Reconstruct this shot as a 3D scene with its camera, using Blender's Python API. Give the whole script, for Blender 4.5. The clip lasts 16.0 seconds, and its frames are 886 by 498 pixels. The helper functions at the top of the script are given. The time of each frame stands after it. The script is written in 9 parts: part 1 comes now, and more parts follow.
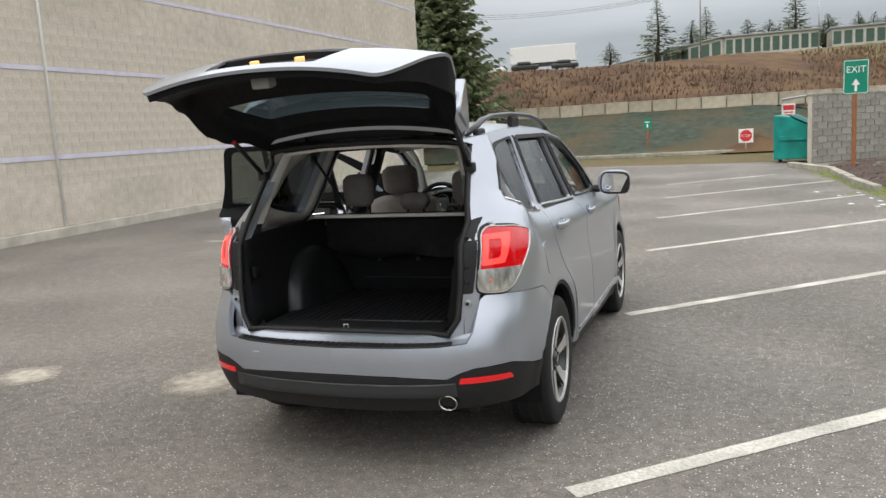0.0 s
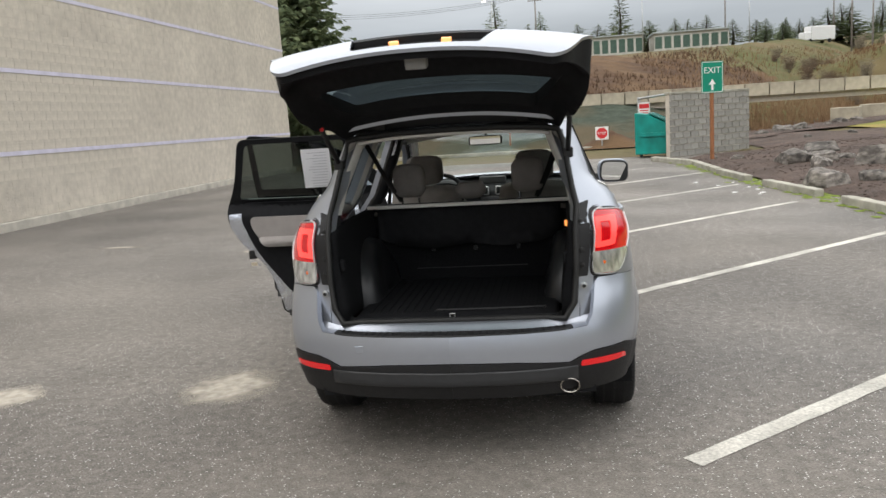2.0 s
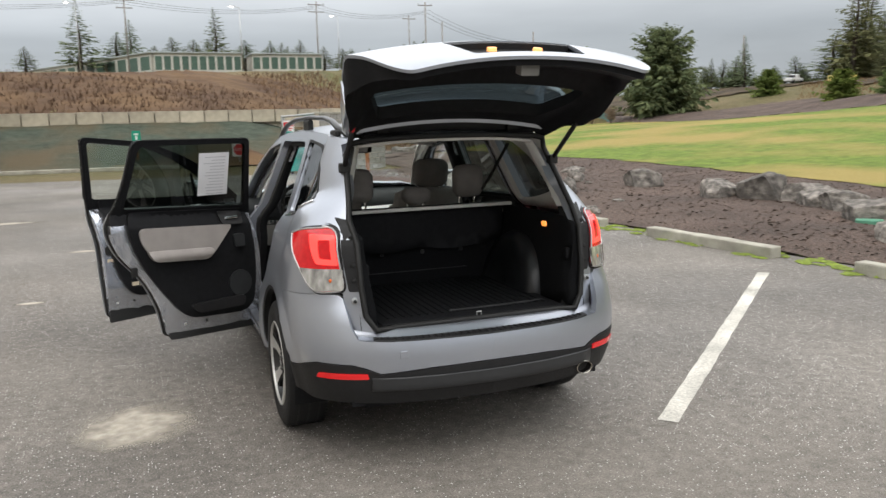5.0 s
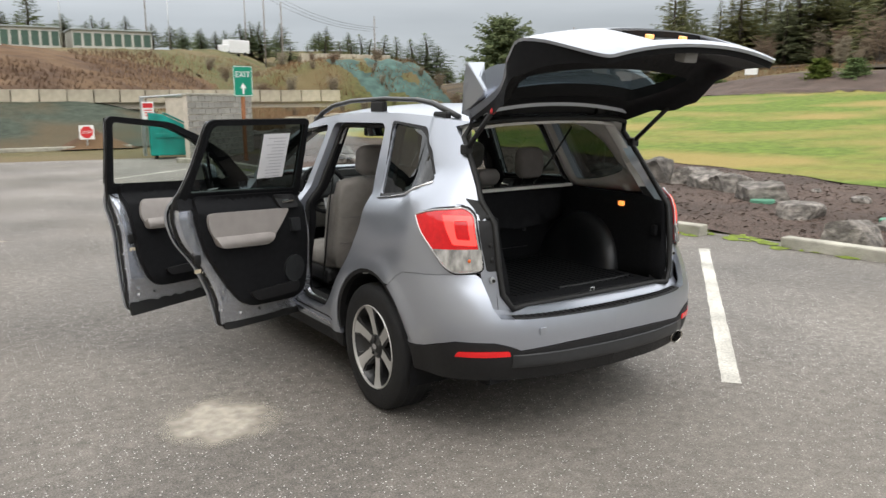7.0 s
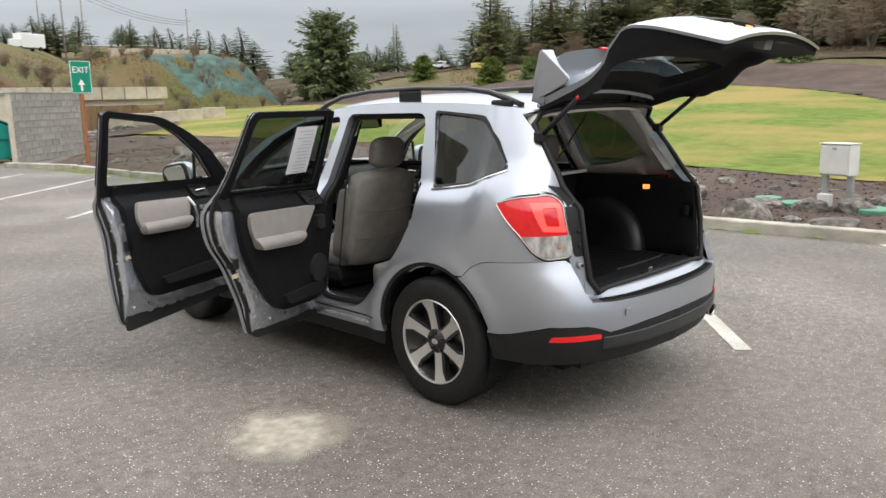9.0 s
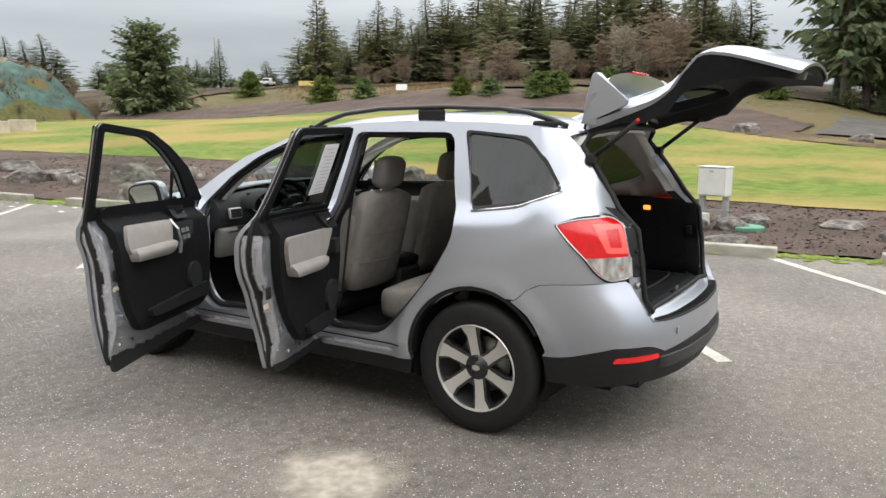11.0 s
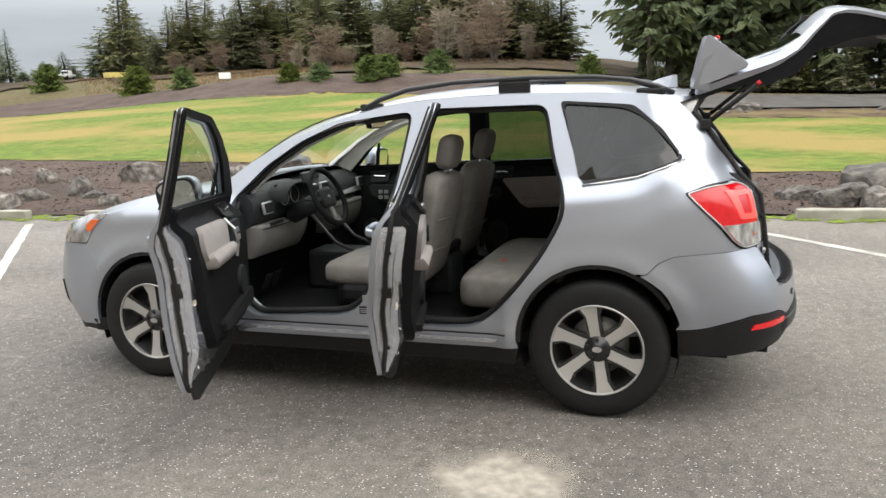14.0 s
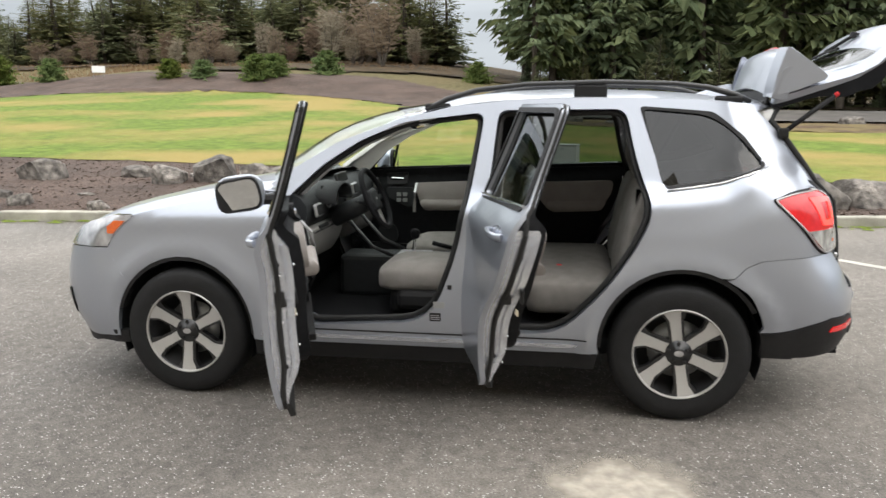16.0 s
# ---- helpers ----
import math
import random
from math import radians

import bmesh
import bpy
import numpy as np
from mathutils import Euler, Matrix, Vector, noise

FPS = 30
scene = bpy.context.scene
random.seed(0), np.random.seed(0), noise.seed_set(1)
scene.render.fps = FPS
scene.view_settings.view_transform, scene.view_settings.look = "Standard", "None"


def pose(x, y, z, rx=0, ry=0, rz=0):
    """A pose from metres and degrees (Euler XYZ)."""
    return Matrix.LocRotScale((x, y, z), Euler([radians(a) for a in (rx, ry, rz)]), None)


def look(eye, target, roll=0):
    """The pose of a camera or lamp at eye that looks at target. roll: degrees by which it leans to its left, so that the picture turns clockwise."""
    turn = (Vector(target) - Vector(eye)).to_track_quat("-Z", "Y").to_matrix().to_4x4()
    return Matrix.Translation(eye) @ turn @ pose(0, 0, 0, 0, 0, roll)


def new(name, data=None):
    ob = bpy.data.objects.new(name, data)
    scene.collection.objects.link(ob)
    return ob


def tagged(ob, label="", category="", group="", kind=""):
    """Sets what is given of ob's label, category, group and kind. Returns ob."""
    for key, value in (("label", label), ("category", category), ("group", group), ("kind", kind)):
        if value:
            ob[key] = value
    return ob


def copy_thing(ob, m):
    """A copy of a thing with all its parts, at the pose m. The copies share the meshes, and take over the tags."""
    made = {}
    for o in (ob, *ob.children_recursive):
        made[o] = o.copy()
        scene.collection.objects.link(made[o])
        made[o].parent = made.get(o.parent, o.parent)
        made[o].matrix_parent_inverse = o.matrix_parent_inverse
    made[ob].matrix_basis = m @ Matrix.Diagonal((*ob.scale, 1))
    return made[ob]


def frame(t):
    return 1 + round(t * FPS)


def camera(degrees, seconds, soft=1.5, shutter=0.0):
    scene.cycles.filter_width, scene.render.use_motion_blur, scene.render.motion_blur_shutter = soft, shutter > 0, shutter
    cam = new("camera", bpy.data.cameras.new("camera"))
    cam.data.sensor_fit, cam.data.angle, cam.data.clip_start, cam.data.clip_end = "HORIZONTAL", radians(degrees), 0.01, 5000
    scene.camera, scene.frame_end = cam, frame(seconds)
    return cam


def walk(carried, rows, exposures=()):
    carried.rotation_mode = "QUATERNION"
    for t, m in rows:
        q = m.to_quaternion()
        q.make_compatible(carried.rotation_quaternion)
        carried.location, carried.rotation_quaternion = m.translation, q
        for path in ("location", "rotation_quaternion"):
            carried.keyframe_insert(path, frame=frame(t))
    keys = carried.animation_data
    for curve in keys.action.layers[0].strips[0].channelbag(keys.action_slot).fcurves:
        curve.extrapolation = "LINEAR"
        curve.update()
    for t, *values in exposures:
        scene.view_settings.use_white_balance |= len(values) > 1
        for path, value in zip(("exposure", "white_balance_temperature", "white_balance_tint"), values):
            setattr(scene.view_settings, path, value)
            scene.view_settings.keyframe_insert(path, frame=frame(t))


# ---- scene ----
cam = camera(58.5, 16.0, shutter=0.35)
PATH = [
    (0, (1.74, -4.143, 1.624), (1.065, -2.284, 1.328), -3.32),
    (0.5, (1.459, -4.192, 1.601), (0.851, -2.307, 1.322), -4.04),
    (1, (1.133, -4.264, 1.607), (0.625, -2.347, 1.343), -1.96),
    (1.5, (0.844, -4.395, 1.635), (0.478, -2.454, 1.319), -2.25),
    (2, (0.521, -4.42, 1.624), (0.227, -2.467, 1.307), -3.69),
    (2.5, (0.176, -4.466, 1.64), (-0.018, -2.5, 1.33), -1.86),
    (3, (-0.154, -4.562, 1.658), (-0.215, -2.59, 1.333), -1.53),
    (3.5, (-0.476, -4.469, 1.644), (-0.396, -2.496, 1.328), -2.88),
    (4, (-0.811, -4.419, 1.66), (-0.633, -2.448, 1.367), 0.12),
    (4.2, (-0.952, -4.405, 1.658), (-0.641, -2.452, 1.362), -0.52),
    (6.3, (-2.352, -3.955, 1.645), (-1.461, -2.195, 1.313), -0.28),
    (6.5, (-2.479, -3.885, 1.657), (-1.569, -2.137, 1.314), -0.8),
    (7, (-2.799, -3.737, 1.659), (-1.739, -2.079, 1.3), -0.52),
    (7.5, (-3.078, -3.579, 1.66), (-1.928, -1.978, 1.318), -0.47),
    (8, (-3.295, -3.322, 1.662), (-2.1, -1.752, 1.335), -1.18),
    (8.5, (-3.564, -3.109, 1.651), (-2.297, -1.6, 1.31), -0.75),
    (9, (-3.748, -2.909, 1.642), (-2.346, -1.532, 1.266), -1.22),
    (9.5, (-3.869, -2.664, 1.663), (-2.419, -1.336, 1.295), -0.86),
    (9.7, (-3.926, -2.56, 1.657), (-2.441, -1.269, 1.3), 0.17),
    (11.8, (-4.49, -1.516, 1.64), (-2.741, -0.608, 1.295), -0.59),
    (12, (-4.502, -1.409, 1.625), (-2.743, -0.522, 1.28), -0.31),
    (12.5, (-4.511, -1.162, 1.632), (-2.727, -0.321, 1.301), -0.56),
    (13, (-4.621, -0.955, 1.626), (-2.794, -0.206, 1.312), 0.32),
    (13.5, (-4.721, -0.728, 1.618), (-2.852, -0.105, 1.271), 0.61),
    (14, (-4.675, -0.492, 1.607), (-2.813, 0.134, 1.233), -1.98),
    (14.5, (-4.68, -0.327, 1.616), (-2.783, 0.199, 1.262), 0.32),
    (15, (-4.779, -0.096, 1.603), (-2.847, 0.288, 1.255), -0.07),
    (15.5, (-4.814, 0.205, 1.591), (-2.88, 0.539, 1.209), -0.34),
    (16, (-4.807, 0.543, 1.607), (-2.868, 0.865, 1.237), -0.19),
]

# the phone opens up a little as it leaves the pale wall
EXPOSURES = [(0.0, -0.22), (3.0, -0.20), (6.5, -0.02), (9.0, 0.05), (12.5, 0.19), (16.0, 0.22)]
walk(cam, [(t, look(eye, target, roll)) for t, eye, target, roll in PATH], exposures=EXPOSURES)

# ---- world and light ----
world = bpy.data.worlds.new("overcast_sky")
scene.world = world
world.use_nodes = True
wn, wl = world.node_tree.nodes, world.node_tree.links
wn.clear()
w_out = wn.new("ShaderNodeOutputWorld")
w_bg = wn.new("ShaderNodeBackground")
w_sky = wn.new("ShaderNodeTexSky")
w_sky.sky_type = "NISHITA"
w_sky.sun_disc = False
w_sky.sun_elevation, w_sky.sun_rotation = radians(63), radians(200)
w_sky.air_density, w_sky.dust_density = 1.0, 4.0
w_tc = wn.new("ShaderNodeTexCoord")
w_sep = wn.new("ShaderNodeSeparateXYZ")
wl.new(w_tc.outputs["Generated"], w_sep.inputs[0])
w_ramp = wn.new("ShaderNodeValToRGB")
els = w_ramp.color_ramp.elements
els[0].position, els[0].color = 0.0, (0.44, 0.475, 0.51, 1)
els[1].position, els[1].color = 1.0, (2.1, 2.1, 2.08, 1)
e = els.new(0.10); e.color = (0.485, 0.52, 0.555, 1)
e = els.new(0.35); e.color = (1.9, 1.93, 1.95, 1)
wl.new(w_sep.outputs["Z"], w_ramp.inputs[0])
w_map = wn.new("ShaderNodeMapping")
w_map.inputs["Scale"].default_value = (1.2, 1.2, 7.0)
wl.new(w_tc.outputs["Generated"], w_map.inputs[0])
w_noise = wn.new("ShaderNodeTexNoise")
w_noise.inputs["Scale"].default_value = 1.7
w_noise.inputs["Detail"].default_value = 6
wl.new(w_map.outputs[0], w_noise.inputs["Vector"])
w_cl = wn.new("ShaderNodeMapRange")
w_cl.inputs["From Min"].default_value, w_cl.inputs["From Max"].default_value = 0.3, 0.7
w_cl.inputs["To Min"].default_value, w_cl.inputs["To Max"].default_value = 0.82, 1.16
wl.new(w_noise.outputs["Fac"], w_cl.inputs[0])
w_mul = wn.new("ShaderNodeMixRGB"); w_mul.blend_type = "MULTIPLY"; w_mul.inputs[0].default_value = 1
wl.new(w_ramp.outputs[0], w_mul.inputs[1]); wl.new(w_cl.outputs[0], w_mul.inputs[2])
w_skys = wn.new("ShaderNodeMixRGB"); w_skys.blend_type = "ADD"; w_skys.inputs[0].default_value = 0.02
wl.new(w_mul.outputs[0], w_skys.inputs[1]); wl.new(w_sky.outputs[0], w_skys.inputs[2])
wl.new(w_skys.outputs[0], w_bg.inputs["Color"])
w_bg.inputs["Strength"].default_value = 1.0
wl.new(w_bg.outputs[0], w_out.inputs["Surface"])

sun_data = bpy.data.lights.new("sun", "SUN")
sun_data.energy, sun_data.angle, sun_data.color = 1.0, radians(60), (1.0, 0.95, 0.88)
sun = new("sun", sun_data)
sun.matrix_world = look((-5, -14, 30), (0, 0, 0))
scene.view_settings.exposure = 0.0
# ---- materials ----
def material(name, color, rough=0.6, metal=0.0, vary=0.15, scale=6.0, bump=0.0, bump_scale=60.0, second=None, coat=0.0,
             spec=0.5, emit=None, emit_power=0.0, transmission=0.0, alpha=1.0, random=0.0, ior=1.45, stretch=(1, 1, 1), blotch=0.0, blotch_scale=0.7):
    """A principled surface with variation at two scales and a fine relief, in the object's own metres."""
    m = bpy.data.materials.new(name)
    m.use_nodes = True
    nt = m.node_tree
    n, l = nt.nodes, nt.links
    b = n["Principled BSDF"]
    b.inputs["Roughness"].default_value = rough
    b.inputs["Metallic"].default_value = metal
    b.inputs["Coat Weight"].default_value = coat
    b.inputs["Coat Roughness"].default_value = 0.04
    b.inputs["Specular IOR Level"].default_value = spec
    b.inputs["IOR"].default_value = ior
    b.inputs["Transmission Weight"].default_value = transmission
    b.inputs["Alpha"].default_value = alpha
    tc = n.new("ShaderNodeTexCoord")
    mp = n.new("ShaderNodeMapping")
    mp.inputs["Scale"].default_value = stretch
    l.new(tc.outputs["Object"], mp.inputs[0])
    col = None
    dark = tuple(c * (1 - vary) for c in color)
    light = tuple(min(1, c * (1 + vary)) for c in (second or color))
    if vary > 0:
        t1 = n.new("ShaderNodeTexNoise")
        t1.inputs["Scale"].default_value, t1.inputs["Detail"].default_value = scale, 6
        l.new(mp.outputs[0], t1.inputs["Vector"])
        mr = n.new("ShaderNodeMapRange")
        mr.inputs["From Min"].default_value, mr.inputs["From Max"].default_value = 0.32, 0.68
        l.new(t1.outputs["Fac"], mr.inputs[0])
        mx = n.new("ShaderNodeMixRGB")
        mx.inputs[1].default_value, mx.inputs[2].default_value = (*dark, 1), (*light, 1)
        l.new(mr.outputs[0], mx.inputs[0])
        col = mx.outputs[0]
        if blotch > 0:
            t2 = n.new("ShaderNodeTexNoise")
            t2.inputs["Scale"].default_value, t2.inputs["Detail"].default_value = blotch_scale, 4
            l.new(mp.outputs[0], t2.inputs["Vector"])
            m2 = n.new("ShaderNodeMapRange")
            m2.inputs["From Min"].default_value, m2.inputs["From Max"].default_value = 0.35, 0.65
            m2.inputs["To Min"].default_value, m2.inputs["To Max"].default_value = 1 - blotch, 1 + blotch
            l.new(t2.outputs["Fac"], m2.inputs[0])
            mu = n.new("ShaderNodeMixRGB"); mu.blend_type = "MULTIPLY"; mu.inputs[0].default_value = 1
            l.new(col, mu.inputs[1]); l.new(m2.outputs[0], mu.inputs[2])
            col = mu.outputs[0]
        if random > 0:
            oi = n.new("ShaderNodeObjectInfo")
            m3 = n.new("ShaderNodeMapRange")
            m3.inputs["To Min"].default_value, m3.inputs["To Max"].default_value = 1 - random, 1 + random
            l.new(oi.outputs["Random"], m3.inputs[0])
            mu = n.new("ShaderNodeMixRGB"); mu.blend_type = "MULTIPLY"; mu.inputs[0].default_value = 1
            l.new(col, mu.inputs[1]); l.new(m3.outputs[0], mu.inputs[2])
            col = mu.outputs[0]
        l.new(col, b.inputs["Base Color"])
    else:
        b.inputs["Base Color"].default_value = (*color, 1)
    if bump > 0:
        t3 = n.new("ShaderNodeTexNoise")
        t3.inputs["Scale"].default_value, t3.inputs["Detail"].default_value = bump_scale, 5
        l.new(mp.outputs[0], t3.inputs["Vector"])
        bp = n.new("ShaderNodeBump")
        bp.inputs["Strength"].default_value, bp.inputs["Distance"].default_value = bump, 0.02
        l.new(t3.outputs["Fac"], bp.inputs["Height"])
        l.new(bp.outputs[0], b.inputs["Normal"])
    if emit:
        b.inputs["Emission Color"].default_value = (*emit, 1)
        b.inputs["Emission Strength"].default_value = emit_power
    return m


def asphalt_material():
    m = material("asphalt", (0.166, 0.151, 0.134), 0.86, vary=0.22, scale=0.5, bump=0.55, bump_scale=130, blotch=0.16, blotch_scale=0.13)
    n, l = m.node_tree.nodes, m.node_tree.links
    b = n["Principled BSDF"]
    src = b.inputs["Base Color"].links[0].from_socket
    tc = n.new("ShaderNodeTexCoord")
    # light stones in the worn surface
    v = n.new("ShaderNodeTexVoronoi"); v.inputs["Scale"].default_value = 75
    l.new(tc.outputs["Object"], v.inputs["Vector"])
    r = n.new("ShaderNodeValToRGB")
    r.color_ramp.elements[0].position, r.color_ramp.elements[0].color = 0.12, (1, 1, 1, 1)
    r.color_ramp.elements[1].position, r.color_ramp.elements[1].color = 0.30, (0, 0, 0, 1)
    l.new(v.outputs["Distance"], r.inputs[0])
    vn = n.new("ShaderNodeTexNoise"); vn.inputs["Scale"].default_value = 34
    l.new(tc.outputs["Object"], vn.inputs["Vector"])
    gt = n.new("ShaderNodeMapRange")
    gt.inputs["From Min"].default_value, gt.inputs["From Max"].default_value = 0.52, 0.64
    l.new(vn.outputs["Fac"], gt.inputs[0])
    mu = n.new("ShaderNodeMath"); mu.operation = "MULTIPLY"
    l.new(r.outputs[0], mu.inputs[0]); l.new(gt.outputs[0], mu.inputs[1])
    mx = n.new("ShaderNodeMixRGB"); mx.inputs[2].default_value = (0.60, 0.57, 0.53, 1)
    l.new(mu.outputs[0], mx.inputs[0]); l.new(src, mx.inputs[1])
    gn = n.new("ShaderNodeTexNoise"); gn.inputs["Scale"].default_value = 95; gn.inputs["Detail"].default_value = 2
    l.new(tc.outputs["Object"], gn.inputs["Vector"])
    gb = n.new("ShaderNodeTexNoise"); gb.inputs["Scale"].default_value = 14; gb.inputs["Detail"].default_value = 8; gb.inputs["Roughness"].default_value = 0.75
    l.new(tc.outputs["Object"], gb.inputs["Vector"])
    gq = n.new("ShaderNodeMapRange"); gq.inputs["From Min"].default_value, gq.inputs["From Max"].default_value = 0.32, 0.68
    gq.inputs["To Min"].default_value, gq.inputs["To Max"].default_value = 0.60, 1.38
    l.new(gb.outputs["Fac"], gq.inputs[0])
    gy = n.new("ShaderNodeMixRGB"); gy.blend_type = "MULTIPLY"; gy.inputs[0].default_value = 1
    l.new(src, gy.inputs[1]); l.new(gq.outputs[0], gy.inputs[2])
    src = gy.outputs[0]
    gm = n.new("ShaderNodeMapRange"); gm.inputs["From Min"].default_value, gm.inputs["From Max"].default_value = 0.3, 0.7
    gm.inputs["To Min"].default_value, gm.inputs["To Max"].default_value = 0.62, 1.38
    l.new(gn.outputs["Fac"], gm.inputs[0])
    gx = n.new("ShaderNodeMixRGB"); gx.blend_type = "MULTIPLY"; gx.inputs[0].default_value = 1
    l.new(src, gx.inputs[1]); l.new(gm.outputs[0], gx.inputs[2])
    l.new(gx.outputs[0], mx.inputs[1])
    # a few larger pale stones
    v2 = n.new("ShaderNodeTexVoronoi"); v2.inputs["Scale"].default_value = 58; v2.inputs["Randomness"].default_value = 1
    l.new(tc.outputs["Object"], v2.inputs["Vector"])
    r2 = n.new("ShaderNodeMapRange"); r2.inputs["From Min"].default_value, r2.inputs["From Max"].default_value = 0.26, 0.16
    l.new(v2.outputs["Distance"], r2.inputs[0])
    c2 = n.new("ShaderNodeSeparateColor"); l.new(v2.outputs["Color"], c2.inputs[0])
    g2 = n.new("ShaderNodeMath"); g2.operation = "GREATER_THAN"; g2.inputs[1].default_value = 0.74
    l.new(c2.outputs[0], g2.inputs[0])
    k2 = n.new("ShaderNodeMath"); k2.operation = "MULTIPLY"
    l.new(r2.outputs[0], k2.inputs[0]); l.new(g2.outputs[0], k2.inputs[1])
    x2 = n.new("ShaderNodeMixRGB"); x2.inputs[2].default_value = (0.82, 0.80, 0.76, 1)
    l.new(k2.outputs[0], x2.inputs[0]); l.new(mx.outputs[0], x2.inputs[1])
    # pale dusty stains where water has dried
    st = n.new("ShaderNodeTexNoise"); st.inputs["Scale"].default_value = 0.22; st.inputs["Detail"].default_value = 5
    l.new(tc.outputs["Object"], st.inputs["Vector"])
    sm = n.new("ShaderNodeMapRange")
    sm.inputs["From Min"].default_value, sm.inputs["From Max"].default_value = 0.50, 0.72
    sm.inputs["To Max"].default_value = 0.45
    l.new(st.outputs["Fac"], sm.inputs[0])
    m2 = n.new("ShaderNodeMixRGB"); m2.inputs[2].default_value = (0.215, 0.195, 0.168, 1)
    l.new(sm.outputs[0], m2.inputs[0]); l.new(x2.outputs[0], m2.inputs[1])
    l.new(m2.outputs[0], b.inputs["Base Color"])
    # damp places shine a little
    rr = n.new("ShaderNodeMapRange")
    rr.inputs["From Min"].default_value, rr.inputs["From Max"].default_value = 0.35, 0.6
    rr.inputs["To Min"].default_value, rr.inputs["To Max"].default_value = 0.58, 0.9
    l.new(st.outputs["Fac"], rr.inputs[0]); l.new(rr.outputs[0], b.inputs["Roughness"])
    return m


def grass_material(name, a, b_, scale=0.12):
    m = material(name, a, 0.9, vary=0.3, scale=2.6, bump=0.8, bump_scale=40, second=a, spec=0.2)
    n, l = m.node_tree.nodes, m.node_tree.links
    b = n["Principled BSDF"]
    src = b.inputs["Base Color"].links[0].from_socket
    tc = n.new("ShaderNodeTexCoord")
    t = n.new("ShaderNodeTexNoise"); t.inputs["Scale"].default_value = scale; t.inputs["Detail"].default_value = 7
    l.new(tc.outputs["Object"], t.inputs["Vector"])
    r = n.new("ShaderNodeMapRange")
    r.inputs["From Min"].default_value, r.inputs["From Max"].default_value = 0.42, 0.60
    l.new(t.outputs["Fac"], r.inputs[0])
    mx = n.new("ShaderNodeMixRGB"); mx.inputs[2].default_value = (*b_, 1)
    l.new(r.outputs[0], mx.inputs[0]); l.new(src, mx.inputs[1])
    f = n.new("ShaderNodeTexNoise"); f.inputs["Scale"].default_value = 22; f.inputs["Detail"].default_value = 3
    l.new(tc.outputs["Object"], f.inputs["Vector"])
    fr = n.new("ShaderNodeMapRange"); fr.inputs["To Min"].default_value, fr.inputs["To Max"].default_value = 0.6, 1.4
    l.new(f.outputs["Fac"], fr.inputs[0])
    mu = n.new("ShaderNodeMixRGB"); mu.blend_type = "MULTIPLY"; mu.inputs[0].default_value = 1
    l.new(mx.outputs[0], mu.inputs[1]); l.new(fr.outputs[0], mu.inputs[2])
    l.new(mu.outputs[0], b.inputs["Base Color"])
    return m


def foliage_material(name, a, b_, through_leaf=0.35):
    """Small leaves or needles: matt, a little light shining through, each spray and each tree of its own tone."""
    m = bpy.data.materials.new(name)
    m.use_nodes = True
    n, l = m.node_tree.nodes, m.node_tree.links
    n.clear()
    g = n.new("ShaderNodeNewGeometry")
    oi = n.new("ShaderNodeObjectInfo")
    mx = n.new("ShaderNodeMixRGB"); mx.inputs[1].default_value, mx.inputs[2].default_value = (*a, 1), (*b_, 1)
    l.new(g.outputs["Random Per Island"], mx.inputs[0])
    hs = n.new("ShaderNodeHueSaturation")
    for out_, lo_, hi_, key in (("Random", .475, .515, "Hue"), ("Random", 1.15, .80, "Saturation"), ("Random", .78, 1.25, "Value")):
        mr = n.new("ShaderNodeMapRange"); mr.inputs["To Min"].default_value, mr.inputs["To Max"].default_value = lo_, hi_
        l.new(oi.outputs[out_], mr.inputs[0]); l.new(mr.outputs[0], hs.inputs[key])
    l.new(mx.outputs[0], hs.inputs["Color"])
    d, t = n.new("ShaderNodeBsdfDiffuse"), n.new("ShaderNodeBsdfTranslucent")
    l.new(hs.outputs[0], d.inputs["Color"]); l.new(hs.outputs[0], t.inputs["Color"])
    ms = n.new("ShaderNodeMixShader"); ms.inputs[0].default_value = through_leaf
    l.new(d.outputs[0], ms.inputs[1]); l.new(t.outputs[0], ms.inputs[2])
    o = n.new("ShaderNodeOutputMaterial")
    l.new(ms.outputs[0], o.inputs["Surface"])
    return m


def paint_material():
    m = material("silver_metallic_paint", (0.40, 0.427, 0.485), 0.33, metal=0.75, vary=0.03, scale=900, coat=0.60, second=(0.42, 0.447, 0.503))
    return m


def glass_material(name, tint, rough=0.0, mix=0.9):
    """Window glass: mostly clear, with a mirror-like sheen at grazing angles."""
    m = bpy.data.materials.new(name)
    m.use_nodes = True
    n, l = m.node_tree.nodes, m.node_tree.links
    n.clear()
    o = n.new("ShaderNodeOutputMaterial")
    t = n.new("ShaderNodeBsdfTransparent"); t.inputs[0].default_value = (*tint, 1)
    g = n.new("ShaderNodeBsdfGlossy"); g.inputs["Roughness"].default_value = rough
    lw = n.new("ShaderNodeLayerWeight"); lw.inputs["Blend"].default_value = 0.5
    pw = n.new("ShaderNodeMath"); pw.operation = "POWER"; pw.inputs[1].default_value = 4.5
    l.new(lw.outputs["Facing"], pw.inputs[0])
    fr = n.new("ShaderNodeMapRange"); fr.inputs["To Min"].default_value, fr.inputs["To Max"].default_value = 0.07, 0.95
    l.new(pw.outputs[0], fr.inputs[0])
    mx = n.new("ShaderNodeMixShader")
    l.new(fr.outputs[0], mx.inputs[0]); l.new(t.outputs[0], mx.inputs[1]); l.new(g.outputs[0], mx.inputs[2])
    l.new(mx.outputs[0], o.inputs["Surface"])
    return m


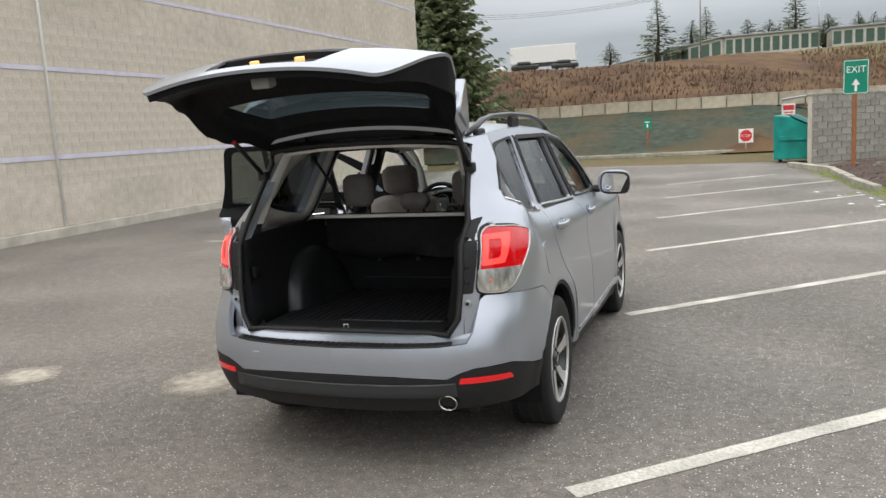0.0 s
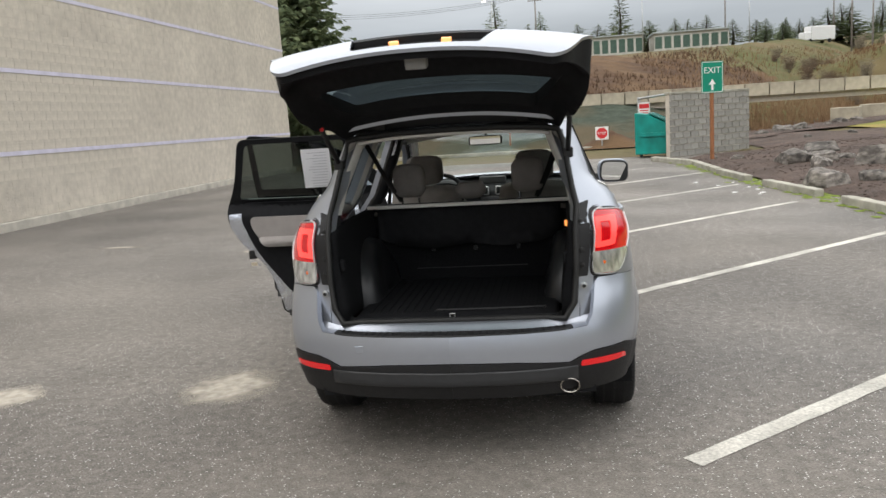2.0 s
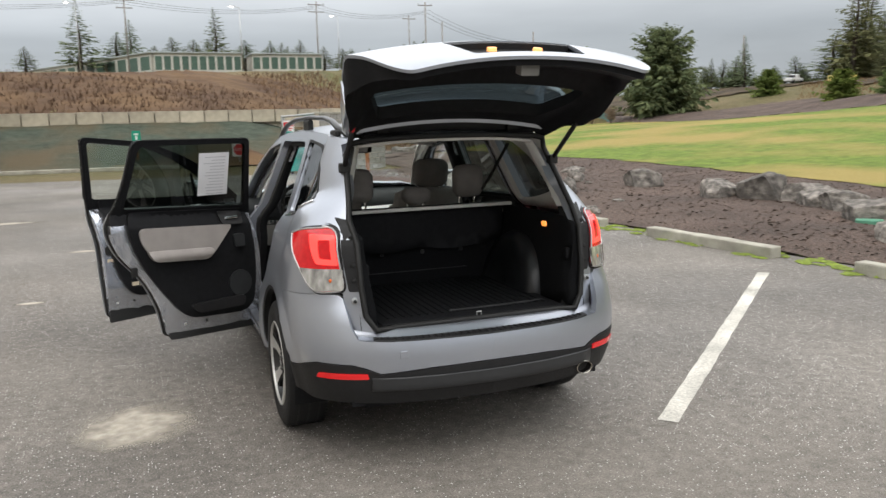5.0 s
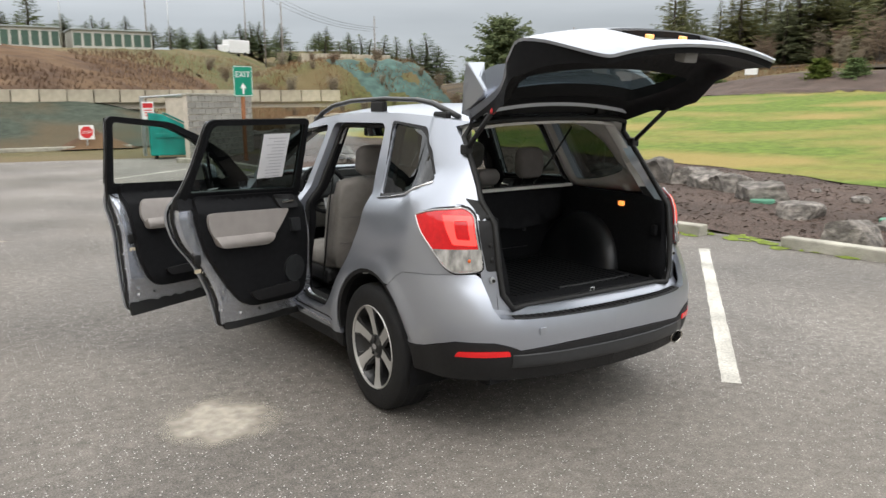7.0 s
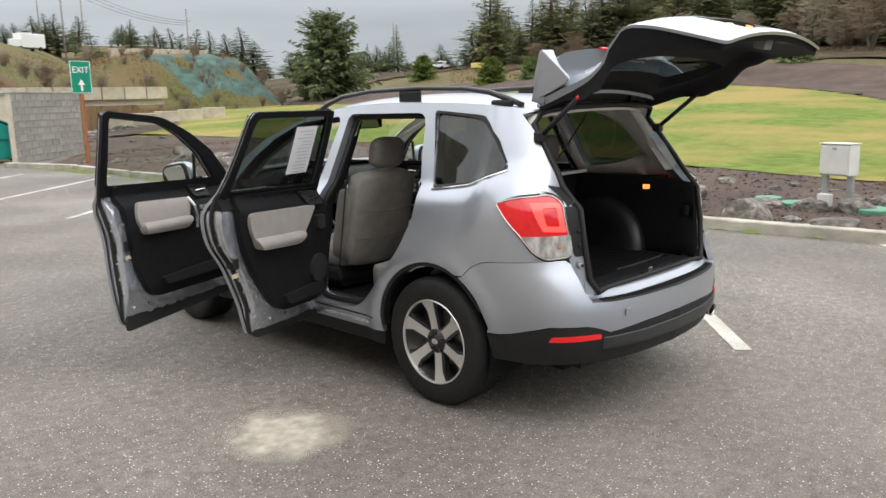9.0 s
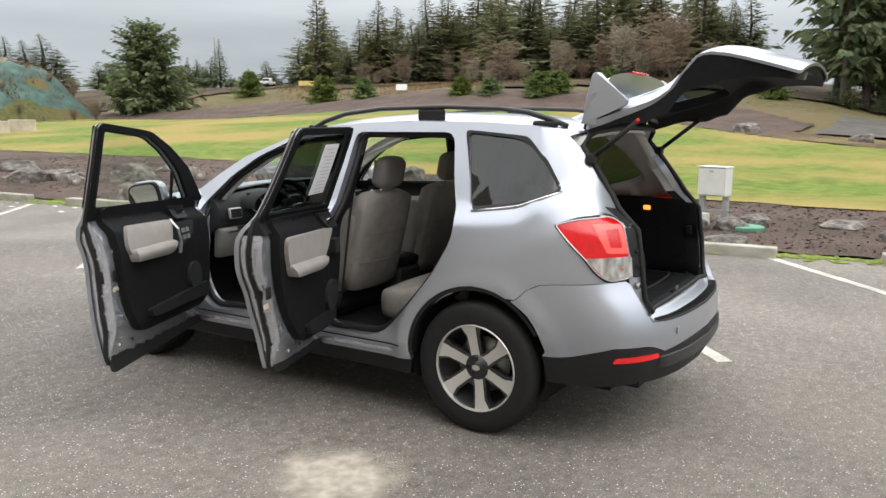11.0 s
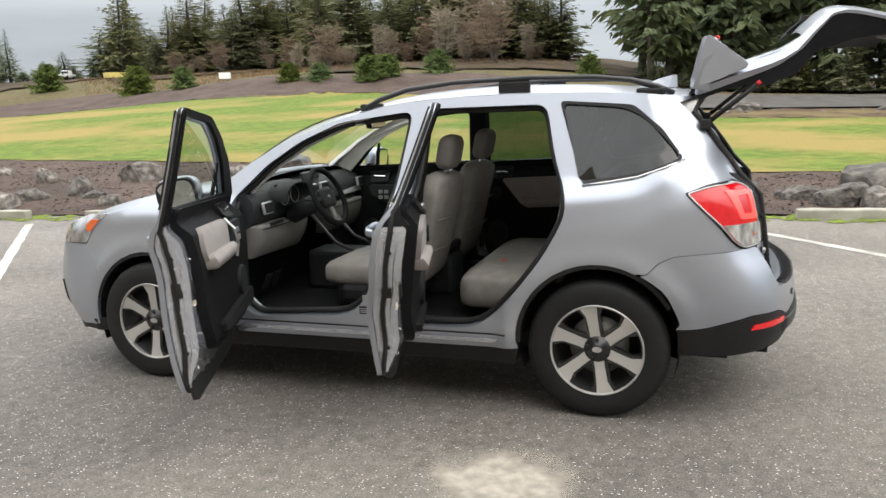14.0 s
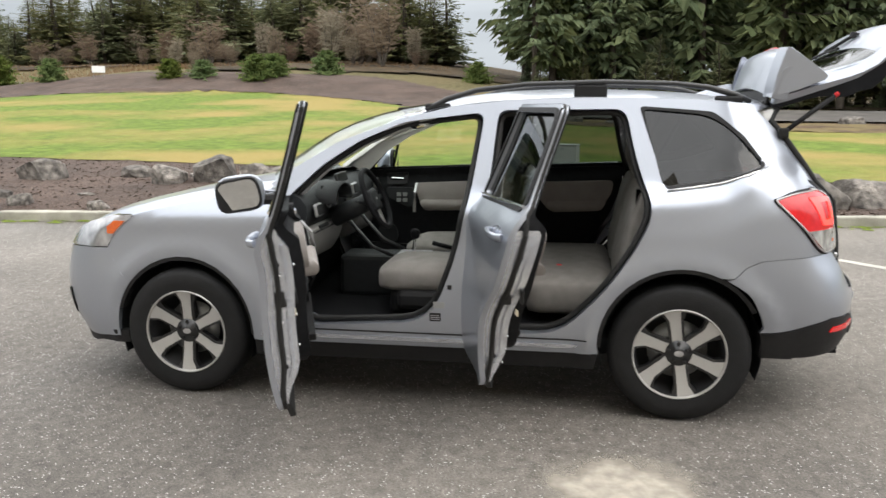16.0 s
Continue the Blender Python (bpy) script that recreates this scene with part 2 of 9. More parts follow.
M_ASPHALT = asphalt_material()
M_LINE = material("worn_white_road_paint", (0.50, 0.48, 0.43), 0.85, vary=0.24, scale=60, bump=0.35, bump_scale=180, blotch=0.30, blotch_scale=2.0)
M_WALL = material("split_face_block_beige", (0.55, 0.50, 0.425), 0.95, vary=0.10, scale=5, bump=0.6, bump_scale=22, blotch=0.08, blotch_scale=0.5, random=0.02)
M_BAND = material("smooth_lavender_band", (0.60, 0.575, 0.68), 0.85, vary=0.08, scale=4, bump=0.15, bump_scale=60)
M_FOOT = material("poured_concrete_footing", (0.48, 0.45, 0.39), 0.9, vary=0.18, scale=3, bump=0.4, bump_scale=40, blotch=0.1)
M_CONC = material("weathered_concrete", (0.36, 0.345, 0.29), 0.92, vary=0.22, scale=4, bump=0.5, bump_scale=45, blotch=0.18, blotch_scale=0.9, random=0.1)
M_BLOCK = material("grey_concrete_block", (0.29, 0.28, 0.255), 0.92, vary=0.15, scale=9, bump=0.4, bump_scale=50, random=0.14)
M_MORTAR = material("mortar", (0.53, 0.48, 0.405), 0.95, vary=0.1)
M_RETAIN = material("retaining_block_tan", (0.42, 0.375, 0.29), 0.92, vary=0.2, scale=2, bump=0.4, bump_scale=12, random=0.14)
M_MULCH = material("bark_mulch", (0.050, 0.033, 0.026), 0.95, vary=0.5, scale=30, bump=1.0, bump_scale=45, blotch=0.25, blotch_scale=0.6, second=(0.088, 0.061, 0.048))
M_LAWN = grass_material("lawn_grass", (0.122, 0.170, 0.030), (0.270, 0.212, 0.070), 0.16)
M_BANK = grass_material("rough_bank_grass", (0.090, 0.090, 0.034), (0.135, 0.105, 0.052), 0.13)
M_BRUSH = grass_material("brown_bank_scrub", (0.075, 0.044, 0.027), (0.13, 0.08, 0.043), 0.22)
M_VERGE = grass_material("weedy_verge", (0.10, 0.070, 0.045), (0.16, 0.125, 0.06), 0.5)
M_NETBANK = grass_material("netted_bank", (0.050, 0.062, 0.046), (0.088, 0.070, 0.042), 0.24)
M_FLOOR = grass_material("forest_litter", (0.045, 0.034, 0.022), (0.085, 0.062, 0.036), 0.3)
M_GROUND = grass_material("open_ground", (0.11, 0.095, 0.045), (0.15, 0.115, 0.06), 0.07)
M_TEALNET = material("teal_erosion_net", (0.055, 0.100, 0.086), 0.9, vary=0.3, scale=1.2, bump=0.4, bump_scale=20, blotch=0.2)
M_ROCK = material("basalt_boulder", (0.105, 0.094, 0.085), 0.9, vary=0.45, scale=6, bump=0.9, bump_scale=16, blotch=0.35, blotch_scale=2.2, random=0.3, second=(0.16, 0.145, 0.128))
M_CHIP = material("dark_bark_chip", (0.062, 0.044, 0.034), 0.95, vary=0.4, scale=9, random=0.3)
M_MOSS = material("moss_green", (0.16, 0.21, 0.03), 0.95, vary=0.4, scale=14, bump=0.8, bump_scale=70)
M_NEEDLE = foliage_material("fir_needles", (0.098, 0.132, 0.072), (0.20, 0.235, 0.120))
M_NEEDLE2 = foliage_material("cedar_needles", (0.130, 0.145, 0.070), (0.225, 0.225, 0.115))
M_TWIG = foliage_material("bare_twigs", (0.17, 0.135, 0.095), (0.27, 0.22, 0.155), 0.2)
M_SHRUB = foliage_material("shrub_leaves", (0.085, 0.135, 0.04), (0.16, 0.195, 0.06))
M_SCRUB = foliage_material("dead_brown_scrub", (0.085, 0.055, 0.038), (0.15, 0.10, 0.065))
M_DRY = foliage_material("dry_grass_stems", (0.19, 0.13, 0.075), (0.30, 0.225, 0.13))
M_BARK = material("bark", (0.10, 0.083, 0.067), 0.95, vary=0.35, scale=8, bump=0.8, bump_scale=25)
M_WOODPOLE = material("grey_timber_pole", (0.22, 0.20, 0.18), 0.9, vary=0.2, scale=3, bump=0.3, bump_scale=30)
M_POSTWOOD = material("orange_brown_timber", (0.30, 0.125, 0.055), 0.8, vary=0.25, scale=6, bump=0.4, bump_scale=40, stretch=(8, 8, 1))
M_SIGNGREEN = material("sign_green", (0.0, 0.23, 0.145), 0.45, vary=0.06, scale=3)
M_SIGNWHITE = material("sign_white", (0.80, 0.80, 0.78), 0.5, vary=0.04)
M_SIGNRED = material("sign_red", (0.62, 0.03, 0.035), 0.5, vary=0.06)
M_DUMP = material("teal_painted_steel", (0.0, 0.255, 0.215), 0.5, vary=0.18, scale=3, bump=0.1, bump_scale=20, blotch=0.12)
M_DUMPLID = material("dark_teal_plastic", (0.0, 0.14, 0.12), 0.55, vary=0.1)
M_METAL = material("galvanised_steel", (0.42, 0.43, 0.43), 0.45, metal=0.7, vary=0.1)
M_BOXGREY = material("pale_grey_enamel", (0.60, 0.60, 0.57), 0.5, vary=0.06, scale=4)
M_LIDGREEN = material("green_plastic_lid", (0.09, 0.26, 0.17), 0.6, vary=0.12)
M_BEIGE = material("beige_enamel", (0.50, 0.45, 0.34), 0.6, vary=0.1)
M_STORWALL = material("storage_wall_cream", (0.48, 0.47, 0.42), 0.8, vary=0.1, scale=1)
M_STORDOOR = material("storage_door_green", (0.055, 0.10, 0.075), 0.6, vary=0.12, scale=2, random=0.1)
M_STORROOF = material("storage_roof_grey", (0.30, 0.33, 0.32), 0.6, vary=0.1)
M_WHITEV = material("white_vehicle_paint", (0.70, 0.70, 0.69), 0.4, vary=0.05)
M_DARKV = material("dark_vehicle_paint", (0.03, 0.032, 0.036), 0.35, vary=0.1)
M_YELLOW = material("yellow_paint", (0.62, 0.50, 0.16), 0.6, vary=0.08)
M_ROAD = material("far_road_asphalt", (0.105, 0.098, 0.090), 0.95, vary=0.2, scale=1, spec=0.15)
M_PAPER = material("white_paper", (0.78, 0.78, 0.80), 0.8, vary=0.02)
M_LITTER = material("white_litter", (0.75, 0.75, 0.72), 0.8, vary=0.05)
M_LAMPGLOW = material("lamp_glow_white", (0.9, 0.9, 0.9), 0.4, vary=0, emit=(1, 0.97, 0.9), emit_power=6)

M_PAINT = paint_material()
M_JAMB = material("silver_jamb_paint", (0.62, 0.65, 0.72), 0.24, metal=0.75, vary=0.03, scale=300, bump=0.8, bump_scale=11, coat=0.9)
M_BLACKP = material("black_textured_plastic", (0.015, 0.015, 0.016), 0.55, spec=0.35, vary=0.12, scale=40, bump=0.12, bump_scale=500)
M_HUMP = material("satin_black_moulding", (0.014, 0.0145, 0.016), 0.34, spec=0.5, vary=0.1, scale=30)
M_TRIM = material("soft_black_trim", (0.0135, 0.0138, 0.0152), 0.58, spec=0.09, vary=0.12, scale=30, bump=0.1, bump_scale=400)
M_RUBBER = material("black_rubber_seal", (0.012, 0.012, 0.012), 0.6, vary=0.1)
M_CARPET = material("black_carpet", (0.011, 0.0114, 0.0128), 0.97, vary=0.3, scale=120, bump=0.5, bump_scale=600, spec=0.15)
M_TYRE = material("tyre_rubber", (0.0085, 0.0087, 0.0095), 0.72, vary=0.18, scale=20, bump=0.15, bump_scale=120)
M_ALLOY = material("machined_alloy", (0.56, 0.555, 0.54), 0.36, metal=0.55, vary=0.04, scale=200)
M_WBLACK = material("gloss_black_wheel", (0.018, 0.018, 0.019), 0.3, vary=0.1, coat=0.4)
M_CHROME = material("chrome", (0.78, 0.78, 0.78), 0.08, metal=1.0, vary=0.0)
M_SATIN = material("satin_silver_trim", (0.55, 0.55, 0.56), 0.35, metal=0.8, vary=0.03)
M_RAIL = material("dark_roof_rail", (0.035, 0.036, 0.038), 0.33, vary=0.08)
M_CLOTH = material("grey_seat_cloth", (0.245, 0.228, 0.212), 0.92, vary=0.10, scale=14, bump=0.3, bump_scale=500, blotch=0.05, blotch_scale=3)
M_CLOTHD = material("grey_headrest_cloth", (0.20, 0.188, 0.178), 0.92, vary=0.10, scale=14, bump=0.3, bump_scale=500)
M_PALE = material("pale_grey_door_trim", (0.32, 0.295, 0.28), 0.85, vary=0.06, scale=12, bump=0.2, bump_scale=400)
M_LINER = material("pale_grey_headliner", (0.68, 0.67, 0.65), 0.92, vary=0.05, scale=10, bump=0.15, bump_scale=400)
M_DASH = material("charcoal_dashboard", (0.024, 0.026, 0.028), 0.55, spec=0.35, vary=0.1, scale=20, bump=0.2, bump_scale=500)
M_EXHAUST = material("sooty_chrome", (0.42, 0.40, 0.37), 0.22, metal=1.0, vary=0.25, scale=25)
M_DASHGREY = material("satin_charcoal_plastic", (0.028, 0.029, 0.031), 0.40, vary=0.08, scale=30)
M_GLASS = glass_material("clear_green_glass", (0.86, 0.91, 0.87))
M_PRIVACY = glass_material("dark_privacy_glass", (0.13, 0.155, 0.145))
M_QUARTER = glass_material("black_quarter_glass", (0.045, 0.052, 0.050))
M_HATCHGLASS = glass_material("hatch_privacy_glass", (0.20, 0.245, 0.24))
M_MIRROR = material("mirror_glass", (0.85, 0.87, 0.87), 0.015, metal=1.0, vary=0.0)
M_RED = material("red_lamp_lens", (0.36, 0.004, 0.008), 0.12, vary=0.18, scale=45, coat=0.6, emit=(1.0, 0.004, 0.008), emit_power=0.28)
M_REDGLOW = material("lit_red_lamp_core", (0.7, 0.03, 0.03), 0.2, vary=0.0, coat=0.6, emit=(1.0, 0.075, 0.060), emit_power=1.35)
# a weak glow is added for brightness; reflectors give no light themselves
M_REFL = material("red_reflector", (0.55, 0.01, 0.015), 0.15, vary=0.05, scale=90, coat=0.7, emit=(1, 0.01, 0.005), emit_power=0.20)
M_CLEARLAMP = material("clear_lamp_lens", (0.50, 0.50, 0.49), 0.14, metal=0.55, vary=0.5, scale=34, coat=0.9, stretch=(1, 1, .4))
M_AMBER = material("amber_lamp_lens", (0.42, 0.075, 0.01), 0.15, vary=0.1, scale=60, coat=0.8, emit=(1, 0.16, 0.02), emit_power=0.22)
M_BULB = material("warm_lit_bulb", (1, 0.75, 0.4), 0.3, vary=0, emit=(1.0, 0.30, 0.04), emit_power=1.4)
M_PRINT = material("faint_print", (0.50, 0.50, 0.53), 0.8, vary=0.0)
M_HEAD = material("headlamp_lens", (0.40, 0.40, 0.41), 0.12, metal=0.5, vary=0.35, scale=14, coat=1.0)
# pale trim grey darkened: the shade below the dash is in the colour
M_KNEE = material("mid_grey_dash_panel", (0.22, 0.215, 0.205), 0.8, vary=0.06, scale=12, bump=0.15, bump_scale=400)
M_STICKER = material("cream_label", (0.62, 0.54, 0.40), 0.6, vary=0.05)
M_WHITEMARK = material("white_marking", (0.8, 0.8, 0.8), 0.6, vary=0.0)
# ---- mesh helpers ----
from mathutils import geometry as mgeo


def smoothed(me, on=True):
    for p in me.polygons:
        p.use_smooth = on


def part(name, bm, mat, parent=None, label="", smooth=False, m=None):
    """Links a bmesh as one mesh object, under a thing or a part if one is given."""
    me = bpy.data.meshes.new(name)
    bmesh.ops.recalc_face_normals(bm, faces=bm.faces)
    bm.to_mesh(me)
    bm.free()
    me.materials.append(mat)
    smoothed(me, smooth)
    ob = new(name, me)
    if parent:
        ob.parent = parent
    if m is not None:
        ob.matrix_basis = m
    if label:
        ob["label"] = label
    return ob


def raw(name, verts, faces, mat, parent=None, label="", smooth=False, m=None):
    me = bpy.data.meshes.new(name)
    me.from_pydata([tuple(v) for v in verts], [], faces)
    me.materials.append(mat)
    me.update()
    smoothed(me, smooth)
    ob = new(name, me)
    if parent:
        ob.parent = parent
    if m is not None:
        ob.matrix_basis = m
    if label:
        ob["label"] = label
    return ob


def thing(name, label, category, m=None, group=""):
    ob = new(name)
    ob.empty_display_size = 0.1
    if m is not None:
        ob.matrix_basis = m
    return tagged(ob, label, category, group)


def box(x0, y0, z0, x1, y1, z1, bevel=0.0, segs=2, bm=None):
    own = bmesh.new()
    r = bmesh.ops.create_cube(own, size=1)
    for v in own.verts:
        v.co = Vector((x0 + (v.co.x + .5) * (x1 - x0), y0 + (v.co.y + .5) * (y1 - y0), z0 + (v.co.z + .5) * (z1 - z0)))
    if bevel:
        bmesh.ops.bevel(own, geom=own.edges[:], offset=bevel, segments=segs, affect="EDGES", profile=0.5)
    return join(bm, own)


def join(bm, own):
    """Adds the bmesh own to bm and frees it; with no bm, gives own back."""
    if bm is None:
        return own
    me = bpy.data.meshes.new("tmp")
    own.to_mesh(me)
    own.free()
    bm.from_mesh(me)
    bpy.data.meshes.remove(me)
    return bm


def moved(bm, m):
    bmesh.ops.transform(bm, matrix=m, verts=bm.verts)
    return bm


def tube(points, radius, segs=10, bm=None, caps=True, flat=1.0):
    """A round bar along points; radius may be a list. flat squeezes it upright."""
    own = bmesh.new()
    pts = [Vector(p) for p in points]
    rings = []
    up = Vector((0, 0, 1))
    for i, p in enumerate(pts):
        d = (pts[min(i + 1, len(pts) - 1)] - pts[max(i - 1, 0)]).normalized()
        a = d.cross(up)
        if a.length < 1e-3:
            a = Vector((1, 0, 0))
        a.normalize()
        b = a.cross(d).normalized()
        r = radius[i] if isinstance(radius, (list, tuple)) else radius
        rings.append([own.verts.new(p + r * (math.cos(2 * math.pi * k / segs) * a + flat * math.sin(2 * math.pi * k / segs) * b)) for k in range(segs)])
    for ra, rb in zip(rings, rings[1:]):
        for k in range(segs):
            own.faces.new((ra[k], ra[(k + 1) % segs], rb[(k + 1) % segs], rb[k]))
    if caps:
        own.faces.new(rings[0][::-1])
        own.faces.new(rings[-1])
    return join(bm, own)


def lathe(profile, segs=32, axis="x", bm=None, close=False):
    """Turns (along, radius) points round an axis."""
    own = bmesh.new()
    rings = []
    for a, r in profile:
        ring = []
        for k in range(segs):
            t = 2 * math.pi * k / segs
            c, s = r * math.cos(t), r * math.sin(t)
            ring.append(own.verts.new((a, c, s) if axis == "x" else (c, s, a)))
        rings.append(ring)
    if close:
        rings.append(rings[0])
    for ra, rb in zip(rings, rings[1:]):
        for k in range(segs):
            own.faces.new((ra[k], ra[(k + 1) % segs], rb[(k + 1) % segs], rb[k]))
    return join(bm, own)


def inside(poly, x, y):
    hit, j = False, len(poly) - 1
    for i in range(len(poly)):
        (xi, yi), (xj, yj) = poly[i], poly[j]
        if (yi > y) != (yj > y) and x < (xj - xi) * (y - yi) / (yj - yi) + xi:
            hit = not hit
        j = i
    return hit


def near_edge(poly, x, y):
    best = 1e9
    for (ax, ay), (bx, by) in zip(poly, poly[1:] + poly[:1]):
        dx, dy = bx - ax, by - ay
        t = max(0, min(1, ((x - ax) * dx + (y - ay) * dy) / (dx * dx + dy * dy + 1e-12)))
        best = min(best, math.hypot(ax + t * dx - x, ay + t * dy - y))
    return best


def dense(poly, step):
    out = []
    for (ax, ay), (bx, by) in zip(poly, poly[1:] + poly[:1]):
        n = max(1, int(math.hypot(bx - ax, by - ay) / step + 0.5))
        out += [(ax + (bx - ax) * k / n, ay + (by - ay) * k / n) for k in range(n)]
    return out


def rounded(poly, r, segs=4):
    """A polygon with its corners rounded to about r (a number, or one for each corner)."""
    out, n = [], len(poly)
    for i in range(n):
        p, a, b = Vector(poly[i]), Vector(poly[i - 1]), Vector(poly[(i + 1) % n])
        rr = r[i] if isinstance(r, (list, tuple)) else r
        if rr <= 0:
            out.append(tuple(p))
            continue
        da, db = a - p, b - p
        k = min(rr, 0.45 * da.length, 0.45 * db.length)
        s, e = p + da.normalized() * k, p + db.normalized() * k
        for j in range(segs + 1):
            t = j / segs
            out.append(tuple((1 - t) ** 2 * s + 2 * t * (1 - t) * p + t * t * e))
    return out


def sheet(outer, holes, surf, step=0.06, rim=None, bm=None, back=False):
    """A skin over a flat outline with holes, laid on surf(u, v). rim: surf of the inner lip, to which every border is joined;
    back: closes the inner side too, so that the skin is a solid plate."""
    outer = dense(outer, step)
    holes = [dense(h, step) for h in holes]
    pts, edges = [], []
    for loop in [outer] + holes:
        b = len(pts)
        pts += [Vector(p) for p in loop]
        edges += [(b + i, b + (i + 1) % len(loop)) for i in range(len(loop))]
    us, vs = [p[0] for p in outer], [p[1] for p in outer]
    u = min(us) + step / 2
    row = 0
    while u < max(us):
        v = min(vs) + step / 2 + (step / 2 if row % 2 else 0)
        while v < max(vs):
            if inside(outer, u, v) and near_edge(outer, u, v) > 0.45 * step and not any(inside(h, u, v) or near_edge(h, u, v) < 0.45 * step for h in holes):
                pts.append(Vector((u, v)))
            v += step
        u += step * 0.87
        row += 1
    vo, eo, fo, *_ = mgeo.delaunay_2d_cdt(pts, edges, [], 0, 1e-5)
    own = bmesh.new()
    front = [own.verts.new(surf(p[0], p[1])) for p in vo]
    tris = []
    for f in fo:
        cx, cy = sum(vo[i][0] for i in f) / len(f), sum(vo[i][1] for i in f) / len(f)
        if inside(outer, cx, cy) and not any(inside(h, cx, cy) for h in holes):
            tris.append(tuple(f))
            own.faces.new([front[i] for i in f])
    if rim:
        count = {}
        for f in tris:
            for a, b in zip(f, f[1:] + f[:1]):
                key = (min(a, b), max(a, b))
                count[key] = count.get(key, 0) + 1
        lips = {}

        def lip(i):
            if i not in lips:
                lips[i] = own.verts.new(rim(vo[i][0], vo[i][1]))
            return lips[i]
        for (a, b), c in count.items():
            if c == 1:
                own.faces.new((front[a], front[b], lip(b), lip(a)))
        if back:
            for f in tris:
                own.faces.new([lip(i) for i in reversed(f)])
    loose = [v for v in own.verts if not v.link_faces]
    bmesh.ops.delete(own, geom=loose, context="VERTS")
    return join(bm, own)


def lerp_table(table):
    xs, ys = [a for a, _ in table], [b for _, b in table]
    def f(x):
        return float(np.interp(x, xs, ys))
    return f


def smooth_table(table):
    """A smooth curve through (x, y) points, in x order (monotone cubic)."""
    xs, ys = [float(a) for a, _ in table], [float(b) for _, b in table]
    n = len(xs)
    d = [(ys[i + 1] - ys[i]) / (xs[i + 1] - xs[i]) for i in range(n - 1)]
    t = [d[0]] + [0 if d[i - 1] * d[i] <= 0 else 2 * d[i - 1] * d[i] / (d[i - 1] + d[i]) for i in range(1, n - 1)] + [d[-1]]
    def f(x):
        if x <= xs[0]:
            return ys[0] + (x - xs[0]) * t[0] * 0
        if x >= xs[-1]:
            return ys[-1]
        i = max(k for k in range(n - 1) if xs[k] <= x)
        h = xs[i + 1] - xs[i]
        s = (x - xs[i]) / h
        return (2 * s ** 3 - 3 * s * s + 1) * ys[i] + (s ** 3 - 2 * s * s + s) * h * t[i] + (3 * s * s - 2 * s ** 3) * ys[i + 1] + (s ** 3 - s * s) * h * t[i + 1]
    return f


def letters(name, text, size, mat, parent, m, label="", depth=0.002):
    cu = bpy.data.curves.new(name, "FONT")
    cu.body, cu.size, cu.align_x, cu.align_y, cu.extrude = text, size, "CENTER", "CENTER", depth
    tmp = bpy.data.objects.new(name, cu)
    scene.collection.objects.link(tmp)
    dg = bpy.context.evaluated_depsgraph_get()
    me = bpy.data.meshes.new_from_object(tmp.evaluated_get(dg))
    bpy.data.objects.remove(tmp)
    me.materials.clear()
    me.materials.append(mat)
    ob = new(name, me)
    ob.parent = parent
    ob.matrix_basis = m
    if label:
        ob["label"] = label
    return ob
# ---- terrain ----
TOE = [(-90.0, 31.6), (7.5, 31.6), (46.0, 86.0), (75.0, 150.0)]
WALL_X, CORNER_Y = -10.45, 27.7
# edge of the asphalt and near edge of the lawn
EDGE_AT = [(-60, 6.6), (-10, 6.4), (-4, 6.2), (-1.8, 6.08), (1.4, 5.72), (6.1, 5.36), (9, 5.1), (12, 4.82), (15, 4.57), (18, 4.36), (20.6, 4.32), (22.4, 7.4), (26, 7.6), (40, 7.6)]
edge_x = smooth_table(EDGE_AT)
lawn_edge = smooth_table([(-60, 10.9), (0, 10.9), (3, 11.3), (6, 12.3), (11, 13.1), (25, 14.0), (90, 14.4)])


def beyond_toe(x, y):
    """Metres beyond the foot of the northern bank (negative in front of it)."""
    best, sign = 1e9, -1
    for (ax, ay), (bx, by) in zip(TOE, TOE[1:]):
        dx, dy = bx - ax, by - ay
        t = max(0, min(1, ((x - ax) * dx + (y - ay) * dy) / (dx * dx + dy * dy)))
        d = math.hypot(ax + t * dx - x, ay + t * dy - y)
        if d < best:
            best, sign = d, 1 if dx * (y - ay) - dy * (x - ax) > 0 else -1
    return best * sign


north_low = lerp_table([(-50, -0.4), (0, 0.0), (1, 0.08), (7.5, 1.95), (8.2, 2.0), (9.0, 2.15)])


def north_rise(d, x, y):
    """The bank: a netted foot, a step at the retaining wall, a slope, then a plateau that climbs gently away."""
    if d <= 9:
        return north_low(d)
    top = 1.6 + 0.066 * min(260, math.hypot(x, y + 4))
    return 2.15 + (top - 2.15) * ease01((d - 9) / 16)


def ease01(t):
    t = max(0.0, min(1.0, t))
    return t * (1.6 - 0.6 * t)

east_rise = smooth_table([(5.9, 0.0), (6.6, 0.10), (9, 0.20), (12, 0.16), (20, 0.55), (30, 1.15), (40, 1.75), (46, 2.2), (52, 3.6), (70, 5.0), (120, 7.0), (700, 14)])
south_rise = smooth_table([(-40, .15), (-14, .20), (-5, .27), (0, .34), (4, .5), (9, .68), (14, .80), (20, .90), (26, 1.0), (33, 1.02), (40, .88), (50, .66), (60, .58), (75, .5)])


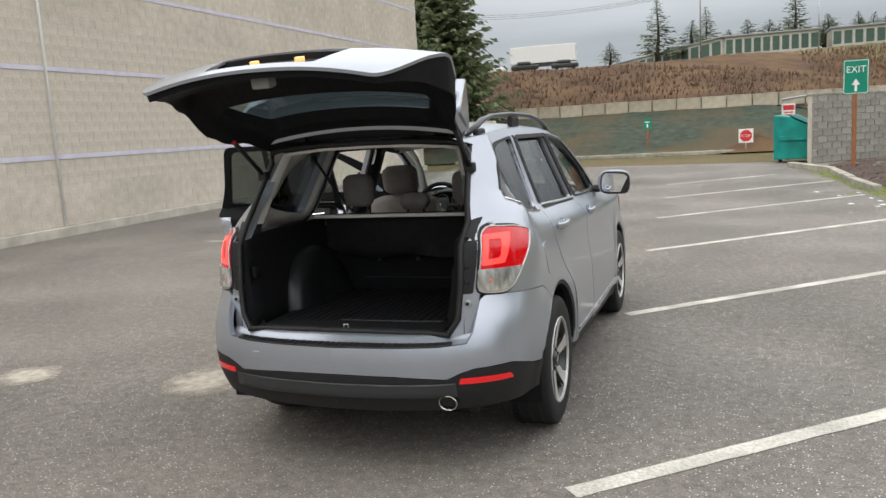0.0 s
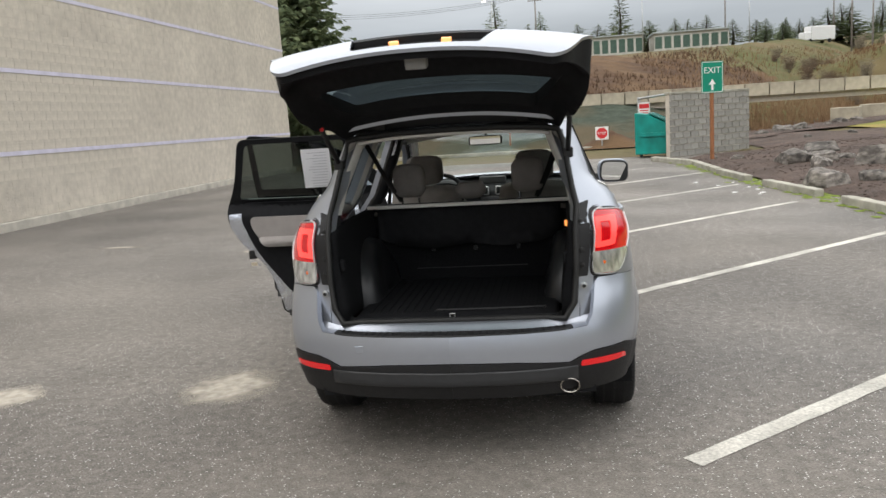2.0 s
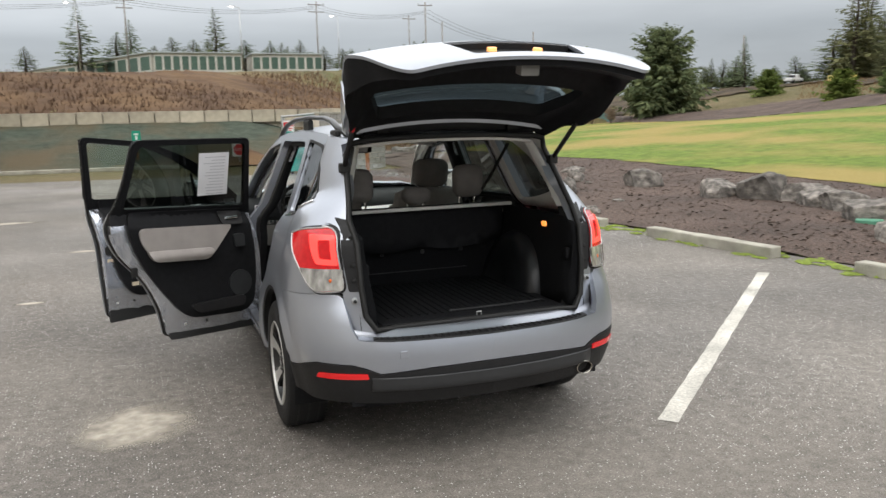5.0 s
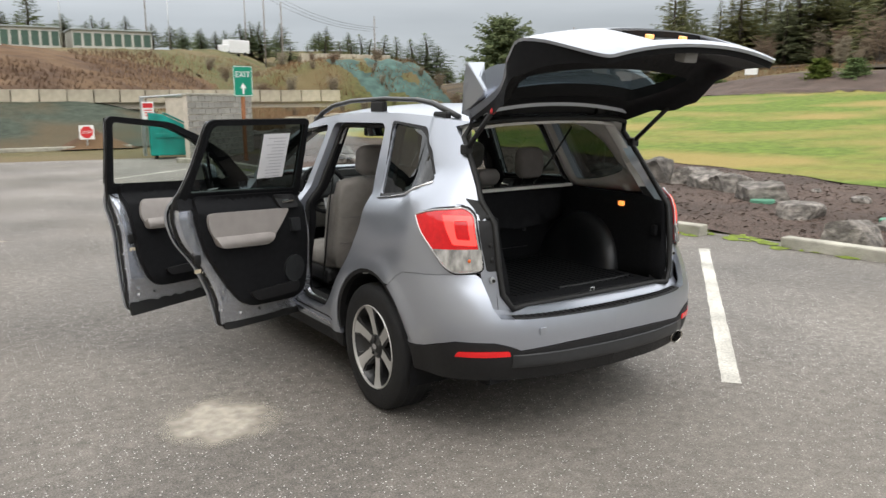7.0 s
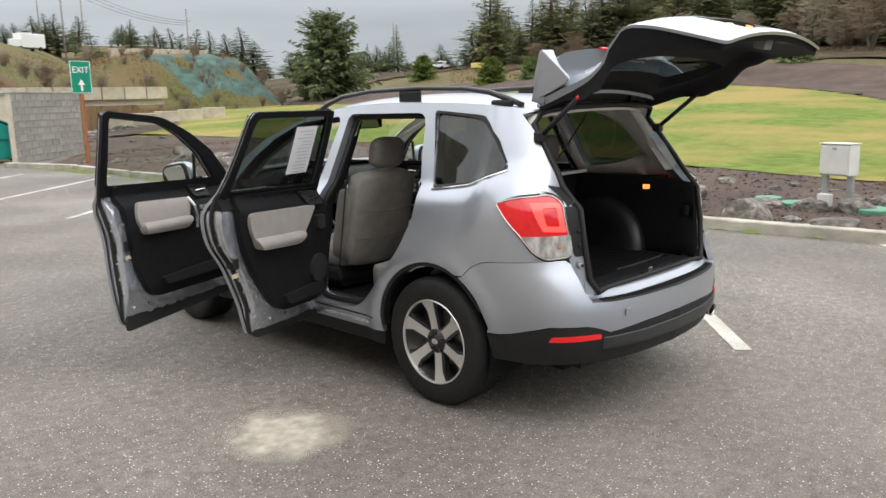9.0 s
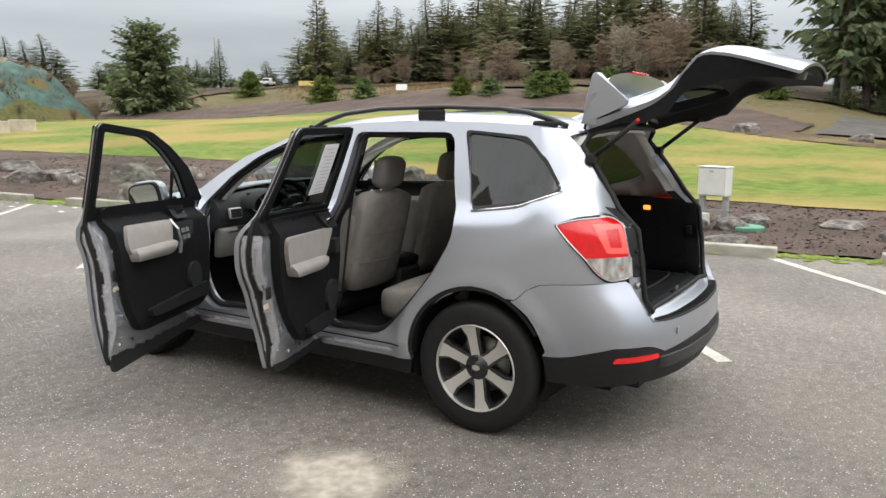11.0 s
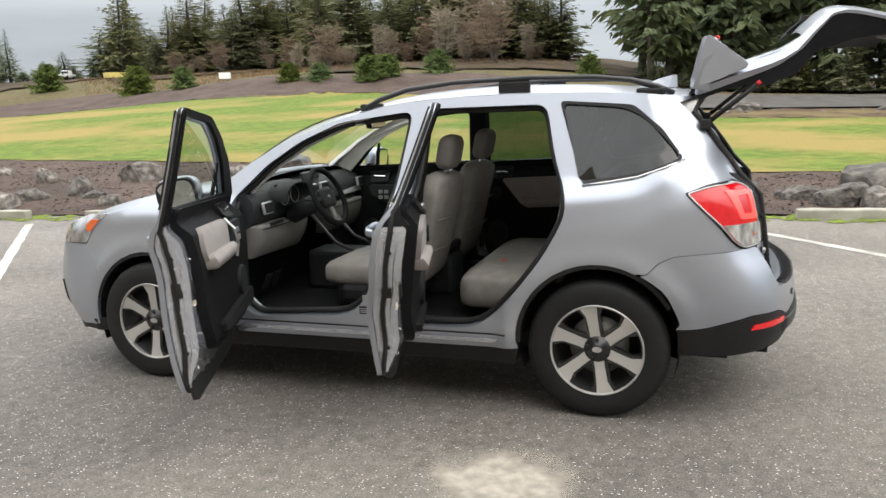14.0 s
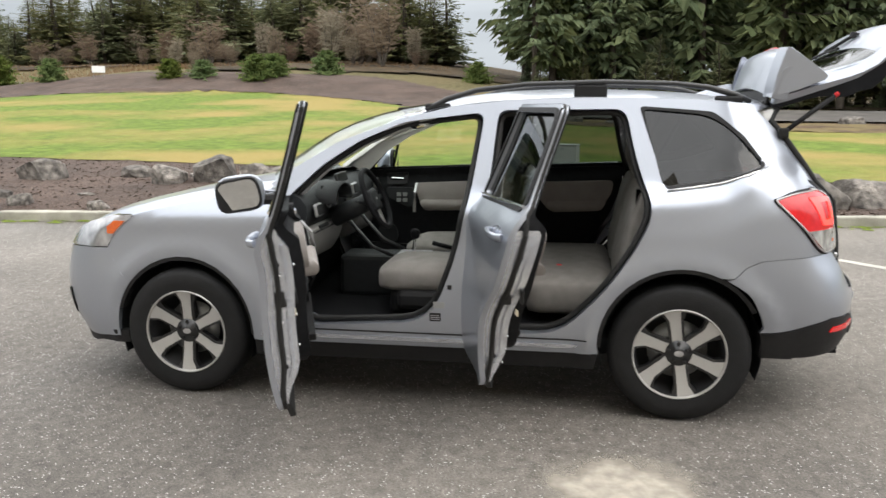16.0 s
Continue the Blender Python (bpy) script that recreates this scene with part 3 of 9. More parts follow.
def terrain(x, y):
    d = beyond_toe(x, y)
    n = north_rise(d, x, y) if d > 0 else 0.0
    sr = south_rise(y)
    back = ease01((x - 56) / 18) * max(0.0, min(1.0, y / 25))
    xe = x + (6.02 - edge_x(y)) * max(0.0, 1 - abs(x - 6) / 20)
    e = east_rise(xe) * (sr + (1 - sr) * back) if xe > 6 else 0.0
    far = max(0.0, math.hypot(x, y) - 260) * 0.012
    return max(n, e) + (noise.noise(Vector((x * 0.12, y * 0.12, 3.1))) * 0.25 if n > 1 or e > 2.2 else 0) + far * 0.6


def land(name, xs, ys, mat, lift, keep=None, label="", kind="structure", rough=0.0, place=lambda x, y: x):
    """A sheet of land on the terrain over a grid of xs and ys; place() may bend the grid sideways."""
    verts, faces, at = [], [], {}

    def vert(i, j):
        if (i, j) not in at:
            at[(i, j)] = len(verts)
            x, y = place(xs[i], ys[j]), ys[j]
            z = terrain(x, y) + lift + (noise.noise(Vector((x * 1.7, y * 1.7, 0.4))) * rough)
            verts.append((x, y, z))
        return at[(i, j)]
    for i in range(len(xs) - 1):
        for j in range(len(ys) - 1):
            cy = (ys[j] + ys[j + 1]) / 2
            cx = place((xs[i] + xs[i + 1]) / 2, cy)
            if keep is None or keep(cx, cy):
                faces.append((vert(i, j), vert(i + 1, j), vert(i + 1, j + 1), vert(i, j + 1)))
    ob = raw(name, verts, faces, mat, smooth=True)
    return tagged(ob, label, "ground", kind=kind)


def span(a, b, n):
    return [a + (b - a) * k / n for k in range(n + 1)]


GX = [-900, -500, -300, -200, -140] + span(-100, 120, 110) + [140, 180, 240, 330, 500, 900]
GY = [-900, -500, -300, -200, -140] + span(-100, 160, 130) + [180, 220, 280, 360, 500, 900]
land("ground", GX, GY, M_GROUND, -0.05, label="rough open ground of dry grass and earth reaching the horizon")

# the parking lot: one slab, a little above the ground
lot = raw("parking_lot", [(WALL_X - 30, 31.55, 0), (WALL_X - 30, -60, 0)] + [(edge_x(y), y, 0) for y in [-60, -40, -20] + span(-10, 23, 66) + [31.55]], [tuple(range(72))], M_ASPHALT)
tagged(lot, "worn grey asphalt parking lot with pale dried stains", "parking lot", kind="structure")

land("planting_bed", span(0, 1, 60), span(-40, 32, 240), M_MULCH, 0.02, keep=lambda x, y: beyond_toe(x, y) < 0.5,
     label="planting bed of dark brown bark mulch beside the parking lot", rough=0.035, place=lambda f, y: edge_x(y) + f * (lawn_edge(y) + .12 - edge_x(y)))
lawn_far = smooth_table([(-60, 31), (-4, 31), (2, 32), (8, 36), (14, 42), (22, 45), (90, 45)])
land("lawn", span(0, 1, 138), span(-60, 90, 250), M_LAWN, 0.035, keep=lambda x, y: x < lawn_far(y) + 2 * math.sin(y * 0.1) and beyond_toe(x, y) < -3 - 0.8 * math.sin(y * 0.35),
     label="wide lawn of patchy green and straw-coloured winter grass", rough=0.02, place=lambda f, y: lawn_edge(y) + .08 * math.sin(y * 2.3) + f * (48 - lawn_edge(y)))
land("mulch_berm", span(34, 62, 80), span(4, 92, 110), M_MULCH, 0.06, keep=lambda x, y: x > lawn_far(y) - .2 + 2 * math.sin(y * 0.1) and x < lawn_far(y) + 11 + 3 * math.sin(y * 0.13 + 1) and beyond_toe(x, y) < 1,
     label="low berm of brown bark mulch behind the lawn", rough=0.08)
land("bank_mulch", span(6, 60, 110), span(28, 100, 140), M_MULCH, 0.05, keep=lambda x, y: -3.2 - 0.8 * math.sin(y * 0.35) < beyond_toe(x, y) < 1.6 and x > 7.5,
     label="strip of brown mulch at the foot of the bank", rough=0.06)
land("netted_bank", span(-60, 12, 140), span(31.6, 40.2, 24), M_NETBANK, 0.04, keep=lambda x, y: 0 < beyond_toe(x, y) < 7.7 and x < 9, label="dark bank covered with green erosion netting", rough=0.05)
land("scrub_bank", span(-90, 34, 150), span(38.5, 72, 60), M_BRUSH, 0.05, keep=lambda x, y: 8.3 < beyond_toe(x, y) < 25 and x < 20, label="brown scrub-covered bank above the retaining wall", rough=0.22)
land("grass_bank", span(6, 90, 120), span(30, 160, 150), M_BANK, 0.05, keep=lambda x, y: (1.4 if x > 9.5 else 9) < beyond_toe(x, y) < 26 and x > (9 if beyond_toe(x, y) < 8.3 else 19), label="rough bank of olive and tan grass", rough=0.22)


def mound(x, y):
    """The nose of the bank that the netting lies on."""
    return 7.1 * ease_in(y, 68, 79) * ease_in(x, 10, 37) * (1 - ease_in(x, 45, 53)) - 0.3


def ease_in(v, a, b):
    t = max(0.0, min(1.0, (v - a) / (b - a)))
    return t * t * (3 - 2 * t)


mv_, mf_ = [], []
NX, NY = 132, 72
for i in range(NX + 1):
    for j in range(NY + 1):
        x, y = 14 + 44 * i / NX, 67 + 24 * j / NY
        mv_.append((x, y, max(terrain(x, y) - .1, mound(x, y)) + .32 * noise.noise(Vector((x * .6, y * .5, 1.7)))))
def in_net(x, y):
    n_ = noise.noise(Vector((x * .35, y * .5, 4.0)))
    return 34.6 + .5 * (78 - y) + 1.5 * n_ < x < 47 + 2 * n_ and 72.4 + .9 * math.sin(x * .5) < y + n_ < 78.8 and n_ > -.28
quads = [(i * (NY + 1) + j, (i + 1) * (NY + 1) + j, (i + 1) * (NY + 1) + j + 1, i * (NY + 1) + j + 1) for i in range(NX) for j in range(NY)]
net = [in_net(14 + 44 * (q[0] // (NY + 1) + .5) / NX, 67 + 24 * (q[0] % (NY + 1) + .5) / NY) for q in quads]
tagged(raw("bank_nose", mv_, [q for q, k in zip(quads, net) if not k], M_BANK, smooth=True), "grassy nose of the bank behind the lawn", "ground", kind="structure")
tagged(raw("netting_patch", mv_, [q for q, k in zip(quads, net) if k], M_TEALNET, smooth=True), "sheet of teal erosion netting on the grass bank", "ground", kind="structure")
land("forest_floor", span(44, 130, 60), span(-60, 110, 110), M_FLOOR, 0.10, keep=lambda x, y: math.hypot(x, y) > (62 if y < .55 * x else 88 if y < .9 * x else 100) and beyond_toe(x, y) < 60 and x > 52,
     label="dark litter-covered floor of the wood", rough=0.1)
land("road_verge", span(27, 41, 40), span(-70, 5, 90), M_VERGE, 0.05, keep=lambda x, y: x > lawn_far(y) - .2 + 2 * math.sin(y * 0.1) and x < 39, label="verge of brown earth and weeds between the lawn and the road", rough=0.10)
land("far_road", span(37, 54, 20), span(-70, 3, 80), M_ROAD, 0.16, keep=lambda x, y: 38.0 < x < 51.5, label="grey asphalt road beyond the lawn")


# ---- parking lines, kerbs, stains ----
LINE_ANGLE = radians(41.3)
for k in range(-5, 6):
    y0 = -0.86 + 3.35 * k
    ln = 5.75 if k < 0 else 4.62 if k < 5 else 3.4
    d, n = Vector((math.cos(LINE_ANGLE), math.sin(LINE_ANGLE), 0)), Vector((-math.sin(LINE_ANGLE), math.cos(LINE_ANGLE), 0))
    a = Vector((1.085 - .041 * (y0 + .86), y0, 0.004))
    rows = []
    rnd = random.Random(k)
    for i in range(41):
        p = a + d * ln * i / 40
        wl_, wr_ = 0.056 + rnd.uniform(-0.005, 0.004), 0.056 + rnd.uniform(-0.005, 0.004)
        rows += [tuple(p + n * wl_), tuple(p - n * wr_)]
    tagged(raw("parking_line", rows, [(2 * i, 2 * i + 1, 2 * i + 3, 2 * i + 2) for i in range(40)], M_LINE),
           "worn white painted parking line on the asphalt", "road marking", "parking lines", "structure")


def stain(x, y, rx, ry, seed):
    rnd = random.Random(seed)
    n = 36
    ph = [rnd.uniform(0, 6.3) for _ in range(4)]
    rim = []
    for k in range(n):
        t = 2 * math.pi * k / n
        r = 1 + 0.12 * math.sin(2 * t + ph[0]) + 0.09 * math.sin(3 * t + ph[1]) + 0.06 * math.sin(7 * t + ph[2])
        rim.append((x + rx * r * math.cos(t), y + ry * r * math.sin(t), 0.003))
    tagged(raw("stain", rim, [tuple(range(n))], M_STAIN), "pale dried dust stain on the asphalt", "stain", "stains", "structure")


def stain_material():
    m = material("pale_dried_stain", (0.50, 0.455, 0.385), 0.95, vary=0.22, scale=16, bump=0.4, bump_scale=150)
    n, l = m.node_tree.nodes, m.node_tree.links
    b = n["Principled BSDF"]
    tc = n.new("ShaderNodeTexCoord")
    mp = n.new("ShaderNodeVectorMath"); mp.operation = "SUBTRACT"; mp.inputs[1].default_value = (0.5, 0.5, 0.5)
    l.new(tc.outputs["Generated"], mp.inputs[0])
    sc = n.new("ShaderNodeVectorMath"); sc.operation = "MULTIPLY"; sc.inputs[1].default_value = (2, 2, 0)
    l.new(mp.outputs[0], sc.inputs[0])
    ln = n.new("ShaderNodeVectorMath"); ln.operation = "LENGTH"
    l.new(sc.outputs[0], ln.inputs[0])
    t = n.new("ShaderNodeTexNoise"); t.inputs["Scale"].default_value = 7; t.inputs["Detail"].default_value = 6
    l.new(tc.outputs["Object"], t.inputs["Vector"])
    ad = n.new("ShaderNodeMath"); ad.operation = "MULTIPLY_ADD"; ad.inputs[1].default_value = 0.7
    l.new(t.outputs["Fac"], ad.inputs[0]); l.new(ln.outputs["Value"], ad.inputs[2])
    r = n.new("ShaderNodeMapRange")
    r.inputs["From Min"].default_value, r.inputs["From Max"].default_value = 0.75, 1.25
    r.inputs["To Min"].default_value, r.inputs["To Max"].default_value = 0.82, 0.0
    l.new(ad.outputs[0], r.inputs[0]); l.new(r.outputs[0], b.inputs["Alpha"])
    return m


M_STAIN = stain_material()
stain(-1.63, 0.31, 0.34, 0.44, 1)
for k, (x, y, rx, ry) in enumerate([(-3.16, 0.14, 0.32, 0.26), (-3.7, 6.02, 0.33, 0.13), (-2.62, 4.18, 0.16, 0.08), (-6.25, 6.98, 0.5, 0.12), (-2.3, 7.6, 0.3, 0.12), (-4.5, 9.0, 0.9, 0.25), (-4.2, 12.0, 1.0, 0.3)]):
    stain(x, y, rx, ry, 10 + k)


def slab(name, x0, y0, x1, y1, w, h, mat, label, category, group="", kind="", base=0.0, seed=0, tilt=0.0):
    """A worn concrete bar along the ground from one point to another."""
    a, b = Vector((x0, y0, base)), Vector((x1, y1, base))
    ln = (b - a).length
    own = box(-w / 2, 0, -0.03, w / 2, ln, h, 0.018, 2)
    bmesh.ops.subdivide_edges(own, edges=[e for e in own.edges if e.calc_length() > ln * 0.7], cuts=int(ln * 6))
    rnd = random.Random(seed)
    for v in own.verts:
        v.co += Vector((noise.noise(Vector((v.co.y * 3, v.co.z * 9, seed))), 0, noise.noise(Vector((v.co.y * 4, v.co.x * 9, seed + 5))))) * 0.009
    ob = part(name, own, mat, smooth=False)
    ob.matrix_basis = Matrix.Translation(a) @ Matrix.Rotation(math.atan2(-(b - a).x, (b - a).y), 4, "Z") @ Matrix.Rotation(tilt, 4, "Y")
    return tagged(ob, label, category, group, kind)


stop_x = smooth_table([(-8, 6.15), (-4, 6.0), (-1.8, 5.84), (-.4, 5.56), (1.4, 5.42), (6.1, 5.08), (8.4, 4.86), (9.4, 4.80), (11.5, 4.53), (15, 4.28)])
for k in range(-3, 4):
    y0 = 6.12 + 3.30 * k
    slab("wheel_stop", stop_x(y0), y0, stop_x(y0 + 2.22), y0 + 2.22, 0.17, 0.13, M_CONC, "weathered grey concrete wheel stop at the edge of the bed", "wheel stop", "wheel stops", seed=k + 9)
for k in range(6):
    slab("kerb", edge_x(-40 + 6.0 * k) - .03, -40 + 6.0 * k, edge_x(-34 + 6.0 * k) - .03, -40 + 6.0 * k + 5.97, 0.16, 0.12, M_CONC, "weathered concrete kerb with green moss", "kerb", "kerbs", "structure", seed=20 + k)
slab("kerb", -10.3, 31.5, 4.25, 31.5, 0.3, 0.13, M_CONC, "long pale concrete kerb at the end of the lot", "kerb", "kerbs", "structure", seed=31)
slab("kerb", 3.5, 21.0, 4.28, 18.3, 0.2, 0.14, M_CONC, "broken concrete kerb at the corner of the bed", "kerb", "kerbs", "structure", seed=32)
slab("kerb", 4.34, 15.4, 4.30, 18.0, 0.18, 0.12, M_CONC, "weathered concrete kerb beside the mulch", "kerb", "kerbs", "structure", seed=33)

# moss along the edge of the lot
rnd = random.Random(4)
mv, mf = [], []
for k in range(900):
    y = rnd.uniform(-6, 20)
    x = edge_x(y) - .07 + rnd.gauss(-0.12, 0.16)
    r = rnd.uniform(0.02, 0.09)
    b0 = len(mv)
    for i in range(6):
        t = i * math.pi / 3 + rnd.uniform(-.3, .3)
        mv.append((x + r * math.cos(t), y + 1.6 * r * math.sin(t), 0.006 + 0.002 * rnd.random()))
    mv.append((x, y, 0.012 + 0.02 * rnd.random()))
    mf += [(b0 + i, b0 + (i + 1) % 6, b0 + 6) for i in range(6)]
tagged(raw("moss", mv, mf, M_MOSS), "bright yellow-green moss growing along the edge of the asphalt", "moss", kind="stuff")

# ---- the big building ----
bld = thing("warehouse_wall_west", "tall beige split-face block wall of a windowless building with lavender bands", "building")
bld["kind"] = "structure"
H_WALL, COURSE = 9.6, 0.203
part("wall_core", box(WALL_X - 12, -45, 0, WALL_X - 0.03, CORNER_Y - 0.03, H_WALL, 0), M_MORTAR, bld)
part("footing", box(WALL_X - 12.2, -45, -0.05, WALL_X + 0.10, CORNER_Y + 0.10, 0.19, 0.02), M_FOOT, bld, "pale poured concrete footing along the wall")
BANDS = [1.49, 3.17, 4.85, 6.53, 8.21]
def block_faces(verts, faces, y0, y1, z0, z1, x, rnd):
    """One split-face block, proud of the mortar, with a chipped uneven face."""
    b = len(verts)
    p = x + rnd.uniform(-0.001, 0.001)
    verts += [(x - 0.05, y0, z0), (x - 0.05, y1, z0), (x - 0.05, y1, z1), (x - 0.05, y0, z1)]
    i = 0.002
    verts += [(p, y0 + i, z0 + i), (p, y1 - i, z0 + i),
              (p, y1 - i, z1 - i), (p, y0 + i, z1 - i), (p + rnd.uniform(0, .002), (y0 + y1) / 2 + rnd.uniform(-.08, .08), (z0 + z1) / 2)]
    faces += [(b, b + 1, b + 5, b + 4), (b + 1, b + 2, b + 6, b + 5), (b + 2, b + 3, b + 7, b + 6), (b + 3, b, b + 4, b + 7)]
    faces += [(b + 4 + k, b + 4 + (k + 1) % 4, b + 8) for k in range(4)]


def block_wall_rows():
    """Courses of the wall, as (z0, z1, is a band)."""
    z, out = 0.195, []
    for b in BANDS + [H_WALL]:
        while z < b - 0.05:
            z1 = z + COURSE
            if b - z1 < 0.08:
                z1 = b
            out.append((z, min(z1, b), False))
            z = min(z1, b)
        if b < H_WALL:
            out.append((b, b + 0.10, True))
            z = b + 0.10
    return out


WALL_BLOCKS = []          # the blocks passed nearest, linked at the end of the file
rnd = random.Random(7)
rest_v, rest_f, band_v, band_f = [], [], [], []
for c, (z0, z1, band) in enumerate(block_wall_rows()):
    if band:
        b = len(band_v)
        band_v += [(WALL_X - .05, -45, z0), (WALL_X - .05, CORNER_Y, z0), (WALL_X - .05, CORNER_Y, z1), (WALL_X - .05, -45, z1),
                   (WALL_X + .012, -45, z0 + .006), (WALL_X + .012, CORNER_Y, z0 + .006), (WALL_X + .012, CORNER_Y, z1 - .006), (WALL_X + .012, -45, z1 - .006)]
        band_f += [(b + 4, b + 5, b + 6, b + 7), (b, b + 1, b + 5, b + 4), (b + 3, b + 7, b + 6, b + 2), (b + 1, b + 2, b + 6, b + 5)]
        continue
    y = CORNER_Y - (0.2 if c % 2 else 0.0)
    if c % 2:
        block_faces(rest_v, rest_f, y + 0.0015, CORNER_Y, z0 + .0015, z1 - .0015, WALL_X, rnd)
    while y > 0.5:
        near = 7.0 < y < 15.4 and 0.9 < z0 < 4.0
        if near and len(WALL_BLOCKS) < 300:
            WALL_BLOCKS.append((y - 0.4, y, z0, z1))
        else:
            block_faces(rest_v, rest_f, y - 0.3985, y - 0.0015, z0 + .0015, z1 - .0015, WALL_X, rnd)
        y -= 0.4
    block_faces(rest_v, rest_f, -45, y, z0 + .0015, z1 - .0015, WALL_X, rnd)
tagged(raw("blocks", rest_v, rest_f, M_WALL, bld), "courses of beige split-face concrete blocks", kind="stuff")
part("joint_mortar", box(WALL_X - .04, -45, .2, WALL_X - .0025, CORNER_Y - .002, H_WALL), M_MORTAR, bld, "flush beige mortar joints")
raw("band", band_v, band_f, M_BAND, bld, "smooth lavender-grey band of blocks")
part("conduit", tube([(WALL_X + 0.02, 7.86, 0.2), (WALL_X + 0.02, 7.86, H_WALL)], 0.028, 8), M_SIGNWHITE, bld, "thin white vertical conduit", True)


# ---- signs and the bin enclosure ----
def sign_plate(w, h, r, t=0.004):
    return sheet(rounded([(-w / 2, -h / 2), (w / 2, -h / 2), (w / 2, h / 2), (-w / 2, h / 2)], r), [], lambda u, v: (u, -t, v), 0.2, lambda u, v: (u, 0, v), back=True)


def rot_z(deg):
    return Matrix.Rotation(radians(deg), 4, "Z")


ex = thing("exit_sign", "green exit sign with white arrow on an orange-brown timber post", "sign", pose(4.85, 18.75, 0.05, 0, 0, 12))
part("post", box(-0.045, 0.0, -0.1, 0.045, 0.09, 2.55, 0.008), M_POSTWOOD, ex, "orange-brown square timber post")
pl = part("plate", moved(sign_plate(0.62, 0.86, 0.05), Matrix.Translation((0, -0.006, 2.32))), M_SIGNGREEN, ex)
part("border", moved(sheet(rounded([(-.295, -.415), (.295, -.415), (.295, .415), (-.295, .415)], .04), [rounded([(-.28, -.40), (.28, -.40), (.28, .40), (-.28, .40)], .035)], lambda u, v: (u, -0.0125, v), 0.3), Matrix.Translation((0, 0, 2.32))), M_SIGNWHITE, pl)
letters("word", "EXIT", 0.235, M_SIGNWHITE, pl, Matrix.Translation((0, -0.013, 2.50)) @ Matrix.Rotation(radians(90), 4, "X"))
arrow = [(-.03, -.16), (.03, -.16), (.03, .0), (.10, .0), (0, .15), (-.10, .0), (-.03, .0)]
part("arrow", moved(sheet(arrow, [], lambda u, v: (u, -0.013, v), 0.3), Matrix.Translation((0, 0, 2.12))), M_SIGNWHITE, pl)

st = thing("stop_sign", "red and white stop sign on a thin grey steel post", "sign", pose(2.51, 31.2, 0.0, 0, 0, 3))
part("post", box(-0.025, 0, -0.1, 0.025, 0.03, 0.55, 0.004), M_METAL, st)
sp = part("plate", moved(sign_plate(0.57, 0.57, 0.02), Matrix.Translation((0, -0.005, 0.69))), M_SIGNWHITE, st, "square white backing plate")
octo = [(0.25 * math.cos(radians(22.5 + 45 * k)), 0.25 * math.sin(radians(22.5 + 45 * k))) for k in range(8)]
part("octagon", moved(sheet(octo, [], lambda u, v: (u, -0.012, v), 0.2), Matrix.Translation((0, 0, 0.69))), M_SIGNRED, sp)
letters("word", "STOP", 0.155, M_SIGNWHITE, sp, Matrix.Translation((0, -0.014, 0.69)) @ Matrix.Rotation(radians(90), 4, "X"))

sm_ = thing("small_green_sign", "small green sign on a short brown timber post on the bank", "sign", pose(-1.62, 33.2, 0.2, 0, 0, 0))
part("post", box(-0.04, 0, -0.2, 0.04, 0.08, 1.15, 0.006), M_POSTWOOD, sm_)
sgp = part("plate", moved(sign_plate(0.36, 0.46, 0.02), Matrix.Translation((0, -0.006, 1.18))), M_SIGNGREEN, sm_)
part("bar", moved(sign_plate(0.2, 0.05, 0.004), Matrix.Translation((0, -0.012, 1.26))), M_SIGNWHITE, sgp)
part("bar", moved(sign_plate(0.07, 0.16, 0.004), Matrix.Translation((0, -0.012, 1.10))), M_SIGNWHITE, sgp)

# enclosure: courses of grey block, each wall with its blocks as pieces
ENC = [((4.17, 22.16), (7.25, 24.98)), ((7.25, 24.98), (5.14, 28.46))]
enc = thing("bin_enclosure", "roofless bin enclosure of grey concrete blocks", "enclosure")
ENC_BLOCKS = []
for (ax, ay), (bx, by) in ENC:
    ln = math.hypot(bx - ax, by - ay)
    ang = math.atan2(by - ay, bx - ax)
    m = Matrix.Translation((ax, ay, 0)) @ Matrix.Rotation(ang, 4, "Z")
    part("wall_core", moved(box(0.01, 0.01, -0.1, ln - 0.01, 0.18, 2.02, 0), m), M_MORTAR, enc)
    part("wall_cap", moved(box(-0.02, -0.02, 2.02, ln + 0.02, 0.21, 2.10, 0.012), m), M_CONC, enc, "pale concrete cap")
    for c in range(10):
        x = -0.2 if c % 2 else 0.0
        while x < ln - 0.02:
            x0, x1 = max(0, x) + 0.005, min(ln, x + 0.4) - 0.005
            if x1 - x0 > 0.05:
                ENC_BLOCKS.append((m, x0, x1, 0.005 + 0.202 * c, 0.197 + 0.202 * c))
            x += 0.4
part("gate_post", box(3.53, 25.9, -0.1, 3.65, 26.02, 2.05, 0.01), M_METAL, enc)
part("gate_beam", tube([(3.59, 25.96, 2.0), (4.21, 22.2, 2.05)], 0.04, 8), M_METAL, enc)
rs = thing("warning_sign", "small white sign with a red header on the enclosure post", "sign", pose(3.76, 25.84, 0, 0, 0, 5))
part("plate", moved(sign_plate(0.42, 0.62, 0.02), Matrix.Translation((0, 0, 1.55))), M_SIGNWHITE, rs)
part("header", moved(sign_plate(0.36, 0.16, 0.01), Matrix.Translation((0, -0.007, 1.72))), M_SIGNRED, rs)
for k in range(3):
    part("bar", moved(sign_plate(0.3 - 0.05 * k, 0.04, 0.004), Matrix.Translation((0, -0.007, 1.56 - 0.09 * k))), M_SIGNRED, rs)

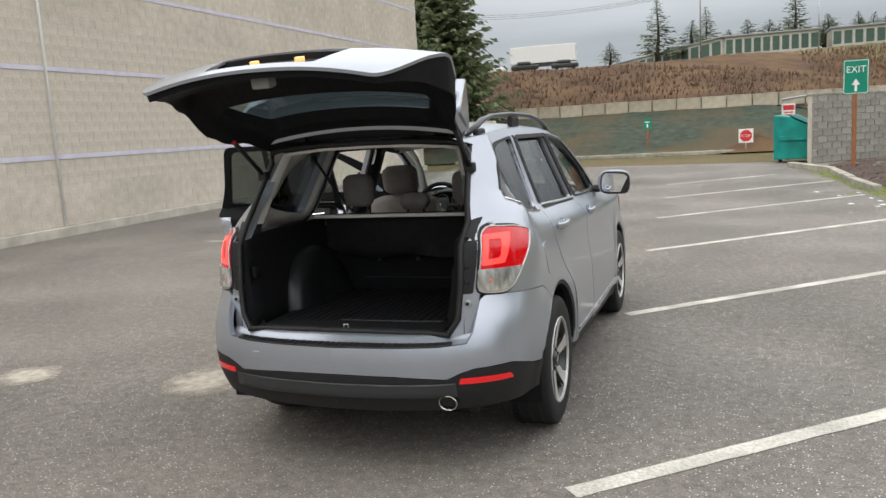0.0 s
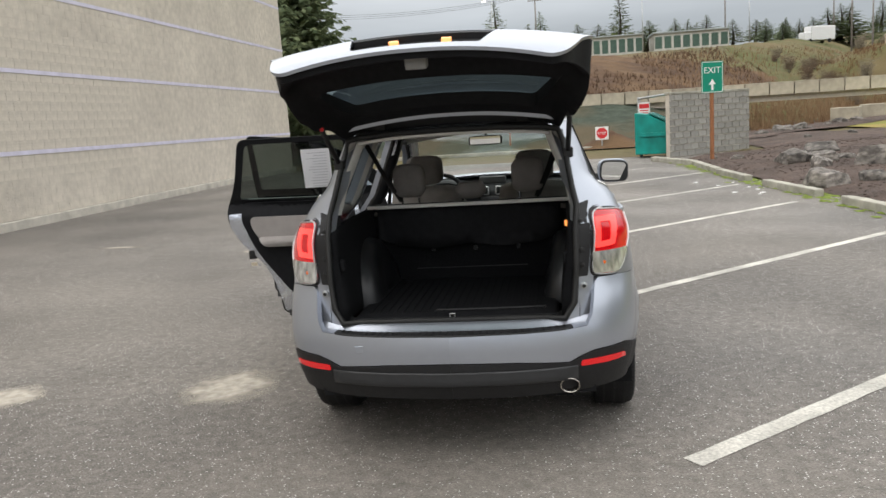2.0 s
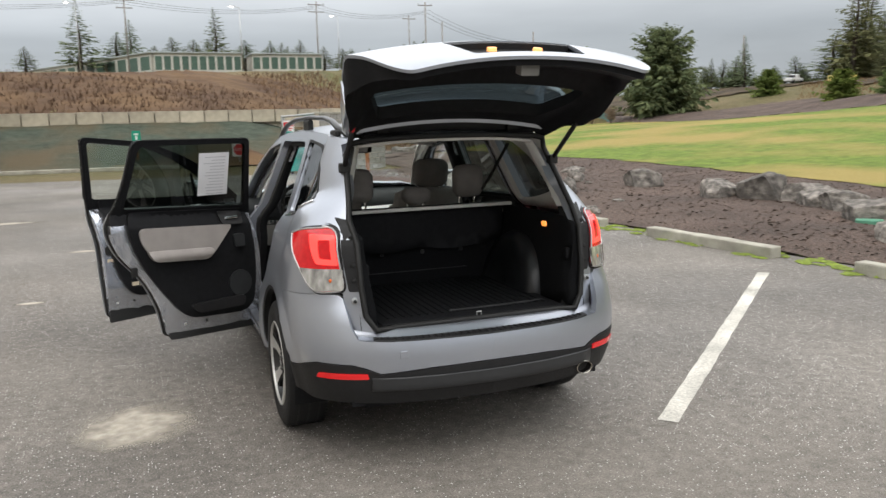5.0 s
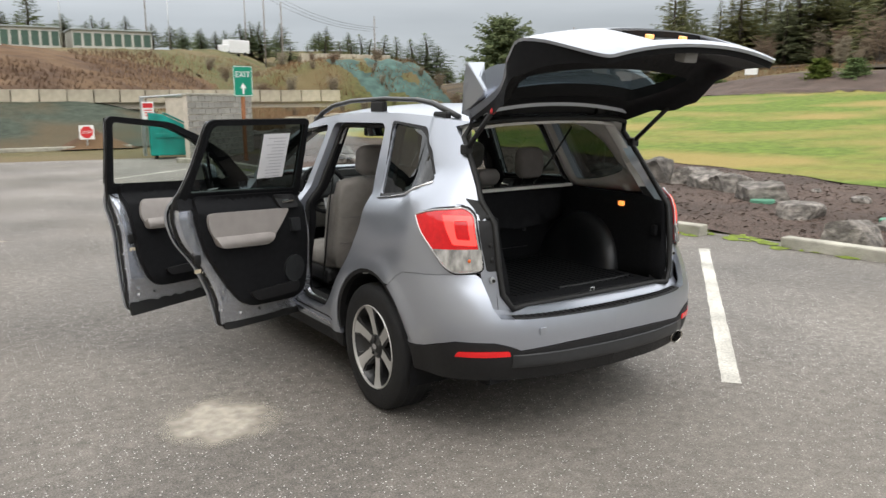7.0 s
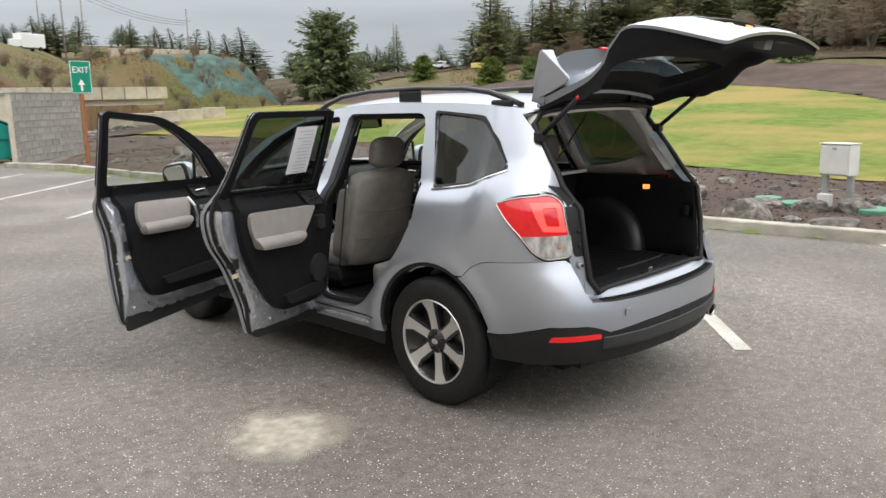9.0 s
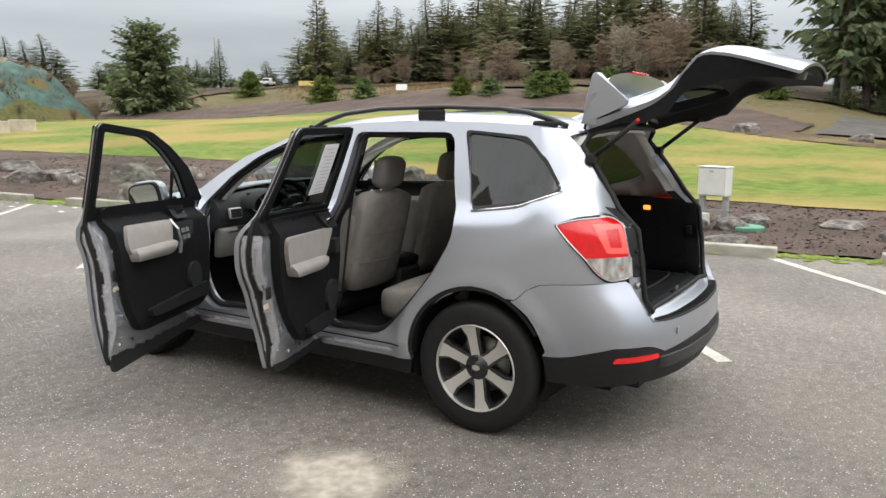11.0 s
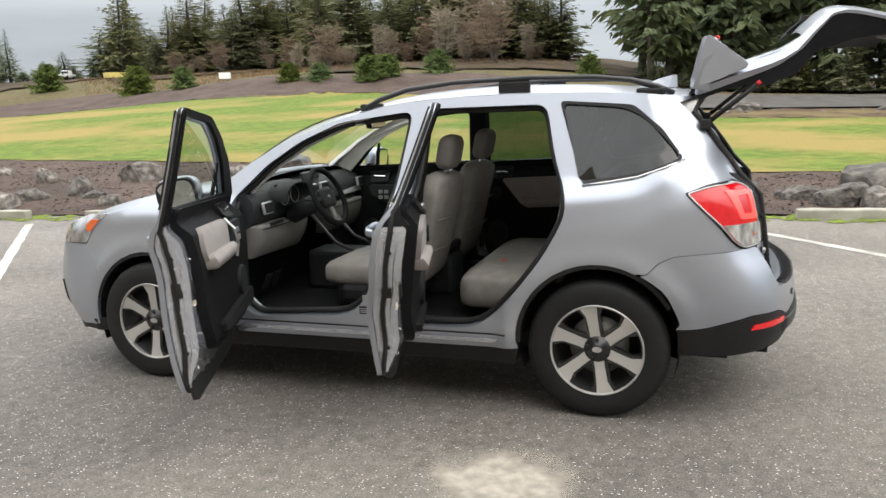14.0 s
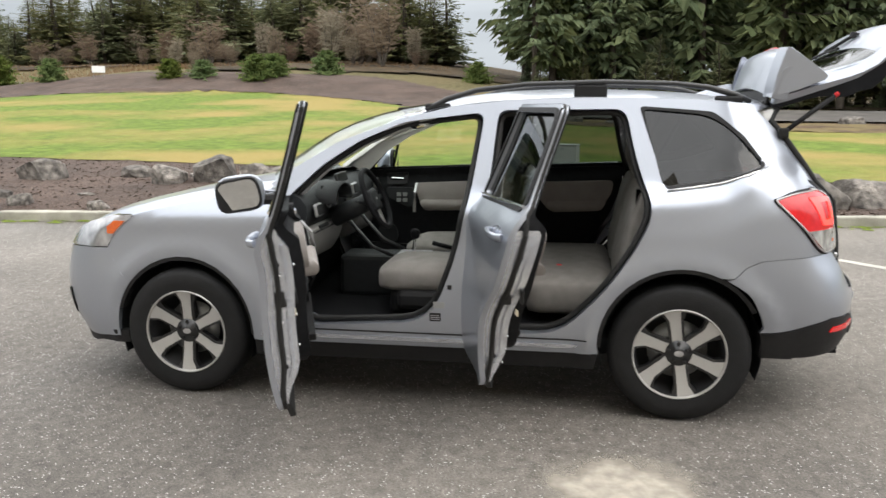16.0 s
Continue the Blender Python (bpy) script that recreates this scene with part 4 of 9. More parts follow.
dm = thing("dumpster", "teal painted steel dumpster with a sloped lid, standing at the enclosure", "dumpster", pose(4.0, 23.8, 0.0, 0, 0, 78) @ Matrix.Scale(.92, 4))
own = bmesh.new()
prof = [(-0.75, 0.12), (0.75, 0.12), (0.75, 1.62), (0.25, 1.55), (-0.75, 1.02)]
for sx in (-0.95, 0.95):
    own.faces.new([own.verts.new((sx, y, z)) for y, z in prof])
vs = list(own.verts)
for k in range(5):
    own.faces.new((vs[k], vs[(k + 1) % 5], vs[5 + (k + 1) % 5], vs[5 + k]))
bmesh.ops.bevel(own, geom=own.edges[:], offset=0.02, segments=1, affect="EDGES")
part("body", own, M_DUMP, dm)
for x in (-0.6, -0.2, 0.2, 0.6):
    part("rib", box(x - 0.03, -0.79, 0.15, x + 0.03, -0.74, 0.98, 0.008), M_DUMP, dm)
for sx in (-1, 1):
    part("side_pocket", box(sx * 0.95 - 0.06, -0.5, 0.75, sx * 0.95 + 0.06, 0.55, 0.90, 0.01), M_DUMP, dm)
    for y in (-0.55, 0.55):
        part("caster", moved(lathe([(-0.03, 0.0), (-0.03, 0.06), (0.03, 0.06), (0.03, 0.0)], 12), Matrix.Translation((sx * 0.8, y, 0.06))), M_TYRE, dm)
ld = part("lid", moved(box(-0.97, -0.58, 0, 0.97, 0.58, 0.045, 0.015), Matrix.Translation((0, -0.26, 1.32)) @ Matrix.Rotation(radians(27), 4, "X")), M_DUMPLID, dm)
for x in (-0.5, 0.5):
    part("lid_rib", moved(box(x - 0.04, -0.5, 0.045, x + 0.04, 0.5, 0.065, 0.006), Matrix.Translation((0, -0.26, 1.32)) @ Matrix.Rotation(radians(27), 4, "X")), M_DUMPLID, ld)

bn = thing("wheeled_bin", "dark green wheeled bin with a closed lid beside the dumpster", "bin", pose(4.75, 23.45, 0, 0, 0, 78))
own = box(-0.28, -0.32, 0.08, 0.28, 0.32, 0.98, 0.03)
for v in own.verts:
    k = 0.8 + 0.2 * v.co.z
    v.co.x *= k; v.co.y *= k
part("body", own, M_DUMPLID, bn)
part("lid", box(-0.31, -0.36, 0.98, 0.31, 0.36, 1.05, 0.025), M_DUMPLID, bn)
for sx in (-1, 1):
    part("wheel", moved(lathe([(-0.03, 0.02), (-0.03, 0.1), (0.03, 0.1), (0.03, 0.02)], 14), Matrix.Translation((sx * 0.27, 0.28, 0.1))), M_TYRE, bn)

# dirt heap at the corner of the bed by the bins
own = bmesh.new()
for i in range(15):
    for j in range(15):
        x, y = (i - 7) / 7, (j - 7) / 7
        h = max(0, 1 - math.hypot(x, y)) * 0.75 * (1 + 0.3 * noise.noise(Vector((x * 3, y * 3, 1))))
        own.verts.new((x * 1.5, y * 1.3, h - 0.02))
own.verts.ensure_lookup_table()
for i in range(14):
    for j in range(14):
        own.faces.new([own.verts[a] for a in (i * 15 + j, (i + 1) * 15 + j, (i + 1) * 15 + j + 1, i * 15 + j + 1)])
tagged(part("dirt_mound", own, M_BRUSH, smooth=True, m=pose(3.0, 32.2, 0.05)), "low mound of brown earth at the foot of the bank", "dirt mound")

# utility cabinets
ub = thing("utility_cabinet", "pale grey metal utility cabinet on two steel legs in the mulch", "utility box", pose(7.5, .70, 0.11, 0, 0, -14) @ Matrix.Scale(.94, 4))
part("body", box(-0.12, -0.225, 0.43, 0.12, 0.225, 0.87, 0.015), M_BOXGREY, ub)
part("door", box(-0.134, -0.205, 0.45, -0.12, 0.205, 0.85, 0.006), M_BOXGREY, ub)
part("latch", box(-0.146, -0.03, 0.80, -0.134, 0.03, 0.83, 0.003), M_METAL, ub)
part("hood", box(-0.14, -0.235, 0.87, 0.13, 0.235, 0.885, 0.006), M_BOXGREY, ub)
for y in (-0.19, 0.19):
    part("leg", box(-0.03, y - 0.045, -0.1, 0.03, y + 0.045, 0.44, 0.005), M_METAL, ub)
part("crossbar", box(-0.035, -0.27, .20, -0.03, .27, .225, .002), M_METAL, ub)
part("junction_box", box(-0.14, .03, -.02, -.04, .22, .16, .012), M_BOXGREY, ub)
tb = thing("transformer_box", "beige metal electrical box on a plinth in front of the tree", "utility box", pose(-9.6, 33.3, 0.5, 0, 0, 4))
part("body", box(-0.85, -0.5, 0.25, 0.75, 0.5, 1.45, 0.03), M_BEIGE, tb)
part("plinth", box(-0.95, -0.6, -0.3, 0.85, 0.6, 0.25, 0.02), M_CONC, tb)
part("door", box(-0.78, -0.525, 0.32, -0.06, -0.5, 1.36, 0.008), M_BEIGE, tb)
part("door", box(-0.02, -0.525, 0.32, 0.68, -0.5, 1.36, 0.008), M_BEIGE, tb)
part("side_cabinet", box(0.85, -0.4, 0.0, 1.5, 0.4, 1.2, 0.02), M_BEIGE, tb)
for k, (x, y, r) in enumerate([(7.65, 1.68, 0.18), (7.41, 1.15, 0.25), (7.37, 0.21, 0.25), (8.0, 3.9, 0.18)]):
    ob = part("valve_cover", lathe([(-0.02, r), (0.03, r), (0.04, r * 0.93), (0.045, 0.0001)], 28, "z"), M_LIDGREEN, smooth=False, m=pose(x, y, terrain(x, y) + 0.03))
    tagged(ob, "round green plastic valve cover set in the mulch", "valve cover", "valve covers")


# ---- boulders ----
def boulder_mesh(seed):
    """A broken block: a ball cut flat by many planes, with a rough weathered face."""
    rnd = random.Random(seed)
    own = bmesh.new()
    bmesh.ops.create_icosphere(own, subdivisions=4, radius=0.6)
    cuts = [(Vector((rnd.uniform(-1, 1), rnd.uniform(-1, 1), rnd.uniform(-.25, .25))).normalized(), rnd.uniform(0.36, 0.46)) for _ in range(7)]
    cuts += [(Vector((rnd.uniform(-.5, .5), rnd.uniform(-.5, .5), 1)).normalized(), rnd.uniform(0.27, 0.36)) for _ in range(3)]
    cuts += [(Vector((rnd.uniform(-1, 1), rnd.uniform(-1, 1), rnd.uniform(.4, 1))).normalized(), rnd.uniform(0.36, 0.46)) for _ in range(5)]
    for v in own.verts:
        for n, d in cuts:
            over = v.co.dot(n) - d
            if over > 0:
                v.co -= n * over
        o = Vector((seed * 3.1, 0, 0))
        v.co *= 1 + 0.07 * noise.noise(v.co * 2.6 + o) + 0.045 * noise.noise(v.co * 7 + o) + 0.022 * noise.noise(v.co * 19 + o)
        v.co.z = max(v.co.z, -0.30)
    me = bpy.data.meshes.new("boulder")
    own.to_mesh(me)
    own.free()
    me.materials.append(M_ROCK)
    return me


ROCKS = [boulder_mesh(s) for s in range(6)]
ROCK_AT = [(6.14, 15.55, .87, .47), (7.7, 18.6, 1.05, .42), (6.2, 13.9, .42, .34), (5.28, 10.65, .78, .44), (7.42, 13.6, .98, .56), (5.82, 8.71, .36, .28), (6.72, 10.15, .52, .48), (5.6, 7.36, .28, .23),
           (8.27, 12.46, .55, .44), (8.87, 10.5, .76, .54), (6.6, 15.2, .7, .36), (7.2, 15.4, .5, .22), (9.9, 15.4, .6, .28), (9.63, 9.07, .65, .36), (8.68, 7.88, .68, .46), (9.19, 7.2, .84, .66), (9.5, 6.55, .72, .46),
           (6.75, 8.3, .26, .1), (6.4, 9.6, .42, .2), (6.1, 10.7, .5, .3), (9.0, 5.75, .68, .46), (8.98, 5.2, .70, .44), (8.28, 4.14, .8, .44), (7.23, 2.8, .64, .34), (7.2, .95, .42, .24), (7.3, .42, .46, .28), (7.1, 1.45, .32, .18), (7.85, .2, .4, .24), (6.0, 1.30, .66, .42), (5.86, .13, .62, .28), (6.2, .8, .32, .12),
           (7.55, -2.75, 1.05, .72), (6.95, -2.25, .7, .4), (6.62, -2.65, .55, .38), (7.7, -3.7, .8, .55), (7.4, -4.9, .9, .62), (7.4, -1.7, .52, .27), (8.4, -1.0, .6, .18)]
rnd = random.Random(21)
for k, (x, y, w, h) in enumerate(ROCK_AT):
    ob = new("boulder", ROCKS[k % 6])
    ob.matrix_basis = Matrix.Translation((x, y, terrain(x, y) + 0.26 * h)) @ Matrix.Rotation(rnd.uniform(0, 6.3), 4, "Z") @ Matrix.Diagonal((w * 1.12, w * rnd.uniform(.8, 1.08), h * 1.28, 1))
    tagged(ob, "rough grey basalt boulder lying in the bark mulch" if w > .6 else "small grey stone lying in the bark mulch", "boulder", "boulders in the bed")
for k in range(150):
    t = rnd.uniform(0, 1)
    if k < 80:
        x = 9 + 40 * t; y = 33.7 + (x - 7.5) * 1.413 - 4.2 + rnd.gauss(0, 0.5)
        s = rnd.uniform(.3, .8)
    elif k < 130:
        y = rnd.uniform(-34, 6); x = 36.6 + rnd.gauss(0, 1.3); s = rnd.uniform(.4, 1.3) if k % 4 == 0 else rnd.uniform(.15, .4)
    else:
        y = rnd.uniform(-20, 30); x = edge_x(y) + rnd.uniform(.6, 5); s = rnd.uniform(.15, .35)
    ob = new("boulder", ROCKS[k % 6])
    ob.matrix_basis = Matrix.Translation((x, y, terrain(x, y) + 0.15 * s)) @ Matrix.Rotation(rnd.uniform(0, 6.3), 4, "Z") @ Matrix.Diagonal((s * 1.2, s, s * .8, 1))
    tagged(ob, "small grey stone at the edge of the lawn", "boulder", "boulders round the lawn")

# bark chips and litter
cv, cf = [], []
for k in range(9000):
    y = rnd.uniform(-8, 24); x = rnd.uniform(edge_x(y) + .12, lawn_edge(y))
    z = terrain(x, y) + 0.02 + noise.noise(Vector((x * 1.7, y * 1.7, 0.4))) * 0.035
    a, s = rnd.uniform(0, 6.3), rnd.uniform(.02, .055)
    b0 = len(cv)
    dx, dy = s * math.cos(a), s * math.sin(a)
    h = rnd.uniform(.005, .03)
    cv += [(x - dx, y - dy, z), (x + dy * .3, y - dx * .3, z + h), (x + dx, y + dy, z + h * .6), (x - dy * .3, y + dx * .3, z + h * .4)]
    cf += [(b0, b0 + 1, b0 + 2), (b0, b0 + 2, b0 + 3)]
tagged(raw("bark_chips", cv, cf, M_CHIP), "loose brown bark chips scattered over the bed", "bark", kind="stuff")
for k, (x, y) in enumerate([(3.71, 10.66), (4.05, 10.2), (4.15, 10.4), (4.2, 11.0), (3.7, 12.1), (4.15, 11.5), (4.1, 12.6), (3.4, 12.9)]):
    s = rnd.uniform(.04, .09)
    own = bmesh.new()
    bmesh.ops.create_icosphere(own, subdivisions=1, radius=s)
    for v in own.verts:
        v.co = Vector((v.co.x * rnd.uniform(.7, 1.3), v.co.y * rnd.uniform(.7, 1.3), abs(v.co.z) * .35))
    tagged(part("litter_scrap", own, M_LITTER, m=pose(x, y, 0.002)), "crumpled scrap of white litter on the asphalt", "litter", "litter")
# ---- trees ----
def frond(verts, faces, p, d, length, width, rnd):
    """A drooping spray of needles: a folded kite."""
    side = d.cross(Vector((0, 0, 1)))
    if side.length < 1e-3:
        side = Vector((1, 0, 0))
    side.normalize()
    side = Matrix.Rotation(rnd.uniform(-1.0, 1.0), 3, d) @ side
    b = len(verts)
    droop = Vector((0, 0, -0.25 * length))
    verts += [tuple(p), tuple(p + d * length * .45 + side * width), tuple(p + d * length + droop), tuple(p + d * length * .45 - side * width + droop * .4)]
    faces += [(b, b + 1, b + 2), (b, b + 2, b + 3)]


def conifer(name, height, radius, limbs, sprays, seed, mat, bare=0.06, shape=1.0, ragged=0.3, label="", trunk_r=None, sweep=0.0, spray=.46):
    """A fir or cedar: a tapered trunk, limbs all the way up that droop below and rise at the tip, and flat sprays of needles along both sides of each."""
    rnd = random.Random(seed)
    th = thing(name, label, "tree")
    tr = trunk_r or height * 0.013
    lean = [Vector((0.006 * height * math.sin(k * .9 + seed), 0.006 * height * math.cos(k * .8 + seed), height * k / 8 - (0.3 if k == 0 else 0))) for k in range(9)]
    bm = tube(lean, [tr * (1.25 - k / 8 * 1.2) for k in range(9)], 7)
    verts, faces = [], []
    gap = [rnd.uniform(.72, 1.2) for _ in range(14)]
    for i in range(limbs):
        u = (i + rnd.random()) / limbs
        f = bare + (1 - bare) * u ** 0.86
        g = (f - bare) / (1 - bare)
        a = i * 2.39996 + rnd.uniform(-.5, .5)
        reach = radius * ((1 - g) ** (1 / shape) * .96 + .03) * (1 if g > .10 else .62 + 3.8 * g)
        r = reach * rnd.uniform(1 - ragged, 1 + ragged * .55) * gap[int(g * 9 + a) % 14]
        rise = -.30 + .95 * g ** 1.5 + sweep + rnd.uniform(-.14, .14)
        base = lean[min(8, int(f * 8))].copy()
        base.z = height * f
        d = Vector((math.cos(a), math.sin(a), 0))
        bend = lambda q: base + d * r * q + Vector((0, 0, r * (rise * q + (.22 if rise < .1 else -.05) * q * q)))
        if i % 4 == 0 and r > .9:
            tube([bend(0), bend(.5), bend(.9)], [tr * .22, tr * .14, tr * .04], 3, bm, False)
        wide = spray * r + .10
        for s_ in range(sprays):
            q = .16 + .84 * (s_ + rnd.random()) / sprays
            p = bend(q)
            for side in (-1, 1):
                a2 = a + side * rnd.uniform(.35, 1.15)
                dd = Vector((math.cos(a2), math.sin(a2), rise * .5 + rnd.uniform(-.45, .15))).normalized()
                fl = wide * (1.08 - .62 * q) * rnd.uniform(.6, 1.25)
                frond(verts, faces, p, dd, fl, fl * rnd.uniform(.15, .27), rnd)
    for k in range(5):
        frond(verts, faces, Vector((lean[8].x, lean[8].y, height * (.955 + .012 * k))), Vector((rnd.gauss(0, .35), rnd.gauss(0, .35), 1)).normalized(), height * .03, height * .005, rnd)
    part("trunk", bm, M_BARK, th, smooth=True)
    raw("crown", verts, faces, mat, th)
    return th


def bare_bush(name, height, radius, stems, seed, mat, label, leafy=0.0):
    rnd = random.Random(seed)
    th = thing(name, label, "shrub")
    bm = bmesh.new()
    verts, faces = [], []
    for k in range(stems):
        a = rnd.uniform(0, 6.3)
        d = Vector((math.cos(a) * rnd.uniform(.1, 1) * radius / height, math.sin(a) * rnd.uniform(.1, 1) * radius / height, 1))
        h = height * rnd.uniform(.6, 1)
        p1, p2 = d * h * .5 + Vector((rnd.gauss(0, .05), rnd.gauss(0, .05), 0)) * height, d * h
        if k < stems // 4:
            tube([(0, 0, -.1), p1 * .9, p2], [height * .012, height * .007, height * .002], 4, bm, False)
        for s in range(18 if not leafy else 12):
            q = rnd.uniform(.3, 1)
            p = p1.lerp(p2, q * 2 - 1) if q > .5 else p1 * (q * 2)
            a2 = rnd.uniform(0, 6.3)
            dd = Vector((math.cos(a2), math.sin(a2), rnd.uniform(.0, 1.2))).normalized()
            L = height * rnd.uniform(.08, .22)
            frond(verts, faces, p, dd, L * (1 if not leafy else .7), L * (.014 if not leafy else .2), rnd)
    part("woody_base", bm, M_BARK, th)
    raw("crown" if not leafy else "foliage", verts, faces, mat, th)
    return th


FIR_LABEL = "tall dark green fir with drooping ragged limbs"
firs = [conifer("fir_tree", 18, 2.9, 170, 5, 11 + k, M_NEEDLE, .05 + .05 * k, 1.0 + .12 * k, .34, FIR_LABEL) for k in range(4)]
spires = [conifer("spire_fir_tree", 18, 2.7, 150, 5, 21 + k, M_NEEDLE, .10, .95 + .2 * k, .45, "slender fir with short ragged limbs and a pointed top") for k in range(3)]
cedars = [conifer("cedar_tree", 20, 3.2, 190, 5, 31 + k, M_NEEDLE2, .05, 1.15, .30, "tall olive green cedar with a dense crown") for k in range(3)]
tallfirs = [conifer("tall_fir_tree", 26, 4.6, 185, 8, 51 + k, M_NEEDLE, .06 + .05 * k, 1.7, .5, "very tall fir with drooping limbs and an open crown") for k in range(3)]
bushes = [bare_bush("bare_shrub", 3.2, 1.9, 46, 71 + k, M_TWIG, "leafless brown shrub with fine twigs") for k in range(2)]
alders = [bare_bush("bare_tree", 8.5, 2.6, 64, 75 + k, M_TWIG, "leafless grey-brown tree with fine upright twigs") for k in range(2)]
greens = [conifer("young_fir_tree", 1.15, 1.0, 260, 9, 81 + k, M_SHRUB, .0, 1.9, .4, "young bushy green fir planted on the berm", spray=.22) for k in range(2)]


def plant(src, x, y, s=1.0, turn=0.0, sz=None, group=""):
    m = Matrix.Translation((x, y, terrain(x, y) - 0.05)) @ Matrix.Rotation(turn, 4, "Z") @ Matrix.Diagonal((s, s, sz or s, 1))
    ob = copy_thing(src, m)
    if group:
        ob["group"] = group
    return ob


# the fir at the corner of the building and the lone fir behind the lawn
corner_fir = conifer("corner_fir_tree", 13.5, 4.0, 900, 12, 5, M_NEEDLE, .01, 1.35, .25, "broad dark green fir at the corner of the building", sweep=.12, spray=.24)
corner_fir.matrix_basis = pose(-13.0, 37.0, .5)
lone_fir = conifer("lone_fir_tree", 8.9, 4.7, 620, 10, 6, M_NEEDLE, .0, 2.3, .5, "broad bushy fir standing alone behind the lawn", sweep=.2, spray=.30)
lone_fir.matrix_basis = pose(51.5, 68.5, terrain(51.5, 68.5) - 0.2)

rnd = random.Random(99)
first = {}
def grow(kind, x, y, s, group, wide=1.0):
    """Stands the first of a kind where it is wanted and copies it after that."""
    turn = rnd.uniform(0, 6.3)
    sz = s * rnd.uniform(.9, 1.12)
    sz, s = sz, s * wide
    if kind not in first:
        first[kind] = True
        kind.matrix_basis = Matrix.Translation((x, y, terrain(x, y) - 0.05)) @ Matrix.Rotation(turn, 4, "Z") @ Matrix.Diagonal((s, s, sz, 1))
        kind["group"] = group
        return kind
    return plant(kind, x, y, s, turn, sz, group)


def polar(az, dist):
    """A place at a bearing (degrees to the right of +y) and a distance from the car."""
    return dist * math.sin(radians(az)), dist * math.cos(radians(az))


# scattered firs on the skyline to the north
for xa, top in [(-7.4, 18.7), (-2.9, 16.7), (-1.2, 15.6), (1.6, 16.2), (9.6, 16.9), (-13.8, 13.6), (6.6, 16.9), (3.9, 15.9), (13.5, 15.6), (17, 14.8), (21, 15.3), (24.5, 14), (28.7, 13.9), (30.9, 14.2), (33, 13.2), (36.6, 15.6), (38.2, 15.9), (39.5, 15.8), (44, 13.6), (47, 14.0), (50, 14.6), (52, 15.2), (53.8, 16.0), (55.8, 16.1), (57.5, 15.4), (60, 15.8), (62, 15.0), (65, 16.4), (67.7, 17.4), (70, 16.2)]:
    y = 150 + rnd.uniform(-6, 6)
    k = (y + 4) / 114
    x = xa * k
    grow(spires[rnd.randrange(3)], x, y, max(.2, (1.6 + (top - 1.6) * k - terrain(x, y)) / 18), "skyline trees", 2.3)
for k in range(60):
    az = rnd.uniform(2, 52)
    grow(spires[rnd.randrange(3)], *polar(az, rnd.uniform(170, 230)), rnd.uniform(.35, .65), "far wood", 2.2)
# the wood behind the lawn, rising to the right
wood_top = lerp_table([(38, .085), (42, .10), (46, .115), (48, .13), (49.5, .17), (52, .175), (55, .19), (58, .21), (61, .25), (66, .30), (73, .31), (77, .28), (80.8, .25), (81.4, .09), (83.4, .09), (84.2, .36), (90, .42), (122, .42)])


def woodland(az0, az1, count, near, far, kinds, low=.8, wide=1.15):
    """Trees between two bearings, their tops following the line of the wood."""
    for k in range(count):
        az = az0 + (az1 - az0) * (k + rnd.random()) / count
        dist = rnd.uniform(near, far)
        x, y = polar(az, dist)
        kind = rnd.choice(kinds)
        full = 26 if kind in tallfirs else 20 if kind in cedars else 18
        s = max(.2, (1.6 + wood_top(az) * dist * rnd.uniform(low, 1.02) - terrain(x, y)) / full)
        grow(kind, x, y, s, "wood behind the lawn", wide)


woodland(38, 50, 30, 110, 140, spires + firs, .6, 2.1)
woodland(48.5, 62, 84, 102, 130, firs + cedars, .74, 1.8)
woodland(61, 76, 64, 84, 108, firs + cedars, .7, 1.65)
woodland(75.5, 80.4, 20, 78, 94, cedars + firs, .8, 1.5)
woodland(85.4, 122, 46, 62, 84, tallfirs + tallfirs + cedars, .8, 1.0)
for k in range(46):
    az = 85.5 + 36.5 * (k + rnd.random()) / 46
    grow(rnd.choice(cedars + firs), *polar(az, rnd.uniform(60, 68)), rnd.uniform(.22, .42), "wood behind the lawn", 1.5)
for k in range(30):
    az = 50 + 30 * (k + rnd.random()) / 30
    grow(rnd.choice(cedars + firs), *polar(az, rnd.uniform(86, 96) if az > 60 else rnd.uniform(102, 110)), rnd.uniform(.22, .40), "wood behind the lawn", 1.6)
for k in range(42):
    az = rnd.uniform(52, 80)
    near_wood = rnd.uniform(66, 82) if az > 60 else rnd.uniform(92, 106)
    if k % 3 == 0 and 56 < az < 78:
        grow(alders[rnd.randrange(2)], *polar(az, near_wood), rnd.uniform(.35, .75), "bare thicket")
    else:
        grow(bushes[rnd.randrange(2)], *polar(az, near_wood), rnd.uniform(.5, 1.1) * (1.4 if 64 < az < 75 else 1), "bare thicket")
for az, dist, s in [(59.3, 58, 1.2), (61.5, 57, 1.0), (65.2, 55, 1.5), (66.6, 56, 1.2), (70.5, 58, 1.0), (52, 66, 1.2), (49, 70, 1.3), (44, 92, 1.4), (82, 60, .9)]:
    grow(greens[rnd.randrange(2)], *polar(az, dist), s, "shrubs on the berm")
for k in range(60):
    az = rnd.uniform(17, 52)
    d = rnd.uniform(60, 96)
    x, y = polar(az, d)
    if 2 < beyond_toe(x, y) < 30:
        grow(bushes[rnd.randrange(2)], x, y, rnd.uniform(.25, .6), "scrub on the bank")
